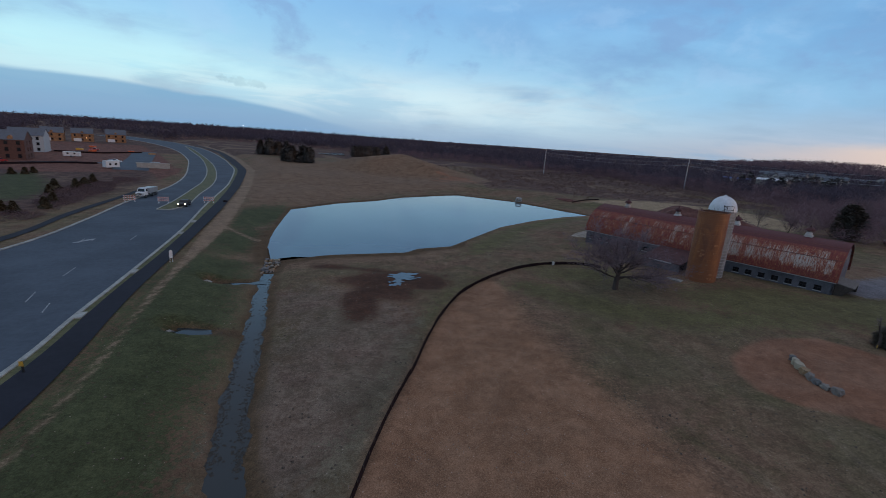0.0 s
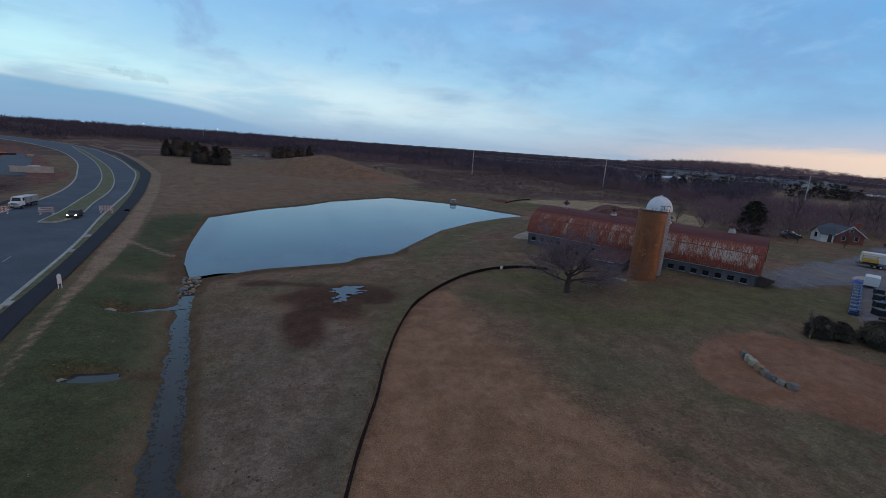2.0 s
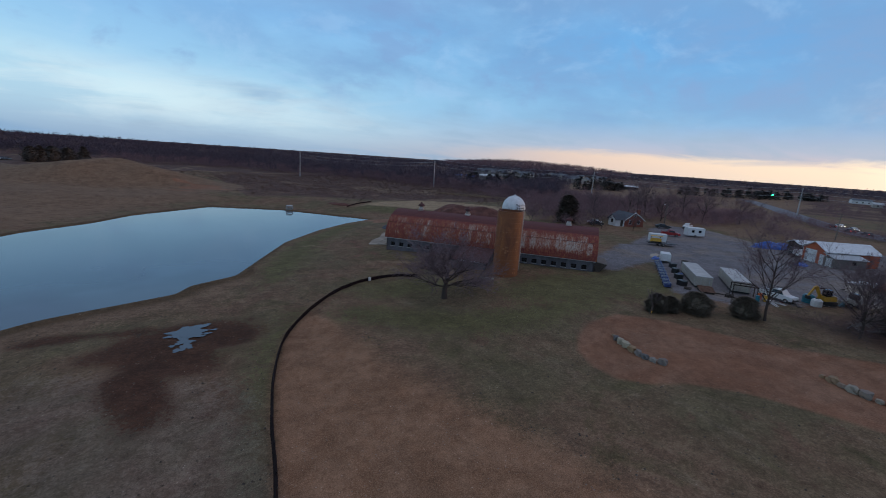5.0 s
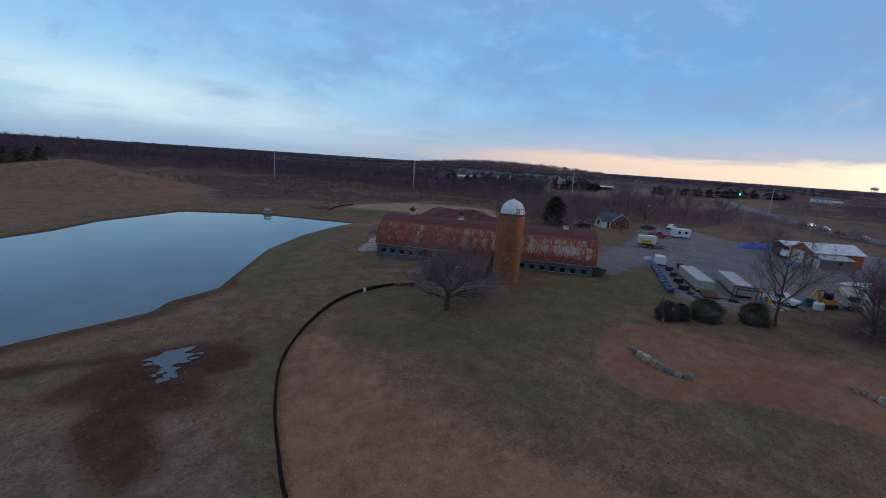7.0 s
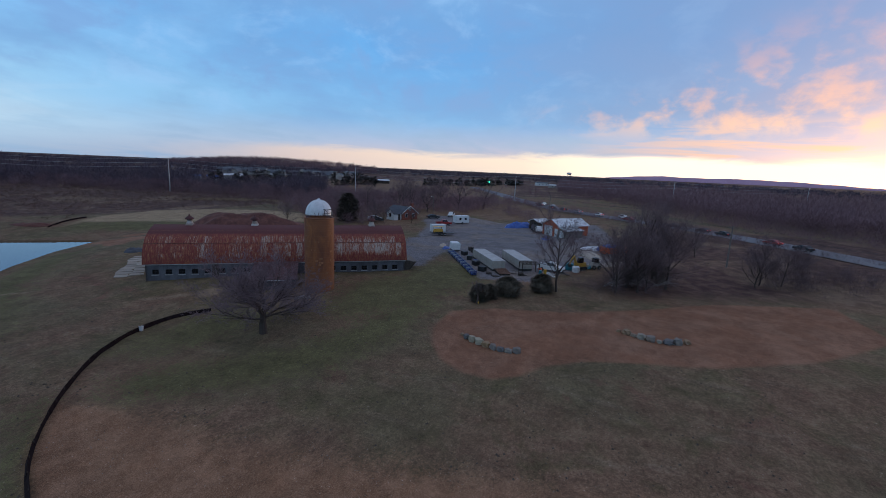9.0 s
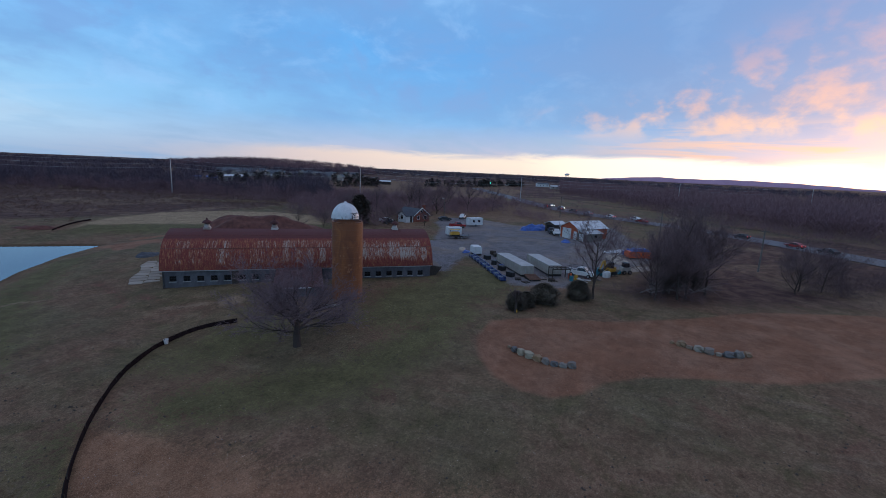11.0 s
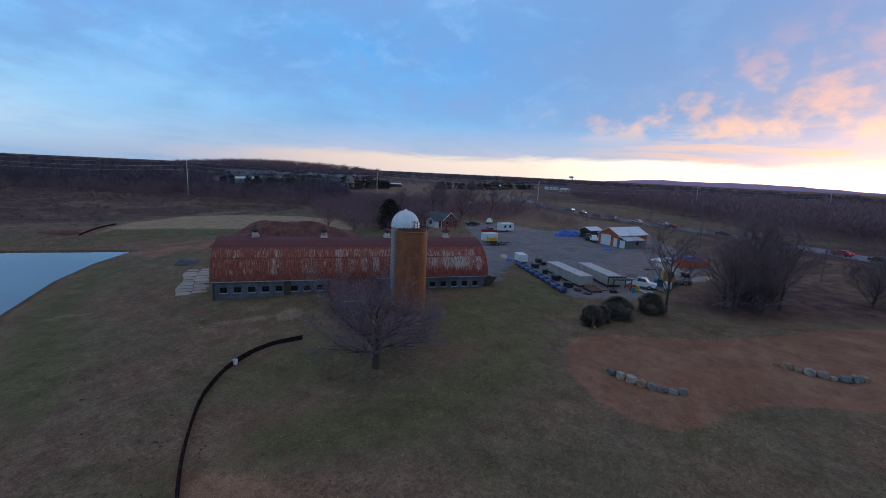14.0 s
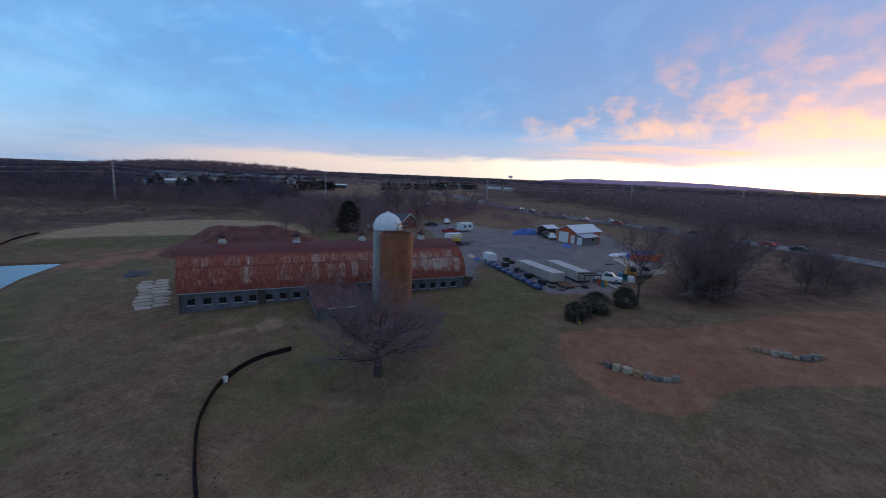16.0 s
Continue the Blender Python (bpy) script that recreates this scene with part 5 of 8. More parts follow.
# ---- trees and scrub ----
def bare_tree(seed, tall, spread, trunk_r, fork=0.22, limbs=6, counts=(5, 5, 5, 3), leader=0.0, rise=(0.3, 1.5)):
    """A leafless tree: tapered trunk and limbs in one shape, the fine twigs in another. leader: how far up the trunk goes on."""
    q = random.Random(seed)
    wood, twig = Shape(), Shape()

    def bent(d, by):
        v = Vector(d) + Vector((q.uniform(-by, by), q.uniform(-by, by), q.uniform(-by, by) * 0.8))
        return v.normalized()

    def grow(p, d, length, r, level):
        segs = 4 if level == 1 else (3 if level < 4 else 1)
        for i in range(segs):
            e = p + d * (length / segs)
            r2 = r * (0.68 if i == segs - 1 else 0.84)
            if level <= 2:
                wood.tube(p, e, r, r2, 6 if level < 2 else 4, caps=False)
            else:
                twig.tube(p, e, r, r2 * 0.8, 3, caps=False)
            p, r, d = e, r2, bent(d + Vector((0, 0, 0.05)), 0.26)
            if level < 1 + len(counts):
                n = counts[level - 1] / segs
                for _ in range(int(n) + (q.random() < n % 1)):
                    side = bent(d, 1.1)
                    side = (side * 0.85 + d * 0.55 + Vector((0, 0, 0.08))).normalized()
                    grow(p, side, length * q.uniform(0.38, 0.66), max(r * 0.55, 0.009), level + 1)

    base = Vector((0, 0, -0.2))
    top = Vector((q.uniform(-0.2, 0.2), q.uniform(-0.2, 0.2), tall * fork))
    wood.tube(base, base + (top - base) * 0.12, trunk_r * 1.5, trunk_r * 1.08, 9, caps=False)
    wood.tube(base + (top - base) * 0.12, top, trunk_r * 1.08, trunk_r * 0.9, 9, caps=False)
    tip = top + Vector((q.uniform(-0.5, 0.5), q.uniform(-0.5, 0.5), tall * leader))
    if leader:
        wood.tube(top, tip, trunk_r * 0.9, trunk_r * 0.3, 8, caps=False)
    for i in range(limbs):
        a = 2.4 * i + q.uniform(-0.4, 0.4)
        t = (i + q.random()) / limbs
        d = Vector((math.cos(a) * spread, math.sin(a) * spread, q.uniform(*rise) + 0.5 * t)).normalized()
        at = top + (tip - top) * t if leader else top - Vector((0, 0, q.uniform(0, 0.12 * tall)))
        grow(at, d, tall * (1 - fork) * q.uniform(0.45, 0.72) * (1 - 0.45 * t * (leader > 0)), trunk_r * q.uniform(0.3, 0.5) * (1 - 0.4 * t * (leader > 0)), 1)
    return wood, twig


def plant_tree(name, shapes, at, turn, label, group="", scale=1.0, twigs="twig"):
    t = thing(name, at, turn, label, "tree", group)
    t.scale = (scale, scale, scale)
    part("trunk", shapes[0], "bark", t)
    part("crown", shapes[1], twigs, t, "bare twigs")
    return t


big = bare_tree(11, 10.2, 1.55, 0.36, 0.14, 15, (8, 7, 6, 5), 0.26, (0.05, 1.5))
plant_tree("old_tree", big, on_ground(26.7, 60.9), 20, "broad leafless old tree standing before the barn").scale = (1.16, 1.16, 1.0)

kinds = [bare_tree(21 + k, 10, s, 0.17, f, 13, (5, 5, 5, 3), l) for k, (s, f, l) in enumerate(((0.9, 0.12, 0.65), (1.2, 0.08, 0.4), (0.7, 0.16, 0.65), (1.0, 0.1, 0.55)))]
first = [plant_tree("bare_tree", k, on_ground(x, y), 0, "leafless tree at the edge of the gravel yard", "trees beside the yard", s, "dark_twig")
         for k, (x, y, s) in zip(kinds, ((59.9, 34.2, 1.1), (66.7, 26.4, 1.0), (73.0, 21.9, 1.2), (66.4, 22.6, 0.9)))]
for k, x, y, s in ((1, 69.0, 24.5, 1.1), (0, 71.5, 18.5, 1.05), (0, 83.5, 3.5, 0.75), (3, 74.2, 20.0, 1.0), (1, 76.5, 22.5, 0.95),
                   (2, 104, 12, 0.6), (0, 78, 20.5, 1.1), (1, 67.5, 21.5, 0.75), (3, 85, 0, 0.7), (1, 81, 4.5, 0.7), (2, 64.3, 25.8, 0.7)):
    copy_thing(first[k], pose(*on_ground(x, y), 0, 0, rnd.uniform(0, 360))).scale = (s, s, s)
for k, x, y, s in ((1, 113.5, 90.5, 0.5), (3, 106, 96, 0.55), (1, 107, 100, 0.75), (0, 111, 114, 0.9), (3, 141, 112, 1.1), (1, 150, 104, 1.2), (2, 158, 116, 1.1), (3, 168, 98, 1.2), (0, 134, 122, 1.0), (1, 120, 124, 0.95), (3, 88, 118, 0.6), (1, 92, 112, 0.55), (2, 176, 110, 1.2), (0, 165, 124, 1.2), (3, 184, 92, 1.0)):
    o = copy_thing(first[k], pose(*on_ground(x, y), 0, 0, rnd.uniform(0, 360)))
    o.scale = (s, s, s)
    tagged(o, "leafless tree among scrub behind the brick house", "tree", "trees behind the house")


def needles(rng, n, profile, tall, wide, size, droop=0.3, shell=0.35):
    """Many small leaf clumps spread through a crown; profile gives the share of its width at each height."""
    u = rng.uniform(0.02, 1, n) ** 0.9
    a = rng.uniform(0, 2 * np.pi, n)
    lobes = 1 + 0.16 * np.sin(3 * a + u * 7) + 0.12 * np.sin(5 * a - u * 11) + 0.1 * rng.normal(size=n)
    r = wide * profile(u) * lobes * np.sqrt(rng.uniform(shell, 1, n))
    c = np.stack([r * np.cos(a), r * np.sin(a), u * tall], -1)
    out = np.stack([np.cos(a), np.sin(a), rng.uniform(-droop, 0.7, n)], -1)
    side = np.stack([-np.sin(a), np.cos(a), rng.uniform(-0.6, 0.6, n)], -1)
    s = size * rng.uniform(0.6, 1.5, n)[:, None]
    v = np.stack([c - side * s * 0.5, c + side * s * 0.5, c + out * s], 1).reshape(-1, 3)
    return v


def triangles(name, v, mat):
    m = bpy.data.meshes.new(name)
    k = len(v)
    m.vertices.add(k), m.loops.add(k), m.polygons.add(k // 3)
    m.vertices.foreach_set("co", np.asarray(v, np.float32).ravel())
    m.loops.foreach_set("vertex_index", np.arange(k, dtype=np.int32))
    m.polygons.foreach_set("loop_start", np.arange(0, k, 3, dtype=np.int32))
    m.update()
    m.materials.append(MAT[mat])
    return m


def evergreen(name, at, tall, wide, seed, label, group, mat="cedar", n=1600, cone=False, size=0.32, shell=0.35):
    rng = np.random.default_rng(seed)
    prof = (lambda u: (1 - u) ** 0.8 * 1.05 + 0.05) if cone else (lambda u: np.sqrt(np.clip(1 - (2 * u - 0.7) ** 2 / 1.7, 0.01, 1)))
    t = thing(name, at, rng.uniform(0, 360), label, "shrub" if tall < 5 else "tree", group)
    part("trunk", Shape().tube((0, 0, -0.2), (0, 0, tall * 0.8), wide * 0.09, wide * 0.03, 7), "bark", t)
    core = Shape().turned([(max(0.03, wide * float(prof(np.array(u))) * (0.84 if shell > 0.2 else 0.5) * (1 + 0.12 * math.sin(9 * u + seed))), u * tall) for u in (0.04, 0.15, 0.3, 0.5, 0.7, 0.85, 0.97)], n=11)
    part("inner_foliage", core, mat, t)
    ob = new("crown", triangles("crown", needles(rng, n, prof, tall, wide, size, shell=shell), mat))
    ob.parent = t
    return t


for i, (x, y, h, wd) in enumerate(((49.4, 43.1, 2.6, 1.2), (54.3, 40.4, 2.9, 1.95), (58.6, 36.2, 2.9, 1.6), (51.2, 42.2, 2.2, 1.1))):
    evergreen("cedar_shrub", on_ground(x, y, -0.1), h, wd, 40 + i, "dense dark cedar shrub beside the dirt clearing", "cedars by the clearing", n=14000, size=0.12, shell=0.42)
dead = bare_tree(77, 3.4, 0.7, 0.14, 0.3, 5, (3, 3, 2, 2), 0.4)
plant_tree("dead_stub", dead, on_ground(47.8, 42.8), 0, "broken dead trunk among the cedar shrubs")
single("yellow_tag", Shape().box(0, 0, 0, 0.25, 0.06, 0.35), "yellow", on_ground(47.5, 42.5, 0.15), 40, "small yellow marker tag at the trunk", "marker")
evergreen("pine_tree", on_ground(103, 107.5), 8.8, 3.0, 60, "tall dull pine behind the barn", "", "ivy", 2600, False, 0.6, 0.1)
for i, (x, y, h, wd) in enumerate(((-126, 311, 10, 3.6), (-120, 312, 11.5, 3.8), (-115, 314, 9.5, 3.4), (-110, 316, 10.5, 3.6), (-91, 260, 7.4, 2.8), (-86.5, 257, 9.4, 3.0), (-81, 258, 8.2, 3.2), (-76.5, 257, 9.0, 3.0), (-95, 276, 7.5, 3.4), (-102, 296, 9, 4), (-97, 312, 8, 3.4),
                                 (-70, 360, 9.0, 3.6), (-67, 368, 9.5, 4.0), (-63, 378, 9, 4.6), (-57, 388, 8.5, 4.0), (-50, 398, 9.5, 4.4))):
    evergreen("cedar_tree", on_ground(x, y, -0.2), h, wd, 80 + i, "dark evergreen cedar in a far hedgerow", "far cedars", n=1500, size=0.75, mat="old_pine", shell=0.3, cone=i % 3 == 0)
single("far_pool", patch_sheet([(-92, 382, 9, 20)], float(height(-92, 382)) + 0.3, 11), "pond", label="small bright pool beyond the far cedars", category="water", kind="structure")
for i, (x, y, h, wd) in enumerate(((-86.1, 85.3, 2.4, 1.0), (-84.1, 85.8, 2.3, 1.0), (-83.4, 92.0, 2.5, 1.0), (-88.0, 99.4, 2.3, 1.0), (-98.8, 110.9, 2.2, 1.0), (-103.0, 117.5, 2.3, 1.2), (-105.4, 120.1, 2.4, 1.1), (-100.9, 121.7, 2.6, 1.1), (-103.4, 127.9, 2.2, 1.4), (-106.2, 134.7, 2.6, 1.0), (-137.4, 141.5, 2.0, 1.0), (-135.0, 143.7, 2.2, 1.0), (-136.0, 147.8, 2.0, 1.0))):
    evergreen("young_evergreen", on_ground(x, y), h, wd, 120 + i, "small dark evergreen beside the side path", "young evergreens", n=900, size=0.3, cone=True, mat="young")


def thicket(name, places, tall, blades, width, seed, mat, label, spread=0.36, lift=0.58, least=0.6):
    """A mass of bare growth seen from afar: many thin slivers that point up and out through a rounded crown."""
    rng = np.random.default_rng(seed)
    k = len(places)
    base = np.repeat(places, blades, 0)
    h = np.repeat(tall * rng.uniform(least, 1.12, k), blades)
    lop = np.repeat(rng.normal(0, 0.12, (k, 2)), blades, 0)
    n = k * blades
    u = rng.normal(size=(n, 3))
    u /= np.linalg.norm(u, axis=1)[:, None]
    core = u * (rng.uniform(0.02, 0.75, n) ** 0.45)[:, None]
    core[:, :2] += lop
    size = np.stack([spread * h, spread * h, (1 - lift) * h], -1)
    mid = base + core * size + np.stack([0 * h, 0 * h, lift * h], -1)
    go = u * 0.8 + rng.normal(size=(n, 3)) * 0.45 + np.array([0, 0, 0.55])
    go /= np.linalg.norm(go, axis=1)[:, None]
    run = (rng.uniform(0.10, 0.30, n) * h)[:, None]
    start, end = mid - go * run * 0.5, mid + go * run * 0.5
    start[:, 2] = np.maximum(start[:, 2], base[:, 2])
    w_ = width * h / tall * rng.uniform(0.4, 1.5, n)
    b = rng.uniform(0, 2 * np.pi, n)
    off = np.stack([np.cos(b) * w_, np.sin(b) * w_, rng.uniform(-0.6, 0.6, n) * w_], -1)
    v = np.stack([start - off / 2, start + off / 2, end], 1).reshape(-1, 3)
    return tagged(new(name, triangles(name, v, mat)), label, "trees" if tall > 5 else "scrub", kind="stuff")


def polar_places(rng, n, az_lo, az_hi, near, depth, far, keep=None):
    az = np.radians(rng.uniform(az_lo, az_hi, n))
    deg = np.degrees(az)
    r = np.interp(deg, [k for k, _ in near], [v for _, v in near]) + rng.exponential(depth, n)
    ok = r < far
    x, y = np.sin(az) * r, 30 + np.cos(az) * r
    if keep is not None:
        ok &= keep(x, y)
    x, y = x[ok], y[ok]
    return np.stack([x, y, height(x, y) - 0.3], -1)


rng = np.random.default_rng(3)


def open_ground(x, y):
    """Clearings before the far farmstead and its white house."""
    az, r = np.degrees(np.arctan2(x, y - 30)), np.hypot(x, y - 30)
    return ((az > 35.5) & (az < 42) & (r > 285) & (r < 440)) | ((az > 42.4) & (az < 45.4) & (r > 320) & (r < 520)) | ((az > 54) & (az < 60) & (r > 270) & (r < 460))


EDGE = [(-60, 450), (-40, 500), (-25, 520), (-8, 420), (5, 380), (15, 330), (25, 285), (35, 250), (45, 215), (52, 200), (60, 210), (70, 300), (80, 430), (86, 330), (92, 255), (98, 215), (105, 196), (125, 178)]
no_road = lambda x, y: ~open_ground(x, y) & (area(x, y, [(-70, 60), (-60, 170), (-150, 330), (-330, 480), (-420, 470), (-300, 300), (-120, 60)]) > 8) & (line_distance(x, y, HWY)[0] > 14)
for name, count, lo, hi, deep, label in (("north_woods", 6200, -60, 50, 190, "broad belt of leafless dark brown woods"), ("east_woods", 4200, 80, 134, 170, "dark leafless woods beyond the highway")):
    spots = polar_places(rng, count, lo, hi, EDGE, deep, 1100, no_road)
    reach = np.hypot(spots[:, 0], spots[:, 1] - 30)
    # same bare growth on both sides; the sunset side takes the redder tone
    thicket(name, spots[reach < 470], 10.6, 120, 0.15, 5, "dim_wood" if lo < 0 else "far_wood", label, 0.44, 0.5, 0.4)
    thicket(name, spots[reach >= 470], 10.4, 60, 0.5, 6, "dim_wood" if lo < 0 else "far_wood", label, 0.5, 0.5, 0.7)
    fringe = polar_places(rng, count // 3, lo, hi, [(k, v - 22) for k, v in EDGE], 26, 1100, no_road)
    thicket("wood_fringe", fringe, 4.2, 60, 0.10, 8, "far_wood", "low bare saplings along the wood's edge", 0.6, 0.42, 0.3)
thicket("skyline_woods", polar_places(rng, 9000, -64, 135, [(-64, 800), (20, 760), (48, 700), (60, 800), (85, 760), (135, 700)], 330, 2400), 11.0, 30, 0.9, 7, "dim_wood", "far wooded skyline", 0.6, 0.5, 0.4)
hump = polar_places(rng, 2600, 33, 56, [(33, 820), (56, 800)], 120, 1150)
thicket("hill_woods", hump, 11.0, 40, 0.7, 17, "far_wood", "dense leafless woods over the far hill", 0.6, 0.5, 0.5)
hedges = []
for (ax, ay), (bx, by), n in (((165, 165), (300, 330), 60), ((215, 190), (330, 240), 40), ((170, 130), (300, 175), 60), ((195, 118), (235, 70), 60), ((260, 140), (420, 175), 50), ((330, 330), (470, 290), 60), ((420, 380), (640, 300), 110), ((430, 260), (640, 190), 110), ((240, 95), (420, 120), 50), ((400, 90), (620, 90), 90), ((150, 150), (185, 108), 150), ((118, 128), (165, 104), 90), ((170, 100), (215, 84), 60), ((130, 175), (170, 150), 60)):
    t = rng.uniform(0, 1, n)
    x, y = ax + (bx - ax) * t + rng.normal(0, 9, n), ay + (by - ay) * t + rng.normal(0, 9, n)
    hedges.append(np.stack([x, y, height(x, y) - 0.2], -1))
hedges = np.concatenate(hedges)
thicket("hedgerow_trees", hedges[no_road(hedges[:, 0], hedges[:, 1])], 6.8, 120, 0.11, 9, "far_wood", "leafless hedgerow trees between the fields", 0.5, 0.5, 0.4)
dark_row = []
for (ax, ay), (bx, by), n in (((300, 300), (240, 360), 26), ((285, 250), (350, 262), 22), ((380, 230), (470, 190), 30), ((470, 215), (560, 180), 30), ((330, 400), (420, 330), 30)):
    for i in range(n):
        t = rng.uniform()
        dark_row.append((ax + (bx - ax) * t + rng.normal(0, 4), ay + (by - ay) * t + rng.normal(0, 4)))
rows_v = []
for x, y in dark_row:
    v = needles(rng, 110, lambda u: (1 - u) ** 0.7 + 0.1, rng.uniform(5, 9), rng.uniform(2, 3.2), 1.3)
    rows_v.append(v + np.array([x, y, float(height(x, y))]))
tagged(new("evergreen_rows", triangles("evergreen_rows", np.concatenate(rows_v), "pine")), "far rows of dark evergreens between fields", "trees", kind="stuff")
x, y = rng.uniform(92, 170, 1400), rng.uniform(96, 165, 1400)
ok = (area(x, y, [(88, 104), (98, 98), (110, 99), (116, 104), (140, 112), (165, 122), (168, 150), (140, 162), (112, 146), (104, 130)]) < 0) & (rng.uniform(size=1400) < 0.42)
thicket("house_woods", np.stack([x[ok], y[ok], height(x[ok], y[ok]) - 0.1], -1), 6.0, 170, 0.07, 19, "far_wood", "dark bare trees and scrub behind the brick house", 0.5, 0.5, 0.35)
strip = []
for (ax, ay), (bx, by), n in (((196, 62), (168, 28), 70), ((168, 28), (146, 8), 45), ((150, 62), (176, 78), 50), ((240, 92), (200, 66), 60), ((146, 8), (128, -8), 18)):
    t = rng.uniform(0, 1, n)
    strip.append(np.stack([ax + (bx - ax) * t + rng.normal(0, 2.6, n), ay + (by - ay) * t + rng.normal(0, 2.6, n)], -1))
strip = np.concatenate(strip)
thicket("highway_scrub", np.stack([strip[:, 0], strip[:, 1], height(strip[:, 0], strip[:, 1]) - 0.1], -1), 4.2, 130, 0.06, 23, "far_wood", "bare scrub and saplings along the near side of the highway", 0.6, 0.48, 0.35)
edge_trees = polar_places(rng, 1500, -6, 66, [(k, v - 6) for k, v in EDGE], 20, 1100, no_road)
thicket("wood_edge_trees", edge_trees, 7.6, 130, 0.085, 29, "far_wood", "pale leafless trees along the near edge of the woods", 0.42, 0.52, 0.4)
reeds = []
for (ax, ay), (bx, by) in (((112, 200), (130, 182)), ((130, 182), (151, 153))):
    t = rng.uniform(0, 1, 420)
    reeds.append(np.stack([ax + (bx - ax) * t + rng.normal(0, 2.5, 420), ay + (by - ay) * t + rng.normal(0, 2.5, 420)], -1))
reeds = np.concatenate(reeds)
thicket("dry_reeds", np.stack([reeds[:, 0], reeds[:, 1], height(reeds[:, 0], reeds[:, 1]) - 0.1], -1), 1.3, 26, 0.07, 31, "reed", "pale dry stalks standing behind the far field", 0.8, 0.5, 0.5)
# low brush
x, y = rng.uniform(-10, 200, 9000), rng.uniform(140, 330, 9000)
d = area(x, y, FIELD)
ok = (d > 3) & (area(x, y, LAWN) > 4) & (area(x, y, POND) > 22) & (np.hypot(x, y) > 165) & (np.hypot((x + 20) / 34, (y - 226) / 30) > 1.3) & (rng.uniform(size=9000) < 0.35 + 0.65 * smooth(170, 230, np.hypot(x, y)))
thicket("marsh_scrub", np.stack([x[ok], y[ok], height(x[ok], y[ok]) - 0.1], -1), 1.3, 30, 0.15, 12, "scrub", "dry reddish brush across the marsh", 1.0, 0.45, 0.4)
x, y = rng.uniform(64, 150, 900), rng.uniform(-35, 30, 900)
ok = (area(x, y, [(64, 31), (80, 27), (98, 19), (118, 22), (150, 0), (128, -28), (100, -30), (80, -8), (72, 12)]) < 0) & (rng.uniform(size=900) < 0.75) & (line_distance(x, y, [(66, 14.5), (95, 6), (140, -8)])[0] > 6.5)
thicket("yard_brush", np.stack([x[ok], y[ok], height(x[ok], y[ok]) - 0.1], -1), 2.4, 90, 0.040, 13, "vine", "tangled bare brush between yard and highway", 0.8, 0.45, 0.4)
x, y = rng.uniform(-112, -74, 9000), rng.uniform(76, 152, 9000)
ok = np.minimum.reduce([area(x, y, ring) for ring in SCRUB]) < 0.6 * np.sin(x * 1.1) + 0.3
thicket("roadside_scrub", np.stack([x[ok], y[ok], height(x[ok], y[ok]) - 0.1], -1), 1.0, 44, 0.07, 14, "vine", "dark scrub on the slope beyond the road", 0.9, 0.45, 0.4)
x, y = rng.uniform(58, 108, 2200), rng.uniform(-22, 36, 2200)
d = line_distance(x, y, [(65, 27), (70, 22.5), (76, 17.5), (80, 10), (86, 0), (98, -14)])[0]
ok = (d < 4.2 + 2 * np.sin(x * 0.7)) & (rng.uniform(size=2200) < 0.5) & (line_distance(x, y, [(66, 14.5), (95, 6), (140, -8)])[0] > 3.2)
thicket("tree_undergrowth", np.stack([x[ok], y[ok], height(x[ok], y[ok]) - 0.1], -1), 3.0, 190, 0.03, 15, "vine", "dark tangle of vines and saplings under the trees", 0.62, 0.46, 0.3)

ivy_at = np.array([(71.0, 24.0), (73.0, 21.9), (74.2, 20.0), (69.0, 24.5), (78.0, 20.5), (72.2, 23.0), (75.4, 21.4), (73.6, 19.2)])
thicket("ivy_growth", np.stack([ivy_at[:, 0], ivy_at[:, 1], height(ivy_at[:, 0], ivy_at[:, 1]) - 0.1], -1), 7.6, 620, 0.10, 37, "ivy", "dark ivy clinging to the trunks beside the yard", 0.2, 0.5, 0.6)

# low scrub between the yard and the highway, dark shrubs beyond the grove
rng = np.random.default_rng(71)
t = rng.uniform(size=480)
x, y = 152 + 78 * t + rng.uniform(-9, 9, 480), 99 + 17 * t + rng.uniform(-12, 12, 480)
ok = (line_distance(x, y, HWY)[0] > 9) & (area(x, y, GRAVEL) > 4)
thicket("field_scrub", np.stack([x[ok], y[ok], height(x[ok], y[ok]) - 0.1], -1), 3.6, 150, 0.07, 71, "red_scrub", "reddish leafless scrub along the edge of the fields", 0.75, 0.45, 0.4)
dark_spots = np.array([(98.0, 1.5), (101.5, -2.5), (97.0, -4.5), (93.5, 0.0), (106.0, -7.0), (90.5, -4.0), (102.0, -8.0)])
thicket("dusky_shrubs", np.stack([dark_spots[:, 0], dark_spots[:, 1], height(dark_spots[:, 0], dark_spots[:, 1]) - 0.1], -1), 5.0, 1100, 0.05, 72, "vine", "dark bare shrubs on the slope past the grove", 0.5, 0.46, 0.5)


def fallen_limb(at, turn, lean, seed, long):
    """A broken limb with its side branches, lying on the ground."""
    limb = bare_tree(seed, long, 0.6, 0.12, 0.2, 9, (7,), 0.6)[0]
    o = thing("fallen_branch", at, turn, "grey broken branch lying under the grove", "branch", "branches under the grove")
    o.rotation_euler = (math.radians(lean), 0, math.radians(turn))
    part("limb", limb, "grey_branch", o)


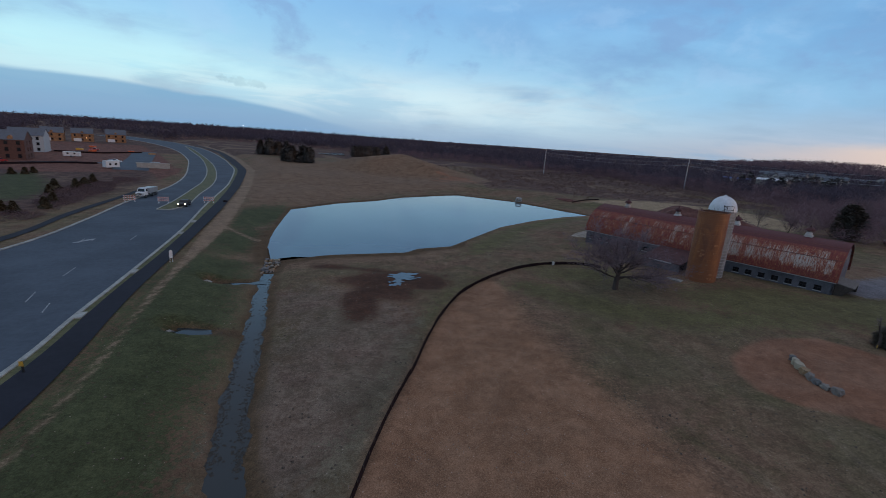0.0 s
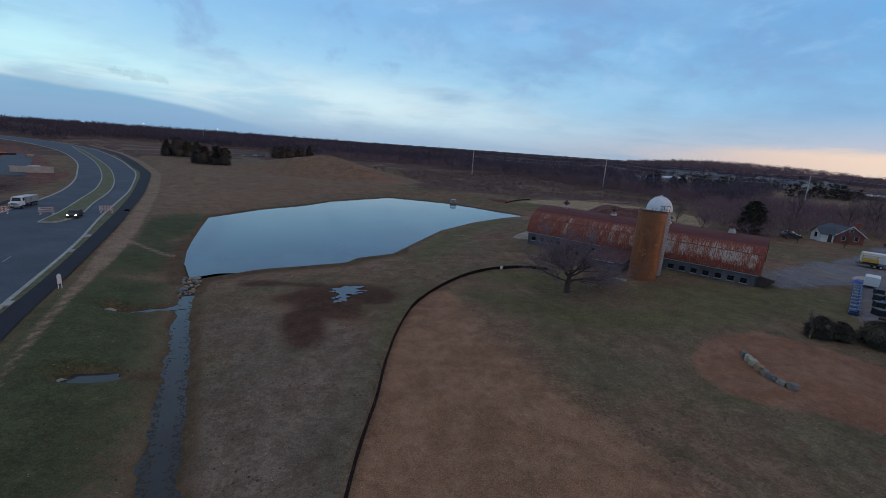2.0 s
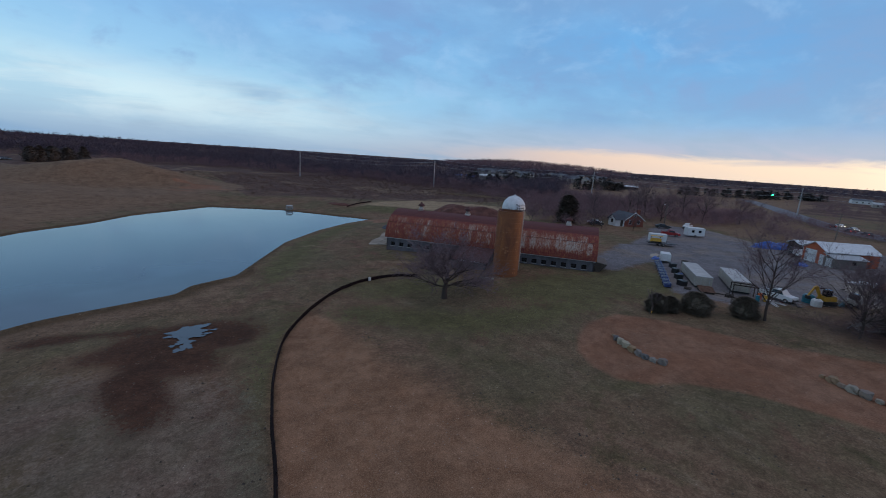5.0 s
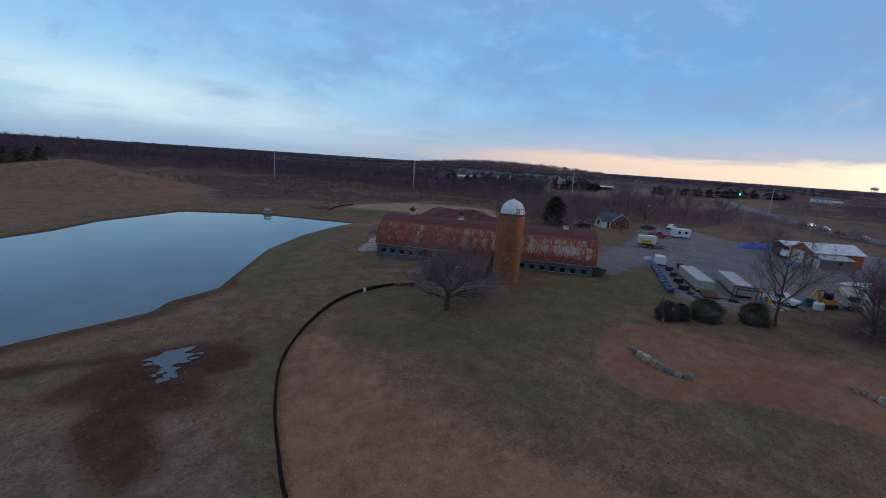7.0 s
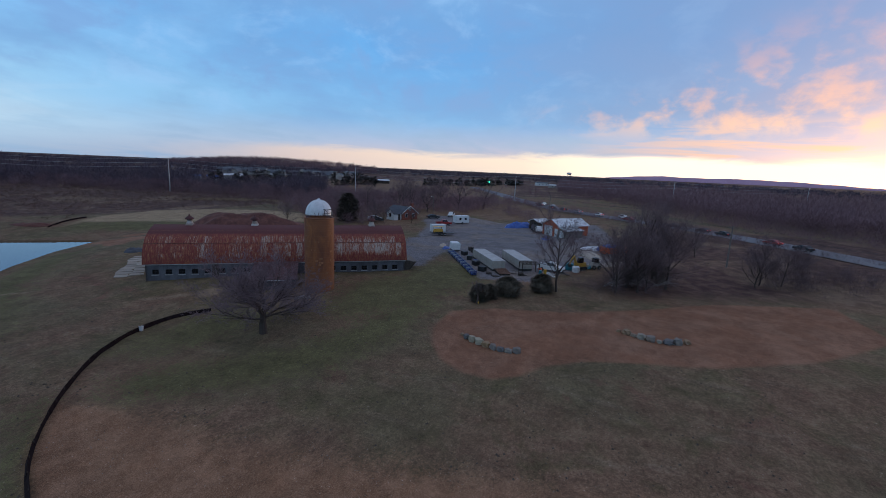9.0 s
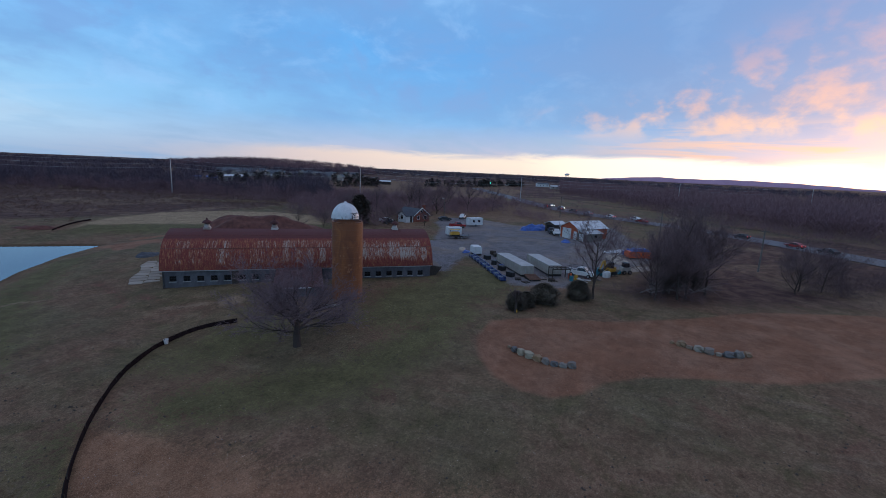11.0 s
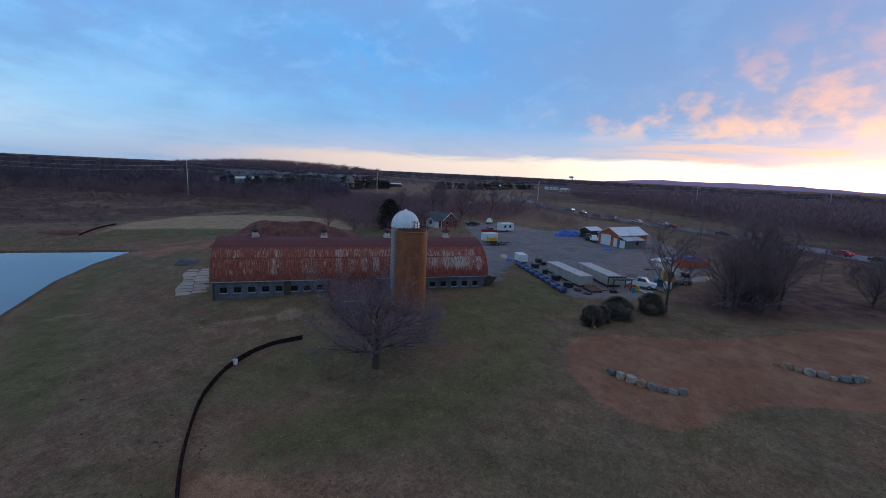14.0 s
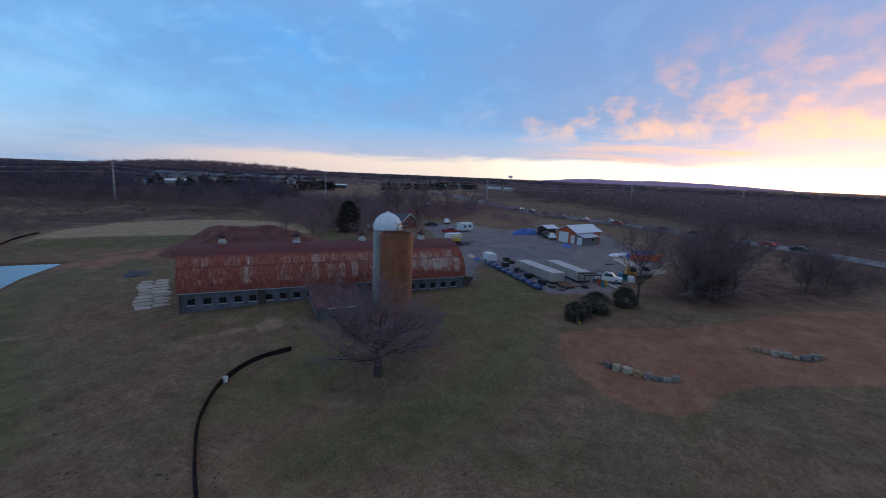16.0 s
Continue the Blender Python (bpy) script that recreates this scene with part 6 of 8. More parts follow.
for i, (x, y, turn, lean, long) in enumerate(((68.6, 26.0, 20, 72, 5.0), (69.8, 23.6, 95, 66, 5.5), (71.2, 22.2, 210, 70, 5.0), (67.4, 27.6, 300, 74, 4.6), (72.6, 19.8, 150, 68, 5.2), (70.4, 25.4, 255, 60, 5.4), (70.6, 21.2, 340, 64, 4.8))):
    fallen_limb(on_ground(x, y, 0.1), turn, lean, 300 + i, long)

# ---- silt fence ----
fence = thing("silt_fence", (0, 0, 0), 0, "low black silt fence curving across the field", "fence")
line = finer(FENCE, 4)
for i, (a, b) in enumerate(zip(line, line[1:])):
    za, zb = float(height(*a)), float(height(*b))
    n = Vector((b[1] - a[1], a[0] - b[0], 0)).normalized() * 0.14
    lean = rnd.uniform(0.02, 0.12)
    s = Shape().add([(a[0] - n.x, a[1] - n.y, za - 0.05), (a[0] + lean, a[1], za + 0.46), (b[0] + lean, b[1], zb + 0.46), (b[0] - n.x, b[1] - n.y, zb - 0.05), (a[0] + n.x, a[1] + n.y, za - 0.05), (b[0] + n.x, b[1] + n.y, zb - 0.05)], [(0, 1, 2, 3), (1, 4, 5, 2), (0, 4, 1), (3, 2, 5)])
    part("fabric", s, "fabric", fence)
    part("stake", Shape().box(a[0] + 0.1, a[1], za - 0.1, 0.05, 0.05, 0.62), "dark_wood", fence)
pail = thing("white_pail", on_ground(20.6, 73.4), 0, "white plastic pail standing at the silt fence", "pail")
part("bucket", Shape().turned([(0.01, 0), (0.2, 0), (0.24, 0.5), (0.21, 0.5), (0.17, 0.05)], n=16), "white", pail)
part("rim", Shape().turned([(0.24, 0.46), (0.265, 0.48), (0.24, 0.51)], n=16), "white", pail)
far_line = finer([(49, 160.5), (55, 165), (62, 169.5)], 4)
far_fence = thing("silt_fence", (0, 0, 0), 0, "black silt fence at the edge of the far field", "fence")
for a, b in zip(far_line, far_line[1:]):
    za, zb = float(height(*a)), float(height(*b))
    part("fabric", Shape().add([(*a, za - 0.05), (*a, za + 0.4), (*b, zb + 0.4), (*b, zb - 0.05), (a[0] + 0.2, a[1], za - 0.05), (b[0] + 0.2, b[1], zb - 0.05)], [(0, 1, 2, 3), (1, 4, 5, 2)]), "fabric", far_fence)


# ---- stones ----
def stone(seed, sx, sy, sz):
    """A rough block with broken corners."""
    q = random.Random(seed)
    bm = bmesh.new()
    bmesh.ops.create_cube(bm, size=1.0)
    bmesh.ops.subdivide_edges(bm, edges=bm.edges[:], cuts=1, use_grid_fill=True)
    for v in bm.verts:
        k = 1 - 0.24 * (abs(v.co.x) + abs(v.co.y) + abs(v.co.z) > 1.2) - 0.12 * q.random()
        v.co = Vector((v.co.x * sx, v.co.y * sy, v.co.z * sz)) * k + Vector((q.uniform(-1, 1) * sx, q.uniform(-1, 1) * sy, q.uniform(-1, 1) * sz)) * 0.1
        v.co.z += sz * 0.42
    m = bpy.data.meshes.new("stone")
    bm.to_mesh(m)
    bm.free()
    m.materials.append(MAT["rock"])
    return m


ROWS_OF_STONE = (([(36.75, 40.25), (36.20, 39.55), (35.80, 38.75), (35.45, 37.75), (35.20, 36.85), (35.00, 35.95), (34.90, 35.10), (35.00, 34.30), (35.30, 33.45)], (0.5, 0.85, 0.9, 1.05, 1.0, 0.8, 0.8, 0.85, 0.9), "first"),
                 ([(46.80, 24.10), (46.40, 23.20), (46.00, 22.40), (45.70, 21.50), (45.50, 20.60), (45.50, 19.70), (45.65, 18.80), (46.10, 17.80), (46.80, 16.90)], (0.6, 0.95, 0.7, 1.05, 1.0, 0.65, 1.1, 1.0, 0.8), "second"))
for row, sizes, label in ROWS_OF_STONE:
    for i, ((x, y), s) in enumerate(zip(row, sizes)):
        (ax, ay), (bx, by) = row[max(0, i - 1)], row[min(len(row) - 1, i + 1)]
        ob = new("boulder", stone(200 + i + len(label) * 31, 0.92 * s, 0.72 * s, (0.6 + 0.3 * rnd.random()) * s))
        ob.matrix_basis = pose(*on_ground(x, y, -0.06), 0, 0, math.degrees(math.atan2(by - ay, bx - ax)) + rnd.uniform(-12, 12))
        tagged(ob, "rough grey boulder in a curved row on bare dirt", "boulder", "boulders of the %s row" % label)
rip = [stone(300 + k, 0.6, 0.5, 0.4) for k in range(5)]
for i in range(46):
    t = rnd.random()
    ob = new("riprap_stone", rip[i % 5])
    s = rnd.uniform(0.5, 1.1)
    x, y = -26.6 + 1.9 * t + rnd.uniform(-1.1, 1.1), 69.2 - 7.5 * t + rnd.uniform(-0.4, 0.4)
    ob.matrix_basis = pose(x, y, max(-1.25, float(height(x, y))) - 0.02, 0, 0, rnd.uniform(0, 360)) @ Matrix.Diagonal((s, s, s, 1))
    tagged(ob, "grey stone lining the pond outfall", "stone", "outfall stones")


def scatter(name, spots, mat, label, category, lo, hi, flat=0.5, seed=1):
    """Small loose lumps on the ground, one object."""
    q, s = random.Random(seed), Shape()
    for x, y, z in spots:
        r = q.uniform(lo, hi)
        a = q.uniform(0, 6.28)
        ring = [(x + r * q.uniform(0.6, 1.1) * math.cos(a + k * 1.257), y + r * q.uniform(0.6, 1.1) * math.sin(a + k * 1.257), z - 0.02) for k in range(5)]
        s.add(ring + [(x, y, z + r * flat)], [(k, (k + 1) % 5, 5) for k in range(5)])
    return single(name, s, mat, label=label, category=category, kind="stuff")


spots = []
while len(spots) < 2600:
    x, y = rnd.uniform(-5, 26), rnd.uniform(8, 62)
    if float(area(np.array(x), np.array(y), DIRT)) < 2:
        spots.append(on_ground(x, y))
scatter("field_stones", spots, "rock", "small pale stones and clods on the dirt", "stones", 0.02, 0.055, 0.6, 2)
spots = [on_ground(rnd.uniform(-24, 62), rnd.uniform(10, 88)) for _ in range(4500)]
scatter("grass_clods", [p for p in spots if p[2] > -0.9 and float(np.minimum(area(np.array(p[0]), np.array(p[1]), DIRT), area(np.array(p[0]), np.array(p[1]), SOIL))) > 0], "clod", "dark tufts and clods in the grass", "clods", 0.04, 0.14, 0.7, 3)
spots = []
for i in range(1300):
    x, y = brook_line[int(rnd.random() ** 0.8 * (len(brook_line) - 9))]
    spots.append((x + rnd.choice((-0.95, -0.85, 0.85, 0.95, 0.8, -1.0)) + rnd.gauss(0, 0.2), y + rnd.uniform(-1, 1), -1.19))
scatter("floating_leaves", spots, "debris", "clumps of dark leaves floating on the brook", "leaves", 0.05, 0.24, 0.08, 4)


# ---- yard and vehicles ----
def wheel(parent, x, y, r, wide=0.24):
    w_ = part("wheel", Shape().tube((x, y - wide / 2, r), (x, y + wide / 2, r), r, n=16), "tire", parent)
    part("rim", Shape().tube((x, y - wide / 2 - 0.01, r), (x, y + wide / 2 + 0.01, r), r * 0.55, n=12), "chrome", w_)


def shaped_body(profile, wide, top_from, tuck=0.82):
    """A car body: a side outline drawn across, narrower above the waist."""
    n = len(profile)
    out = []
    for side in (-1, 1):
        for x, z in profile:
            k = 1.0 if z <= top_from else 1 - (1 - tuck) * min(1, (z - top_from) / 0.5)
            out.append((x, side * wide / 2 * k, z))
    faces = [tuple(range(n - 1, -1, -1)), tuple(range(n, 2 * n))] + [(i, (i + 1) % n, n + (i + 1) % n, n + i) for i in range(n)]
    return Shape().add(out, faces)


PAINTS = {"white": "white", "red": "red", "dark": "black_metal", "silver": "steel"}


def car(at, turn, paint, label, group, kind="car", lit=""):
    """A road vehicle pointing along its own x."""
    c = thing(kind, at, turn, label, "pickup truck" if kind == "pickup_truck" else "car", group)
    if kind == "pickup_truck":
        body = [(-2.65, 0.45), (2.6, 0.42), (2.68, 0.75), (2.55, 1.02), (1.35, 1.12), (0.75, 1.78), (-0.55, 1.8), (-0.75, 1.15), (-0.8, 1.12), (-2.65, 1.12)]
        glass = [(0.95, 1.2), (1.2, 1.2), (0.74, 1.70), (-0.5, 1.72), (-0.62, 1.2)]
        axles, waist = (1.65, -1.6), 1.15
    else:
        body = [(-2.2, 0.4), (2.2, 0.38), (2.28, 0.68), (2.1, 0.85), (1.15, 0.98), (0.45, 1.45), (-1.0, 1.48), (-1.75, 1.05), (-2.22, 0.98)]
        glass = [(1.0, 1.02), (0.44, 1.40), (-0.98, 1.42), (-1.6, 1.06)]
        axles, waist = (1.4, -1.35), 1.0
    part("body", shaped_body(body, 1.85, waist), PAINTS[paint], c)
    part("glass", shaped_body(glass, 1.88, waist, 0.83), "dark_glass", c)
    if kind == "pickup_truck":
        part("bed_floor", Shape().box(-1.7, 0, 1.125, 1.7, 1.5, 0.01), "black_metal", c)
        for y in (-0.88, 0.88):
            part("bed_rail", Shape().box(-1.7, y, 1.12, 1.85, 0.08, 0.1), PAINTS[paint], c)
    part("bumper", Shape().box(body[1][0] + 0.05, 0, 0.42, 0.14, 1.7, 0.2), "black_metal", c)
    for x in axles:
        for y in (-0.82, 0.82):
            wheel(c, x, y, 0.36)
    front = max(p[0] for p in body)
    for y in (-0.68, 0.68):
        part("headlight", Shape().box(front - 0.02, y, 0.66, 0.1, 0.3, 0.16), "head_light" if "front" in lit else "chrome", c)
        part("tail_light", Shape().box(min(p[0] for p in body) - 0.01, y, 0.8, 0.06, 0.24, 0.16), "tail_light" if "back" in lit else "red", c)
    if kind == "pickup_truck":
        c.scale = (0.92, 0.92, 1.0)
    return c


car(on_ground(73.2, 37.8), -98, "white", "white pickup truck parked in the gravel yard", "yard vehicles", "pickup_truck")
rack = thing("ladder_rack", on_ground(73.35, 38.9, 1.1), -98, "dark pipe ladder rack over a pickup bed", "rack")
s = Shape()
for x in (-0.9, 0.9):
    for y in (-0.8, 0.8):
        s.tube((x, y, 0), (x, y, 0.8), 0.03, n=5)
    s.tube((x, -0.8, 0.8), (x, 0.8, 0.8), 0.03, n=5)
for y in (-0.8, 0.8):
    s.tube((-1.3, y, 0.8), (1.3, y, 0.8), 0.03, n=5)
part("rack_frame", s, "black_metal", rack)
car(on_ground(116.6, 80.6), -50, "red", "dark red pickup truck parked by the drive", "yard vehicles", "pickup_truck")
car(on_ground(141.4, 89.2), 192, "white", "white pickup truck parked beside the drive", "yard vehicles", "pickup_truck")
car(on_ground(131, 91.6), -45, "dark", "dark estate car parked by the house", "yard vehicles")
car(on_ground(112.5, 104), -60, "white", "pale car parked behind the brick house", "yard vehicles")
car(on_ground(110, 101.5), -30, "dark", "dark car parked behind the brick house", "yard vehicles")
car(on_ground(121.0, 52.6), 200, "dark", "black pickup truck beside the small shed", "yard vehicles", "pickup_truck")
car(on_ground(118.4, 50.8), 200, "white", "white pickup truck nosing out beside the shed", "yard vehicles", "pickup_truck")
car((-61.5, 105.2, 0.28), -74, "dark", "dark car with lit headlamps driving down the road", "", "car", "front")
hwy = finer(HWY, 6)
single("highway", ribbon(hwy, (5.5, 5.5), None, 0.18), "highway", label="two-lane highway behind the farm", category="road", kind="structure")
for t, side, lit, paint in ((0.36, 1, "back", "dark"), (0.40, 1, "back", "silver"), (0.47, 1, "back", "white"), (0.52, -1, "", "white"), (0.55, 1, "back", "red"), (0.64, 1, "", "dark"), (0.69, 1, "back", "dark"), (0.72, 1, "back", "dark"), (0.79, 1, "back", "red"), (0.83, 1, "", "dark"), (0.285, -1, "front", "white"), (0.295, 1, "back", "dark"), (0.31, -1, "front", "silver"), (0.33, 1, "back", "dark")):
    f = t * (len(hwy) - 1)
    i = int(f)
    (ax, ay), (bx, by) = hwy[i], hwy[i + 1]
    ang = math.degrees(math.atan2(by - ay, bx - ax))
    n = Vector((by - ay, ax - bx, 0)).normalized() * 2.4 * side
    x, y = ax + (bx - ax) * (f - i) + n.x, ay + (by - ay) * (f - i) + n.y
    car((x, y, float(height(x, y)) + 0.2), ang + (180 if side > 0 else 0), paint, "car in the evening traffic on the highway", "highway traffic", "car", lit)


def container(at, turn, long, label, mat="cream", tall=1.85, deep=2.45):
    c = thing("storage_container", at, turn, label, "container", "storage containers")
    part("floor_frame", Shape().box(0, 0, 0.0, long, deep, 0.25), "black_metal", c)
    part("body", Shape().box(0, 0, 0.25, long, deep, tall - 0.3), mat, c)
    part("roof", Shape().box(0, 0, tall - 0.05, long + 0.06, deep + 0.06, 0.09), "dull_metal", c)
    k = int(long / 0.9)
    for i in range(k + 1):
        x = -long / 2 + 0.05 + i * (long - 0.1) / k
        for y in (-deep / 2 - 0.02, deep / 2 + 0.02):
            part("rib", Shape().box(x, y, 0.25, 0.09, 0.04, tall - 0.35), mat, c)
    for y in (-deep / 4, deep / 4):
        d = part("door", Shape().box(long / 2 + 0.03, y, 0.3, 0.06, deep / 2 - 0.06, tall - 0.45), mat, c)
        part("lock_bar", Shape().tube((long / 2 + 0.08, y + 0.2, 0.3), (long / 2 + 0.08, y + 0.2, tall - 0.2), 0.025, n=6), "steel", d)
    return c


AX, AY, BX, BY = 67.6, 46.2, 76.8, 53.7
container(on_ground((AX + BX) / 2, (AY + BY) / 2, 0.05), math.degrees(math.atan2(AY - BY, AX - BX)), 11.8, "long cream storage trailer with flat roof")
CX, CY, DX, DY = 70.6, 41.9, 79.6, 48.2
container(on_ground((CX + DX) / 2, (CY + DY) / 2, 0.05), math.degrees(math.atan2(CY - DY, CX - DX)), 10.8, "long grey-cream storage trailer with an awning frame", "cream")
ramp = thing("timber_ramp", on_ground(66.0, 44.9), 40, "brown timber loading ramp at a storage trailer", "ramp")
for i in range(9):
    part("plank", Shape().box(-1.1 + i * 0.28, 0, 0.25 + i * 0.05, 0.25, 2.2, 0.06), "ramp_wood", ramp)
for y in (-0.9, 0.9):
    part("bearer", Shape().box(0, y, 0.0, 2.4, 0.12, 0.28), "dark_wood", ramp)
awn = thing("awning_frame", on_ground(69.4, 41.0), 35, "dark timber awning frame before a storage trailer", "frame")
for x, y in ((-0.8, -1.6), (-0.8, 1.6), (0.9, -1.6), (0.9, 1.6)):
    part("post", Shape().box(x, y, 0, 0.12, 0.12, 1.8), "dark_wood", awn)
part("top_beam", Shape().box(-0.8, 0, 1.8, 0.14, 3.4, 0.16), "dark_wood", awn)
part("top_beam", Shape().box(0.9, 0, 1.8, 0.14, 3.4, 0.16), "dark_wood", awn)
for i in range(5):
    part("slat", Shape().box(0.05, -1.5 + i * 0.75, 1.96, 1.9, 0.1, 0.05), "dark_wood", awn)


def pipe_bundle(at, turn, seed):
    b = thing("pipe_bundle", at, turn, "bundle of dark blue pipes on timber bearers", "pipes", "pipe bundles beside the trailers")
    b.scale = (1.0, 0.75, 0.75)
    q = random.Random(seed)
    for k in range(9):
        x, z = (k % 4) * 0.34 - 0.5, 0.32 + (k // 4) * 0.3
        part("pipe", Shape().tube((-1.0 + q.uniform(-0.2, 0.1), x, z), (1.0 + q.uniform(-0.1, 0.2), x, z), 0.16, n=8), "blue_pipe", b)
    for x in (-0.7, 0.7):
        part("bearer", Shape().box(x, 0, 0, 0.12, 1.5, 0.14), "dark_wood", b)
    part("strap", Shape().box(0, 0, 0.15, 0.06, 1.5, 0.86), "steel", b)


for i in range(9):
    t = i / 8
    pipe_bundle(on_ground(78.2 - 15.6 * t, 60.6 - 11.2 * t), 35 + rnd.uniform(-5, 5), 400 + i)
    if i % 2:
        single("equipment_crate", Shape().box(0, 0, 0, 1.3, 1.0, 0.8).box(0, 0, 0.8, 1.4, 1.1, 0.06), "black_metal", on_ground(79.6 - 15.6 * t, 58.6 - 11.2 * t), rnd.uniform(0, 90), "dark lidded equipment crate in the yard", "crate", "yard crates")


def box_trailer(name, at, turn, long, wide, tall, label, windows=0):
    t = thing(name, at, turn, label, "trailer", "")
    ring = [(-wide / 2, 0.45), (wide / 2, 0.45), (wide / 2, tall - 0.12), (wide / 2 - 0.14, tall), (-wide / 2 + 0.14, tall), (-wide / 2, tall - 0.12)]
    part("body", Shape().prism(ring, -long / 2, long / 2, "x"), "white", t)
    part("tongue", Shape().box(long / 2 + 0.5, 0, 0.42, 1.0, 0.12, 0.1), "black_metal", t)
    for y in (-wide / 2 + 0.05, wide / 2 - 0.05):
        wheel(t, -0.2, y, 0.33, 0.2)
    for i in range(windows):
        for y in (-wide / 2 - 0.01, wide / 2 + 0.01):
            w_ = part("window", Shape().box(-long / 2 + (i + 0.7) * long / (windows + 0.4), y, 1.35, 0.8, 0.03, 0.7), "dark_glass", t)
    part("door", Shape().box(-long / 2 - 0.015, 0, 0.5, 0.03, wide - 0.3, tall - 0.75), "white", t)
    return t


box_trailer("cargo_trailer", on_ground(81.6, 61.2), 35, 3.0, 1.9, 1.95, "small white enclosed cargo trailer at the yard entrance")
box_trailer("office_trailer", on_ground(124.4, 78.0), -35, 4.8, 2.4, 2.7, "white site office trailer with dark windows", 2)
box_trailer("cargo_trailer", on_ground(101.2, 75.2), -45, 4.0, 2.0, 2.4, "white enclosed trailer behind a flatbed")
flat = thing("flatbed_trailer", on_ground(98.2, 72.4), -45, "black tandem flatbed trailer carrying a yellow machine", "trailer")
part("deck", Shape().box(0, 0, 0.62, 6.2, 2.1, 0.14), "black_metal", flat)
for x in (-0.45, 0.45):
    for y in (-1.05, 1.05):
        wheel(flat, x, y, 0.36)
part("tongue", Shape().box(3.6, 0, 0.55, 1.2, 0.14, 0.12), "black_metal", flat)
for i in range(5):
    part("stake", Shape().box(-2.8 + i * 1.3, -1.0, 0.76, 0.06, 0.06, 0.5), "black_metal", flat)
mach = thing("yellow_machine", on_ground(97.4, 73.2, 0.76), -45, "small yellow paving machine on a flatbed trailer", "machine")
part("body", Shape().box(0, 0, 0.15, 2.6, 1.2, 0.9, taper=0.85), "yellow", mach)
part("canopy", Shape().box(0, 0, 1.6, 2.8, 1.3, 0.08), "yellow", mach)
for x in (-1.1, 1.1):
    part("canopy_post", Shape().box(x, 0.5, 1.0, 0.07, 0.07, 0.62), "black_metal", mach)
part("track", Shape().box(0, 0, 0, 2.4, 1.35, 0.3), "tire", mach)


def heap(name, at, rx, ry, tall, mat, label, category, seed, turn=0.0, n=26, lumpy=1.0):
    """A lumpy pile on the ground."""
    q = random.Random(seed)
    v, f = [], []
    for j in range(n + 1):
        for i in range(n + 1):
            x, y = (2 * i / n - 1) * 1.05, (2 * j / n - 1) * 1.05
            d = math.hypot(x, y)
            h = max(0, 1 - d ** 2.4) * (0.8 + lumpy * 0.5 * noise.noise(Vector((x * 2.2 + seed, y * 2.2, 0.3))) + lumpy * 0.25 * noise.noise(Vector((x * 6, y * 6 + seed, 1.3))))
            v.append((x * rx, y * ry, tall * h - 0.25 * (d > 0.9)))
    for j in range(n):
        for i in range(n):
            k = j * (n + 1) + i
            f.append((k, k + 1, k + n + 2, k + n + 1))
    return smooth_shading(single(name, Shape().add(v, f), mat, at, turn, label, category), 50)


heap("soil_mound", on_ground(68.5, 111, -0.3), 19, 9.5, 7.2, "red_soil", "large heap of dark red soil behind the barn", "soil mound", 3, BARN_TURN, 40, 0.45)
heap("soil_mound", on_ground(48, 166, -0.2), 6, 2.4, 0.9, "red_soil", "low heap of dark soil beyond the pond", "soil mound", 8, -55)
heap("tarp_pile", on_ground(127.0, 59.0, -0.1), 5.0, 2.6, 2.2, "tarp", "pile under a crumpled blue tarpaulin", "tarpaulin", 4, -50)
heap("tarp_pile", on_ground(107.2, 46.2, -0.1), 1.9, 1.3, 0.8, "tarp", "small crumpled blue tarpaulin before the shed", "tarpaulin", 5)
heap("tarp_pile", on_ground(83.5, 64.2, -0.1), 1.6, 1.0, 0.6, "tarp", "blue tarpaulin beside the drive", "tarpaulin", 6)
heap("gravel_heap", on_ground(42.8, 112.5, -0.1), 2.4, 1.7, 0.9, "slate", "small dark heap of gravel by the barn end", "gravel heap", 7)
box = thing("dumpster", on_ground(97.2, 28.4), -62, "orange open-top dumpster piled with blue tarpaulin", "dumpster")
part("body", Shape().prism([(-3.1, 0.15), (2.7, 0.15), (3.1, 1.5), (-3.1, 1.5)], -1.2, 1.2, "y"), "orange", box)
for i in range(6):
    part("rib", Shape().box(-2.8 + i * 1.05, -1.24, 0.2, 0.1, 0.08, 1.25), "orange", box)
part("load", Shape().box(-0.3, 0, 1.45, 4.4, 1.9, 0.7, taper=0.6), "tarp", box, "blue tarpaulin load")
heap("scrap_pile", on_ground(92.5, 33.0, -0.1), 6.0, 2.2, 0.7, "slab", "spread of pale scrap and sheeting", "scrap", 9, 20)
for x, y, mat, lab, sz in ((76.6, 35.0, "teal", "teal plastic tank in the yard", 0.8), (75.4, 33.6, "white", "white plastic tank in the yard", 0.7), (72.2, 50.4, "white", "white round tank between the trailers", 0.55), (71.5, 52.2, "tarp", "blue drum between the trailers", 0.45)):
    tank = thing("storage_tank", on_ground(x, y), 20, lab, "tank", "yard tanks")
    part("shell", Shape().turned([(0.01, 0), (sz, 0), (sz, sz * 1.3), (sz * 0.7, sz * 1.6), (0.01, sz * 1.65)], n=16), mat, tank)
    part("lid", Shape().turned([(sz * 0.3, sz * 1.6), (sz * 0.3, sz * 1.75), (0.01, sz * 1.76)], n=12), "black_metal", tank)

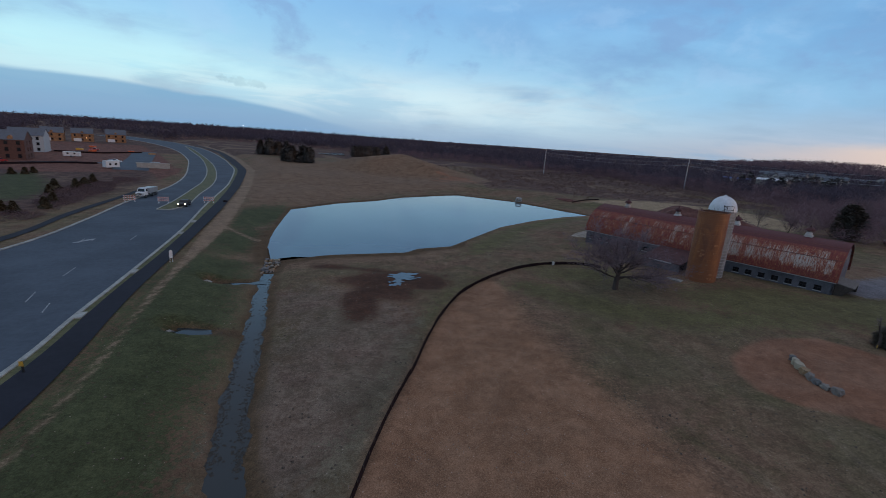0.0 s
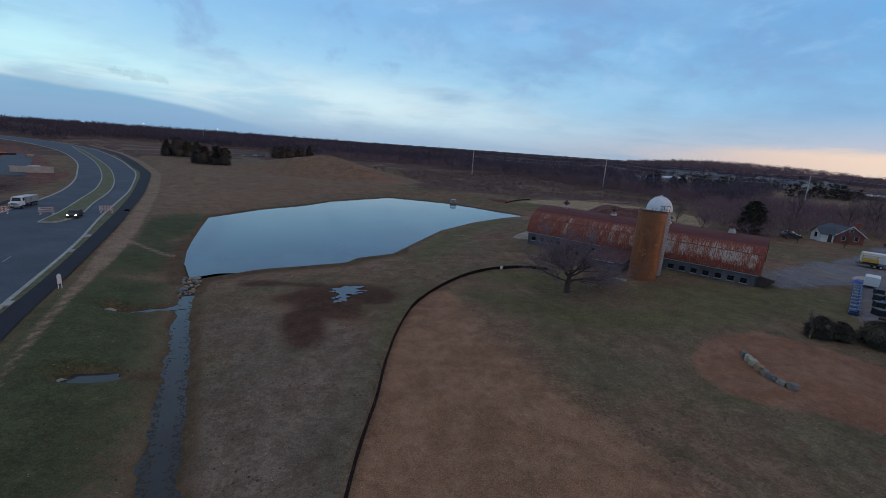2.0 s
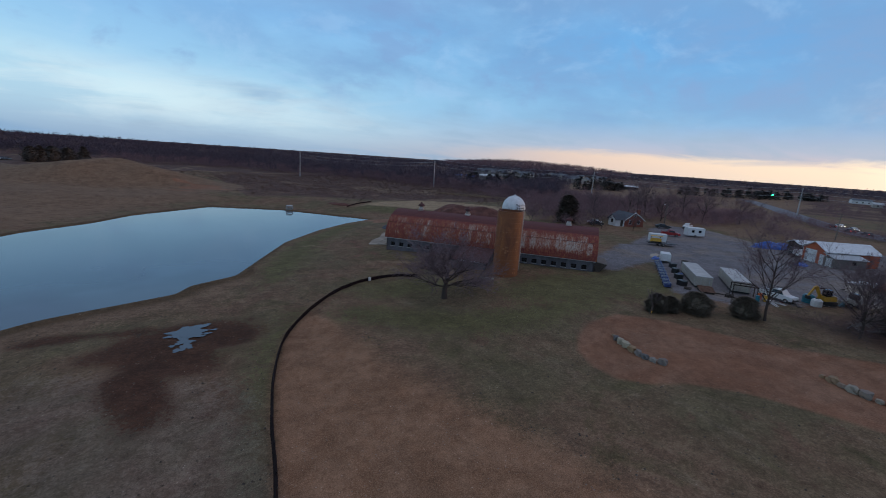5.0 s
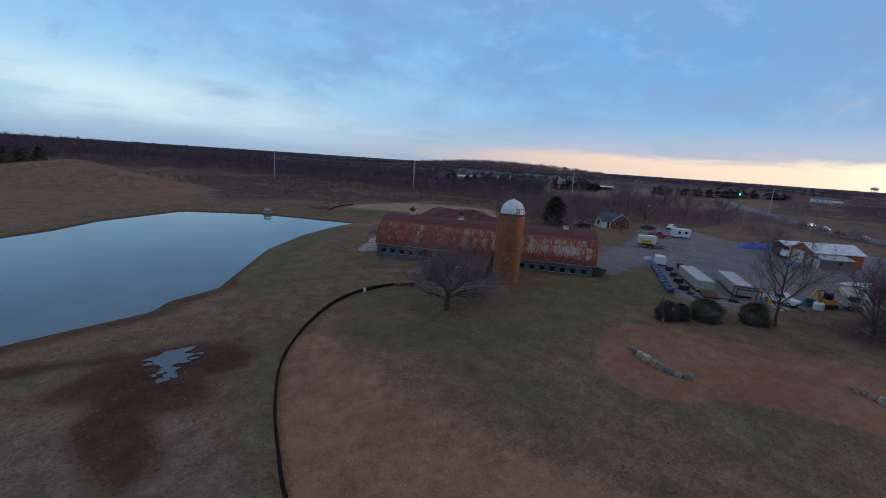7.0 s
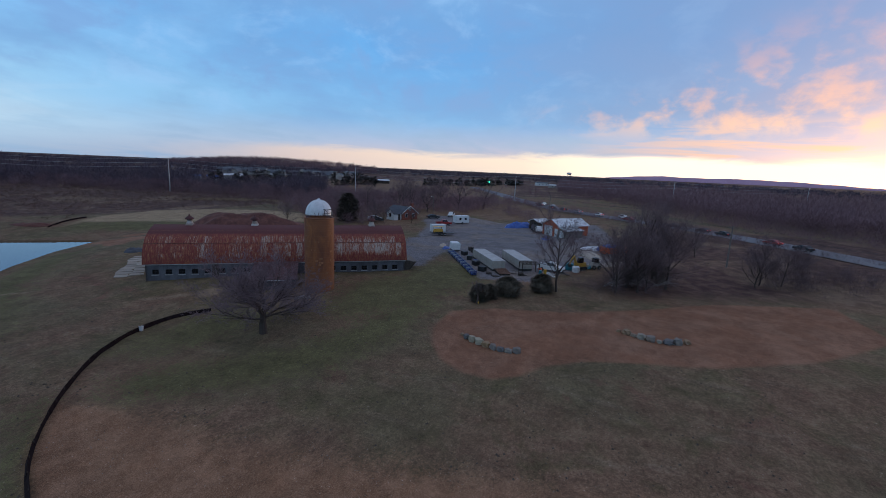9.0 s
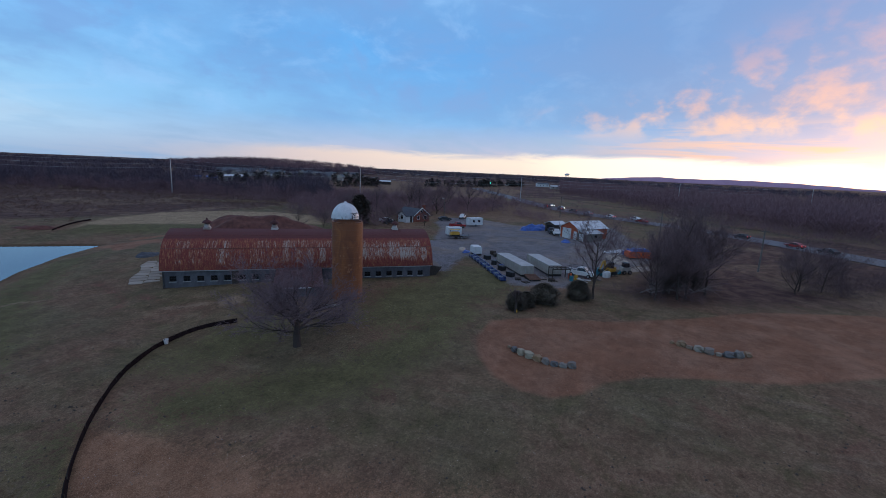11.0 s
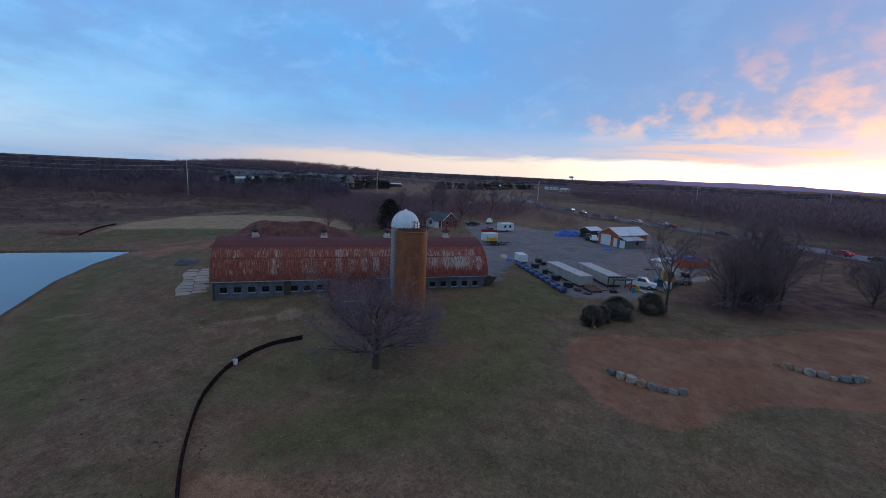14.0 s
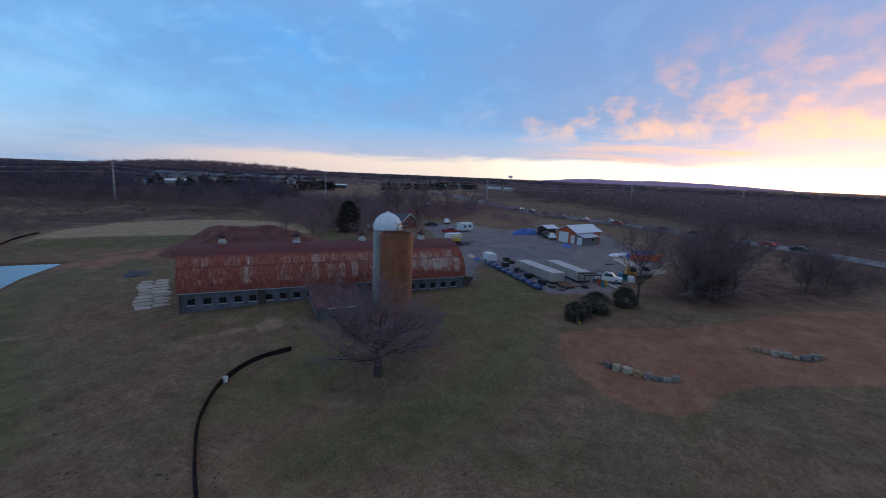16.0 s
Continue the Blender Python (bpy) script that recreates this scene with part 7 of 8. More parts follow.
dig = thing("excavator", on_ground(77.8, 33.4), 150, "small yellow excavator with folded arm", "excavator")
for y in (-0.75, 0.75):
    part("track", Shape().prism([(-1.3, 0.1), (-1.1, 0), (1.1, 0), (1.3, 0.1), (1.3, 0.5), (1.1, 0.62), (-1.1, 0.62), (-1.3, 0.5)], y - 0.2, y + 0.2, "y"), "tire", dig)
part("house", Shape().box(-0.3, 0, 0.65, 1.9, 1.5, 0.8, taper=0.92), "yellow", dig)
cab = part("cab", Shape().box(0.1, 0.3, 1.4, 1.0, 0.8, 1.0, taper=0.9), "dark_glass", dig)
part("boom", Shape().prism([(0.6, 1.0), (1.0, 1.0), (2.0, 2.7), (1.75, 2.9), (1.5, 2.7)], -0.12, 0.12, "y"), "yellow", dig)
part("stick", Shape().prism([(1.8, 2.8), (2.1, 2.75), (2.9, 1.3), (2.7, 1.25)], -0.1, 0.1, "y"), "yellow", dig)
part("bucket", Shape().prism([(2.6, 1.3), (3.0, 1.3), (2.95, 0.8), (2.5, 0.85)], -0.3, 0.3, "y"), "black_metal", dig)
for x, y, m_, lab in ((70.8, 39.3, "orange", "orange fuel drum beside a trailer"), (70.2, 38.2, "yellow", "yellow drum beside a trailer"), (79.3, 32.0, "cream", "pale drum beside the excavator"), (68.9, 38.8, "teal", "teal drum among yard clutter")):
    dr = thing("steel_drum", on_ground(x, y), 0, lab, "drum", "yard drums")
    part("barrel", Shape().turned([(0.01, 0), (0.3, 0), (0.3, 0.9), (0.01, 0.9)], n=14), m_, dr)
    for z in (0.3, 0.6):
        part("band", Shape().turned([(0.3, z), (0.325, z + 0.025), (0.3, z + 0.05)], n=14), m_, dr)
def pallet_stack(at, turn, layers, mat="dark_wood", label="stack of dark timber pallets beside the trailers"):
    p_ = thing("pallet_stack", at, turn, label, "pallets", "yard pallets")
    for i in range(layers):
        z = i * 0.16
        for y in (-0.45, 0, 0.45):
            part("bearer", Shape().box(0, y, z, 1.2, 0.1, 0.1), mat, p_)
        for k_ in range(5):
            part("board", Shape().box(-0.5 + k_ * 0.25, 0, z + 0.1, 0.16, 1.0, 0.03), mat, p_)


for x, y, t_, n_ in ((74.4, 50.0, 38, 4), (76.0, 51.4, 30, 6), (77.5, 52.0, 44, 3), (72.6, 48.4, 36, 5), (64.5, 47.0, 20, 2), (63.4, 45.4, 60, 1), (66.8, 41.8, 15, 3), (81.0, 56.4, 35, 4), (83.0, 57.8, 38, 5)):
    pallet_stack(on_ground(x, y), t_, n_)
for i in range(26):
    t_ = rnd.random()
    x, y = rnd.choice(((64.5 + 6 * t_, 45.5 - 6 * t_), (88 + 12 * t_, 36 - 6 * t_), (70 + 9 * t_, 37.5 - 4.5 * t_)))
    x, y = x + rnd.gauss(0, 1.0), y + rnd.gauss(0, 1.0)
    m_ = rnd.choice(("old_wood", "wood", "dull_metal", "white", "dark_wood", "old_rust"))
    word = {"old_wood": "grey weathered", "wood": "raw brown", "dull_metal": "dull metal", "white": "white plastic", "dark_wood": "dark stained", "old_rust": "rusty metal"}[m_]
    long = rnd.uniform(0.8, 2.6)
    single("scrap_board", Shape().box(0, 0, 0, long, rnd.uniform(0.15, 0.7), 0.06).box(long * 0.1, 0.1, 0.06, long * 0.6, 0.12, 0.07), m_, on_ground(x, y, 0.01), rnd.uniform(0, 180), word + " scrap board lying on the gravel", "board", "scrap boards")
heap("sheeting_pile", on_ground(101.5, 33.6, -0.05), 4.2, 1.8, 0.5, "white_metal", "crumpled pale plastic sheeting spread on gravel", "sheeting", 19, -40)
heap("sheeting_pile", on_ground(86.0, 27.8, -0.05), 4.6, 1.5, 0.45, "slab", "spread of pale stone and sheeting under the trees", "sheeting", 21, -30)
heap("tarp_pile", on_ground(100.2, 30.6, -0.1), 2.4, 1.4, 1.5, "tarp", "blue tarpaulin heaped beside the orange dumpster", "tarpaulin", 22, -60)
heap("sand_heap", on_ground(86.3, 66.4, -0.05), 2.6, 0.9, 0.4, "slab", "low spread of pale sand beside the drive", "sand", 23, 20)
cream = thing("skid_loader", on_ground(80.2, 30.8), 130, "small cream and teal loader beside the excavator", "loader")
part("body", Shape().box(0, 0, 0.4, 2.0, 1.3, 0.9, taper=0.85), "cream", cream)
part("cab", Shape().box(-0.1, 0, 1.3, 1.0, 1.1, 0.8, taper=0.9), "dark_glass", cream)
part("bucket", Shape().prism([(1.2, 0.1), (1.8, 0.05), (1.3, 0.7)], -0.7, 0.7, "y"), "teal", cream)
for x in (-0.6, 0.6):
    for y in (-0.75, 0.75):
        wheel(cream, x, y, 0.38, 0.25)
ladder = thing("folded_ladder", on_ground(69.6, 37.0), 60, "white folded ladder lying among clutter", "ladder")
for y in (-0.2, 0.2):
    part("rail", Shape().box(0, y, 0.1, 2.6, 0.06, 0.1, tilt=0.2), "white", ladder)
for i in range(7):
    part("rung", Shape().box(-1.1 + i * 0.36, 0, 0.12 + (-1.1 + i * 0.36) * 0.2, 0.05, 0.4, 0.05), "white", ladder)

# ---- shed, house and far buildings ----
def gable_house(name, at, turn, long, wide, eave, rise, wall, roof, label, category="house", over=0.35, group=""):
    """A plain house: ridge along its own x, gables at both ends."""
    h = thing(name, at, turn, label, category, group)
    part("wall", Shape().box(0, 0, -0.3, long, wide, eave + 0.3), wall, h)
    for x in (-long / 2 + 0.1, long / 2 - 0.1):
        part("gable", Shape().prism([(-wide / 2, eave), (wide / 2, eave), (0, eave + rise)], x - 0.1, x + 0.1, "x"), wall, h)
    k = over * rise / (wide / 2)
    for side in (-1, 1):
        s = Shape()
        s.add([(x, side * y, z) for x in (-long / 2 - over, long / 2 + over) for y, z in ((wide / 2 + over, eave - k), (0, eave + rise), (0, eave + rise + 0.14), (wide / 2 + over, eave - k + 0.14))],
              [(0, 1, 5, 4), (1, 2, 6, 5), (2, 3, 7, 6), (3, 0, 4, 7), (0, 3, 2, 1), (4, 5, 6, 7)])
        part("roof", s, roof, h)
    return h


def opening(house, name, x, y, z, sx, sz, mat, face, label="", trim="white"):
    """A door or window set 3 cm proud on a wall, with its frame; face: 'x' or 'y', the wall's normal."""
    t = 0.06
    if face == "y":
        o = part(name, Shape().box(x, y, z, sx, t, sz), mat, house, label)
        part("frame", Shape().box(x, y, z - 0.08, sx + 0.2, t - 0.02, 0.08).box(x, y, z + sz, sx + 0.2, t - 0.02, 0.1).box(x - sx / 2 - 0.05, y, z, 0.1, t - 0.02, sz).box(x + sx / 2 + 0.05, y, z, 0.1, t - 0.02, sz), trim, o)
    else:
        o = part(name, Shape().box(x, y, z, t, sx, sz), mat, house, label)
        part("frame", Shape().box(x, y, z - 0.08, t - 0.02, sx + 0.2, 0.08).box(x, y, z + sz, t - 0.02, sx + 0.2, 0.1).box(x, y - sx / 2 - 0.05, z, t - 0.02, 0.1, sz).box(x, y + sx / 2 + 0.05, z, t - 0.02, 0.1, sz), trim, o)
    return o


SHED_TURN = math.degrees(math.atan2(37.6 - 44.8, 121.5 - 111.5))
shed = gable_house("machine_shed", on_ground(118.9, 43.4), SHED_TURN, 11.0, 6.6, 3.0, 1.6, "orange_wall", "white_metal", "orange-red machine shed with a white metal roof", "shed")
opening(shed, "garage_door", -5.52, 0.9, 0.0, 3.0, 2.7, "white", "x", "wide white overhead door")
opening(shed, "door", -5.52, -2.2, 0.0, 0.95, 2.1, "white", "x", "white side door")
for y in (-3.3, 3.3):
    part("corner_trim", Shape().box(-5.5, y, 0, 0.14, 0.14, 3.1), "white", shed)
annex = thing("shed_annex", on_ground(114.3, 41.2), SHED_TURN, "low dark lean-to against the machine shed", "lean-to")
part("wall", Shape().box(0, 0, -0.2, 6.5, 2.8, 2.3), "old_wood", annex)
part("roof", Shape().prism([(-1.75, 1.95), (1.45, 2.75), (1.45, 2.85), (-1.75, 2.05)], -3.5, 3.5, "x"), "steel", annex)
part("door", Shape().box(-3.28, -0.1, 0, 0.06, 1.5, 1.9), "white", annex, "white plank door")
part("window", Shape().box(0.8, -1.42, 0.9, 0.9, 0.05, 0.7), "dark_glass", annex)
small = gable_house("tool_shed", on_ground(126.6, 52.6), SHED_TURN, 4.5, 4.0, 2.4, 0.7, "dark_wood", "white_metal", "small dark shed with a pale metal roof", "shed")
# no hole here: a black sheet on the wall gives the doorway's shade
part("doorway", Shape().box(-2.27, 0, 0, 0.06, 2.4, 2.0), "dark", small)

house = gable_house("brick_house", on_ground(123.5, 100.2), 68, 10.5, 7.6, 2.6, 2.2, "brick", "slate", "red brick house with slate roof and white trim", "house")
house.scale = (0.87, 0.87, 0.87)
for side in (-1, 1):
    s = Shape().add([(-5.72, side * 4.15, 2.45), (-5.72, 0, 5.45), (-5.72, 0, 5.15), (-5.72, side * 4.15, 2.2), (-5.6, side * 4.15, 2.45), (-5.6, 0, 5.45), (-5.6, 0, 5.15), (-5.6, side * 4.15, 2.2)], [(0, 1, 2, 3), (7, 6, 5, 4), (0, 4, 5, 1), (3, 2, 6, 7)])
    part("barge_board", s, "white", house, "white barge board")
part("chimney", Shape().box(-4.2, -1.9, 2.5, 0.8, 0.9, 3.6).box(-4.2, -1.9, 6.1, 0.95, 1.05, 0.15), "brick", house)
for y in (-1.8, 1.6):
    opening(house, "window", -5.27, y, 1.0, 1.0, 1.3, "dark_glass", "x")
opening(house, "window", -5.27, 0, 3.5, 0.8, 0.9, "dark_glass", "x")
for x in (-3, 0.5, 3.4):
    opening(house, "window", x, 3.82, 1.0, 1.2, 1.3, "dark_glass", "y")
porch = gable_house("house_wing", on_ground(118.2, 99.8), -20, 3.6, 4.0, 2.2, 1.4, "white", "slate", "white gabled wing of the brick house", "house wing")
opening(porch, "window", -1.82, 0, 1.0, 1.1, 1.2, "dark_glass", "x")
opening(porch, "door", 0.4, -2.02, 0, 0.95, 2.05, "dark_wood", "y")
lamp = thing("utility_pole", on_ground(136, 94.2), 0, "wooden utility pole with a lamp beside the drive", "pole")
part("pole", Shape().tube((0, 0, 0), (0, 0, 8), 0.14, 0.1, 8), "old_wood", lamp)
part("lamp_arm", Shape().tube((0, 0, 7.2), (-1.1, 0.2, 7.5), 0.04, n=5), "steel", lamp)
part("lamp_head", Shape().box(-1.3, 0.2, 7.4, 0.5, 0.25, 0.16), "white", lamp)

# pylons with their wires
POLES = [(74.4, 321, 18.5), (137.6, 247.6, 19.3), (199, 176, 18.3), (264, 100.5, 17.2), (345, 8, 17.5), (430, -90, 17.5)]
for i, (x, y, z) in enumerate(POLES):
    g = float(height(x, y))
    p_ = thing("power_pole", (x, y, g), -49, "tall grey steel power pole in the marsh", "pole", "power line")
    part("mast", Shape().tube((0, 0, -0.2), (0, 0, z - g), 0.3, 0.15, 8), "steel", p_)
    for k, h in enumerate((0.4, 2.4, 4.4)):
        part("cross_arm", Shape().tube((0, 0, z - g - h), (0, 1.3 if k % 2 else -1.3, z - g - h + 0.2), 0.07, 0.05, 6), "steel", p_)
wires = Shape()
for a, b in zip(POLES, POLES[1:]):
    for k, h in enumerate((0.2, 2.2, 4.2)):
        o = 1.0 if k % 2 else -1.0
        prev = None
        for i in range(13):
            t = i / 12
            q = (a[0] + (b[0] - a[0]) * t + o * 0.75, a[1] + (b[1] - a[1]) * t + o * 0.66, a[2] + (b[2] - a[2]) * t - h - 4 * 1.6 * t * (1 - t))
            if prev:
                wires.tube(prev, q, 0.035, n=3, caps=False)
            prev = q
single("power_wires", wires, "steel", label="slack power wires strung between steel poles", category="wires")
wood_poles = [(96.5, 6.8), (131, 24), (176, 60), (72, -26)]
for x, y in wood_poles:
    p_ = thing("utility_pole", on_ground(x, y), 35, "wooden utility pole beside the highway", "pole", "highway poles")
    part("pole", Shape().tube((0, 0, -0.2), (0, 0, 8.6), 0.16, 0.11, 8), "old_wood", p_)
    part("cross_arm", Shape().box(0, 0, 8.1, 0.1, 2.0, 0.12), "old_wood", p_)
wires = Shape()
for a, b in ((3, 0), (0, 1), (1, 2)):
    pa, pb = on_ground(*wood_poles[a], 8.2), on_ground(*wood_poles[b], 8.2)
    for o in (-0.8, 0.8):
        prev = None
        for i in range(11):
            t = i / 10
            q = (pa[0] + (pb[0] - pa[0]) * t - o * 0.5, pa[1] + (pb[1] - pa[1]) * t + o * 0.8, pa[2] + (pb[2] - pa[2]) * t - 3.2 * t * (1 - t))
            if prev:
                wires.tube(prev, q, 0.022, n=3, caps=False)
            prev = q
single("roadside_wires", wires, "black_metal", label="wires between the wooden roadside poles", category="wires")

# far farmstead and suburb
for x, y, l, w_, e, r_, wall, roof, turn, lab in ((262, 351, 16, 9, 4, 1.2, "cream", "white_metal", -45, "far cream warehouse with pale roof"), (276, 362, 14, 9, 4, 1.0, "cream", "steel", -45, "far cream warehouse with pale roof"),
                                                  (252, 366, 9, 6, 2.5, 1.0, "steel", "tarp", -40, "far pavilion with a blue roof"), (242, 374, 8, 6, 2.5, 1.0, "steel", "tarp", -40, "far pavilion with a blue roof"), (245, 356, 6, 5, 2.5, 0.8, "white", "tarp", -40, "far small building with a blue roof"),
                                                  (352, 398, 7, 6, 4.5, 3, "white", "shingle", -60, "far white gabled house"), (376, 274, 15, 8, 3, 1.0, "dark_wood", "white_metal", -55, "far dark barn with a bright metal roof"),
                                                  (520, 215, 16, 9, 4, 1.2, "dark_wood", "shingle", -60, "far dark roadside building"), (560, 190, 18, 9, 3, 1.5, "cream", "shingle", -60, "far pale house among fields"), (600, 160, 16, 9, 3.5, 1.5, "white", "shingle", -60, "far pale house among fields"), (540, 130, 14, 9, 3, 1.5, "cream", "steel", -70, "far pale house among fields")):
    b = gable_house("far_house", on_ground(x, y), turn, l, w_, e, r_, wall, roof, lab, "building", 0.3, "far buildings")
    for k in range(3):
        part("window", Shape().box(-l / 2 + l * (k + 0.8) / 3.4, -w_ / 2 - 0.04, 1.0, 1.2, 0.05, 1.2), "dark_glass", b)
sign = thing("lit_sign", on_ground(505, 205), -60, "far green illuminated roadside sign", "sign")
part("post", Shape().box(0, 0, 0, 0.4, 0.4, 3), "steel", sign)
part("face", Shape().box(0, 0, 3, 5.0, 0.4, 1.6), "green_light", sign)
proto = None
for i in range(40):
    t = rnd.random()
    az = radians(37.5 + 16 * t)
    r_ = rnd.uniform(500, 640)
    x, y = math.sin(az) * r_, 30 + math.cos(az) * r_
    if proto is None:
        proto = gable_house("suburb_house", on_ground(x, y), 20, 9, 7, 4.6, 2.4, "cream", "shingle", "distant pale two-storey suburban house on the hillside", "house", 0.3, "hillside houses")
        for k in range(4):
            part("window", Shape().box(-3.4 + 2.2 * k, -3.53, 2.8, 1.1, 0.06, 1.4), "dark_glass", proto)
    else:
        copy_thing(proto, pose(*on_ground(x, y, 0.5), 0, 0, rnd.choice((-70, -50, -40, -60, 20))))
tank = thing("water_tower", (1830, 330, 0), 0, "far pale water tower on the skyline", "water tower")
tank.scale = (0.75, 0.75, 0.85)
part("tank", Shape().turned([(0.1, 22), (9, 22.5), (13, 26), (13, 29), (8, 32), (0.1, 33)], n=20), "white_metal", tank)
for k in range(6):
    a = k * math.pi / 3
    part("leg", Shape().tube((9 * math.cos(a), 9 * math.sin(a), -2), (8 * math.cos(a), 8 * math.sin(a), 23), 0.5, n=6), "steel", tank)
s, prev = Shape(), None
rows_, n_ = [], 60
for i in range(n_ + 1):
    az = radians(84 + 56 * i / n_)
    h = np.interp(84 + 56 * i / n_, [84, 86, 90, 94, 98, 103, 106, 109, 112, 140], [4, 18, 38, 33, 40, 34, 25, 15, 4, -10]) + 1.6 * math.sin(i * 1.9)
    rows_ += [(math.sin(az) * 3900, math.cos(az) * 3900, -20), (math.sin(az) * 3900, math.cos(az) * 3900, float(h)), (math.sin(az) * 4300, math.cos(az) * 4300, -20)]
single("far_ridge", s.add(rows_, [(3 * i + k, 3 * i + 3 + k, 3 * i + 4 + k, 3 * i + 1 + k) for i in range(n_) for k in (0, 1)]), "ridge", label="long low mountain ridge on the horizon, its violet air haze put in as colour and glow", category="hills", kind="structure")

# ---- building site across the road ----
def town_block(at, turn, long, deep, storeys, wall, label, bays, gables=0, wrap_end=False):
    floor_h = 2.7 if storeys > 2 else 3.0
    tall = storeys * floor_h
    h = gable_house("town_house", at, turn, long, deep, tall, 3.6, wall, "shingle", label, "house", 0.3, "houses under construction")
    for f_ in range(storeys):
        for k in range(bays):
            x = -long / 2 + long * (k + 0.5) / bays
            opening(h, "window", x, -deep / 2 - 0.02, 0.7 + f_ * floor_h, 1.2, 1.5, "dark_glass", "y", trim="osb" if wall == "osb" else ("wrap" if wall == "wrap" else "brown_brick"))
        for y in (-2.2, 2.2):
            opening(h, "window", long / 2 + 0.02, y, 0.7 + f_ * floor_h, 1.1, 1.5, "dark_glass", "x", trim="osb" if wall == "osb" else ("wrap" if wall == "wrap" else "brown_brick"))
    for k in range(gables):
        x = -long / 2 + long * (k + 0.5) / gables
        part("dormer", Shape().prism([(x - 0.8, tall - 0.2), (x + 0.8, tall - 0.2), (x + 0.8, tall + 1.0), (x, tall + 1.8), (x - 0.8, tall + 1.0)], -deep / 2 + 0.2, -deep / 2 + 2.4, "y"), "osb", h)
    return h


town_block(on_ground(-192.7, 184.6), 30.6, 34, 13, 3, "brown_brick", "brown brick town houses with slate roof", 9, 4)
wrapped = town_block(on_ground(-213.4, 232.1), 30.6, 14, 13, 3, "wrap", "town house wrapped in pale sheeting", 3)
part("wrapped_gable", Shape().prism([(-6.6, 0), (6.6, 0), (6.6, 8.05), (0, 11.6), (-6.6, 8.05)], 7.02, 7.06, "x"), "wrap", wrapped)
for x, y, t in ((-288, 333, 35), (-264, 364, 35), (-277, 347, 35)):
    b = town_block(on_ground(x, y), t, 13, 11, 2, "osb", "unfinished timber-framed house with bare sheathing", 3, 1)
    part("garage", Shape().box(-3, -5.6, 0, 4.6, 0.08, 2.3), "white", b, "pale garage door")
part("work_lamp", Shape().box(2.5, -5.7, 2.6, 0.5, 0.2, 0.3), "work_light", b, "lit work lamp")
van = box_trailer("camper_van", on_ground(-178, 215), 20, 6.5, 2.0, 2.5, "white box van parked on the building site", 2)
box_trailer("site_trailer", on_ground(-131.5, 177), 70, 5.2, 2.2, 3.0, "cream site trailer at the building site", 2)
single("retaining_wall", Shape().box(0, 0, -0.2, 12, 0.8, 2.2).box(0, 0, 2.0, 12.4, 1.1, 0.2), "cream", on_ground(-121.5, 187.5), 18, "low pale retaining wall beside the site entrance", "wall")
for x, y, t, p_, lab in ((-205, 264, 30, "red", "orange-red truck on the building site"), (-171, 172, 75, "red", "red car parked at the town houses"), (-146, 199, 20, "white", "pale truck on the building site")):
    car(on_ground(x, y), t, p_, lab, "site vehicles", "pickup_truck")
single("site_street", between([(-190, 274), (-168, 240), (-142, 196), (-128, 172)], [(-180, 282), (-156, 242), (-131, 200), (-116, 176)], 0.33), "road", label="new asphalt side street into the building site", category="road", kind="structure")
single("site_street", between([(-172, 158), (-168, 180.8), (-161, 192), (-149.5, 197), (-140, 198)], [(-167, 158), (-164, 179), (-157.5, 187.5), (-147.5, 192), (-140, 193)], 0.32), "road", label="new asphalt street before the town houses", category="road", kind="structure")
for k_, line_ in enumerate(([(-208.5, 240.2), (-196, 243), (-187.8, 247), (-185, 258), (-180, 268)], [(-166, 163), (-161.5, 174), (-155, 184.5), (-147, 190)])):
    sf = thing("silt_fence", (0, 0, 0), 0, "low black silt fence round the building site", "fence", "site silt fences")
    pts = finer(line_, 4)
    for a, b in zip(pts, pts[1:]):
        za, zb = float(height(*a)), float(height(*b))
        part("fabric", Shape().add([(*a, za - 0.05), (*a, za + 0.8), (*b, zb + 0.8), (*b, zb - 0.05), (a[0] + 0.3, a[1], za - 0.05), (b[0] + 0.3, b[1], zb - 0.05)], [(0, 1, 2, 3), (1, 4, 5, 2)]), "fabric", sf)
for x, y, m_, lab in ((-200, 256, "orange", "orange barrier on the red soil"), (-186, 268, "orange", "orange barrier on the red soil"), (-170, 262, "wood", "pale lumber stack on the building site"), (-212, 262, "yellow", "yellow machine part on the building site"), (-152, 206, "wrap", "pale wrapped stack beside the site street"), (-132, 205, "wrap", "pale wrapped stack beside the site street"), (-128, 199, "white", "white pipe stack beside the site street"), (-226, 290, "orange", "orange barrier on the red soil")):
    st = thing("site_stack", on_ground(x, y), rnd.uniform(0, 90), lab, "stack", "building site stacks")
    for i in range(3):
        part("bundle", Shape().box(0, -0.8 + i * 0.8, 0.12, 3.0, 0.7, 0.9), m_, st)
    part("bearer", Shape().box(0.9, 0, 0, 0.15, 2.4, 0.12), "dark_wood", st)
for x, y in ((-233, 700), (-215, 705), (-305, 690)):
    l_ = thing("street_lamp", on_ground(x, y), 0, "far lit street lamp on the skyline", "lamp", "far street lamps")
    part("pole", Shape().tube((0, 0, 0), (0, 0, 13), 0.3, 0.2, 6), "steel", l_)
    part("lamp_head", Shape().box(0, 0, 13, 0.8, 0.5, 0.3), "street_light", l_)


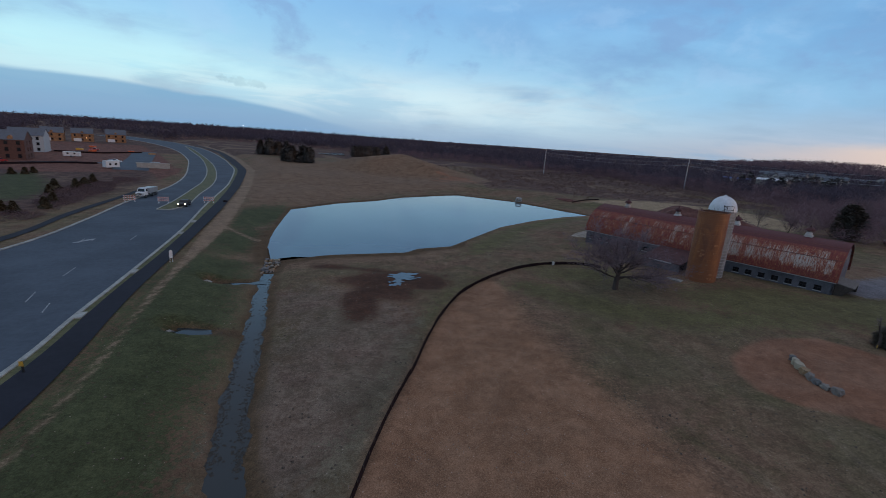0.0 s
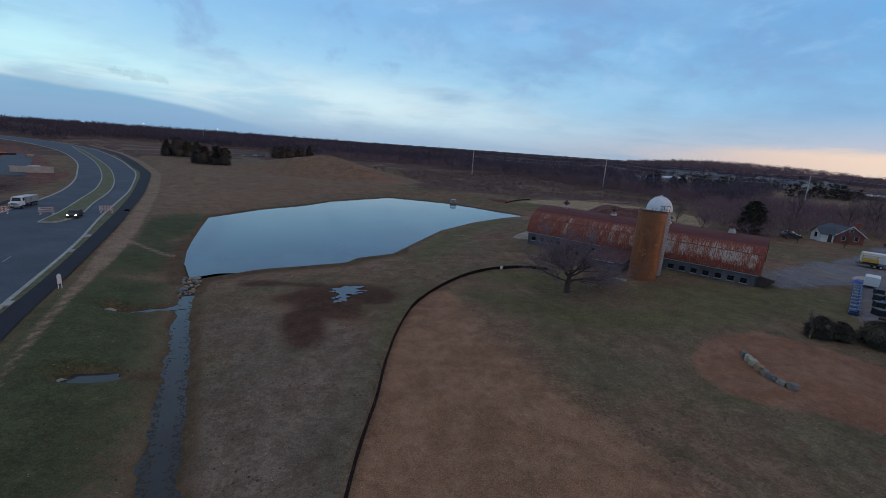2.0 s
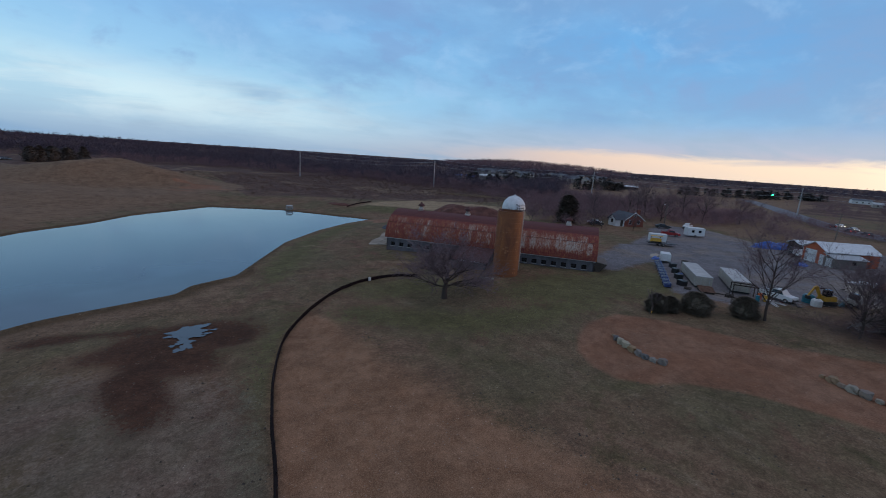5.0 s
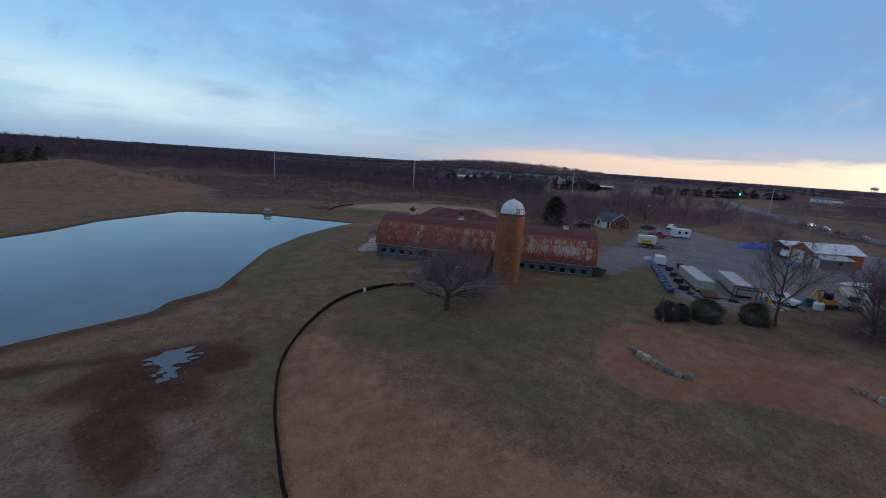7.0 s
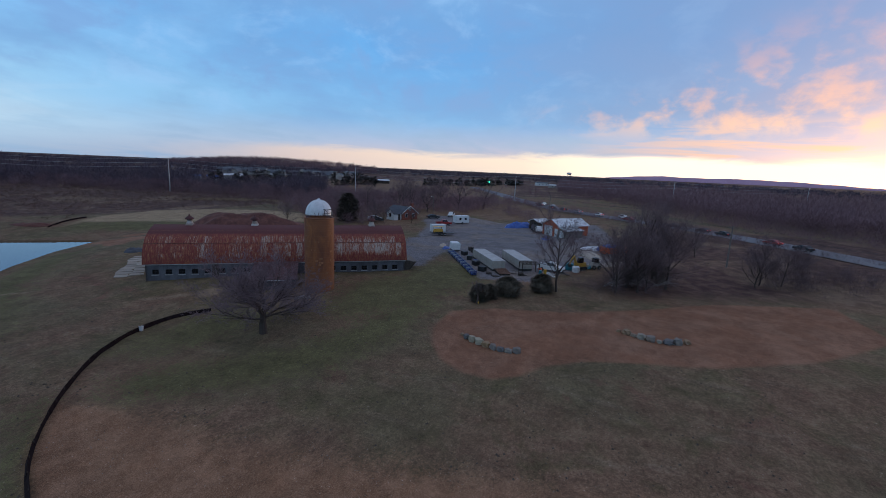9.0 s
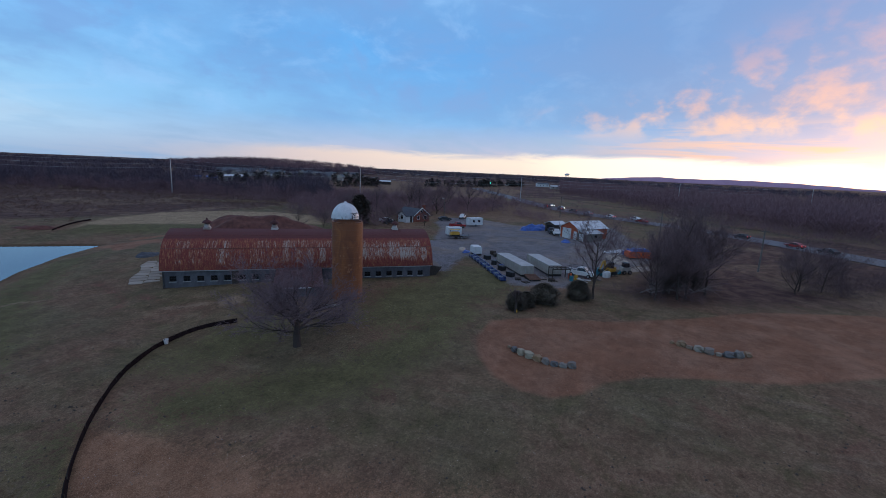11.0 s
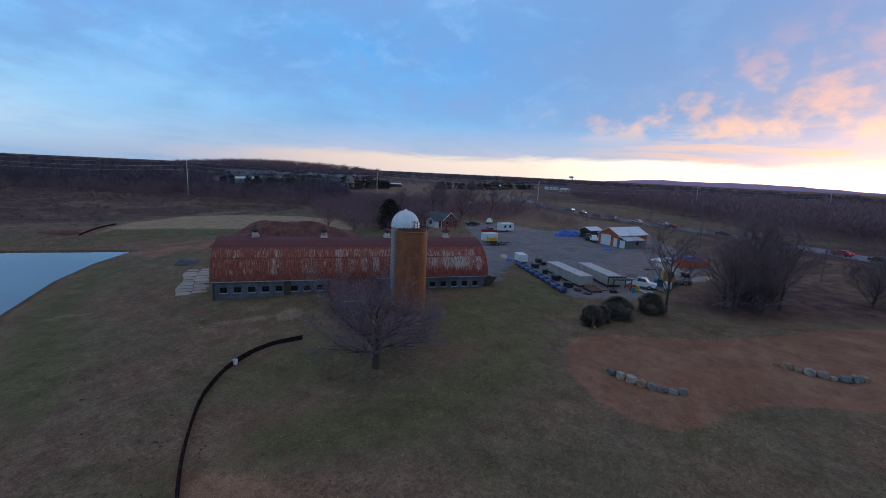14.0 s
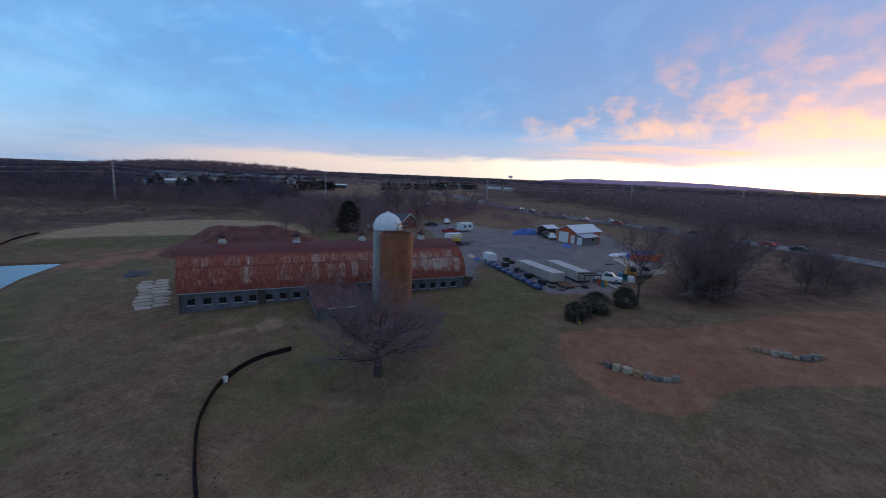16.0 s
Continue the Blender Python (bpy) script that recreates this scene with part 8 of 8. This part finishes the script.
def barricade(at, turn):
    b = thing("road_barricade", at, turn, "red and white striped road barricade", "barricade", "road barricades")
    for y in (-1.0, 1.0):
        part("upright", Shape().box(0, y, 0, 0.08, 0.08, 1.55), "white", b)
        part("foot", Shape().box(0, y, 0, 1.3, 0.1, 0.08), "white", b)
    for z in (0.45, 0.88, 1.3):
        rail = part("rail", Shape().box(0.06, 0, z, 0.04, 2.5, 0.22), "white", b)
        st = Shape()
        for k in range(5):
            y = -1.05 + k * 0.5
            st.add([(0.09, y - 0.1, z), (0.09, y + 0.14, z), (0.09, y + 0.3, z + 0.22), (0.09, y + 0.06, z + 0.22)], [(0, 1, 2, 3), (3, 2, 1, 0)])
        part("stripes", st, "board_red", rail)


for x, y in ((-75.1, 105.8), (-67.7, 107.0), (-59.0, 111.7)):
    barricade((x, y, 0.28), -70)

truck = thing("dump_truck", (-77.1, 115.1, 0.28), -80, "white dump truck with a grey tipper body", "truck")
part("chassis", Shape().box(-0.5, 0, 0.7, 8.6, 0.9, 0.25), "black_metal", truck)
cab = part("cab", shaped_body([(1.6, 0.8), (4.3, 0.8), (4.35, 1.55), (3.2, 1.75), (2.9, 2.75), (1.6, 2.8)], 2.3, 1.8, 0.92), "white", truck)
part("windscreen", Shape().add([(3.2, -0.95, 1.82), (3.2, 0.95, 1.82), (2.93, 0.85, 2.65), (2.93, -0.85, 2.65)], [(0, 1, 2, 3)]), "dark_glass", cab)
for y in (-1.14, 1.14):
    part("side_window", Shape().box(2.2, y * 0.97, 1.85, 0.8, 0.04, 0.7), "dark_glass", cab)
part("grille", Shape().box(4.36, 0, 0.95, 0.06, 1.3, 0.55), "chrome", cab)
part("bumper", Shape().box(4.45, 0, 0.5, 0.2, 2.3, 0.35), "chrome", truck)
for y in (-0.9, 0.9):
    part("headlight", Shape().box(4.4, y, 1.0, 0.08, 0.3, 0.22), "chrome", truck)
bed = part("tipper_body", Shape().prism([(-4.9, 1.1), (1.3, 1.1), (1.4, 2.7), (-4.9, 2.5)], -1.25, 1.25, "y"), "steel", truck, "ribbed grey tipper body")
for i in range(6):
    part("rib", Shape().box(-4.6 + i * 1.1, 0, 1.15, 0.12, 2.62, 1.35), "steel", bed)
for x in (3.2, -1.6, -2.8, -4.0):
    for y in (-1.05, 1.05):
        wheel(truck, x, y, 0.5, 0.35)

truck.scale = (0.85, 0.85, 0.88)

# signs and drains on the near verge
bag = thing("sand_bag", (-56.5, 114.9, 0.31), 30, "small black sandbag lying on the asphalt path", "sandbag")
part("sack", Shape().prism([(-0.5, 0), (0.5, 0), (0.42, 0.28), (0.1, 0.36), (-0.4, 0.25)], -0.28, 0.28, "y"), "fabric", bag)
part("neck", Shape().prism([(0.42, 0.08), (0.62, 0.1), (0.62, 0.2), (0.42, 0.22)], -0.1, 0.1, "y"), "fabric", bag)
board = thing("white_sign", on_ground(-37.9, 60.5, 0.1), 62, "white sign board on two short legs by the path", "sign")
board.scale = (0.5, 0.8, 0.8)
part("board", Shape().box(0, 0, 0.7, 0.9, 0.08, 1.3), "white", board)
part("peak", Shape().prism([(-0.45, 2.0), (0.45, 2.0), (0.0, 2.25)], -0.04, 0.04, "y"), "white", board)
for x in (-0.36, 0.36):
    part("leg", Shape().box(x, 0, -0.1, 0.09, 0.09, 0.85), "white", board)
mark = thing("marker_post", on_ground(-31.2, 30.4, 0.05), 0, "dark post with a small yellow plate at the kerb", "marker")
part("post", Shape().box(0, 0, 0, 0.12, 0.12, 1.0), "black_metal", mark)
part("plate", Shape().box(0, -0.08, 0.6, 0.35, 0.03, 0.4), "yellow", mark)
for x, y, t, lab in ((-31.0, 56.9, 10, "pale concrete culvert end at the ditch"), (-26.8, 41.2, 5, "dark culvert end at the small pool")):
    g = thing("culvert_end", (x, y, -1.25), t, lab, "culvert", "culverts")
    g.scale = (0.6, 0.7, 0.6)
    part("apron", Shape().prism([(-0.9, 0.15), (1.0, -0.05), (1.0, 0.12), (-0.9, 0.85)], -0.55, 0.55, "y"), "concrete", g)
    part("pipe", Shape().turned([(0.42, 0), (0.42, 0.1), (0.34, 0.1), (0.34, 0)], n=18, closed=True), "concrete", g).matrix_basis = pose(-0.9, 0, 0.45, 0, 90, 0)
riser = thing("pond_riser", (30, 164.4, -1.3), 20, "round concrete pond outlet with a steel trash rack", "outlet")
part("shaft", Shape().turned([(1.1, 0), (1.1, 1.0), (0.9, 1.0), (0.9, 0.3)], n=20), "concrete", riser)
bars = Shape()
for k in range(14):
    a = 2 * math.pi * k / 14
    bars.tube((1.2 * math.cos(a), 1.2 * math.sin(a), 0.8), (1.0 * math.cos(a), 1.0 * math.sin(a), 1.9), 0.05, n=5)
part("trash_rack", bars, "steel", riser)
part("rack_top", Shape().turned([(1.05, 1.85), (1.05, 1.95), (0.1, 2.0)], n=20), "steel", riser)
walkway = thing("slab_walk", (0, 0, 0), 0, "cracked pale stone slab walk at the barn end", "walkway")
corner = {}
for i in range(10):
    for j in range(3):
        t, o = i / 9, (j - 1.4) * 2.1
        corner[i, j] = Vector((40.8 - 9.2 * t - o * 0.75 + rnd.uniform(-0.3, 0.3), 107.6 - 10.6 * t + o * 0.66 + rnd.uniform(-0.3, 0.3)))
for i in range(9):
    for j in range(2):
        ring = [corner[i, j], corner[i + 1, j], corner[i + 1, j + 1], corner[i, j + 1]]
        mid = sum(ring, Vector((0, 0))) / 4
        ring = [(p - mid) * rnd.uniform(0.93, 0.985) for p in ring]
        ob = new("slab", Shape().prism([(p.x, p.y) for p in ring], -0.1, 0.05, "z").mesh("slab", "slab"))
        ob.parent = walkway
        ob.matrix_basis = pose(*on_ground(mid.x, mid.y, 0.03), rnd.uniform(-2, 2), rnd.uniform(-2, 2), rnd.uniform(-4, 4))
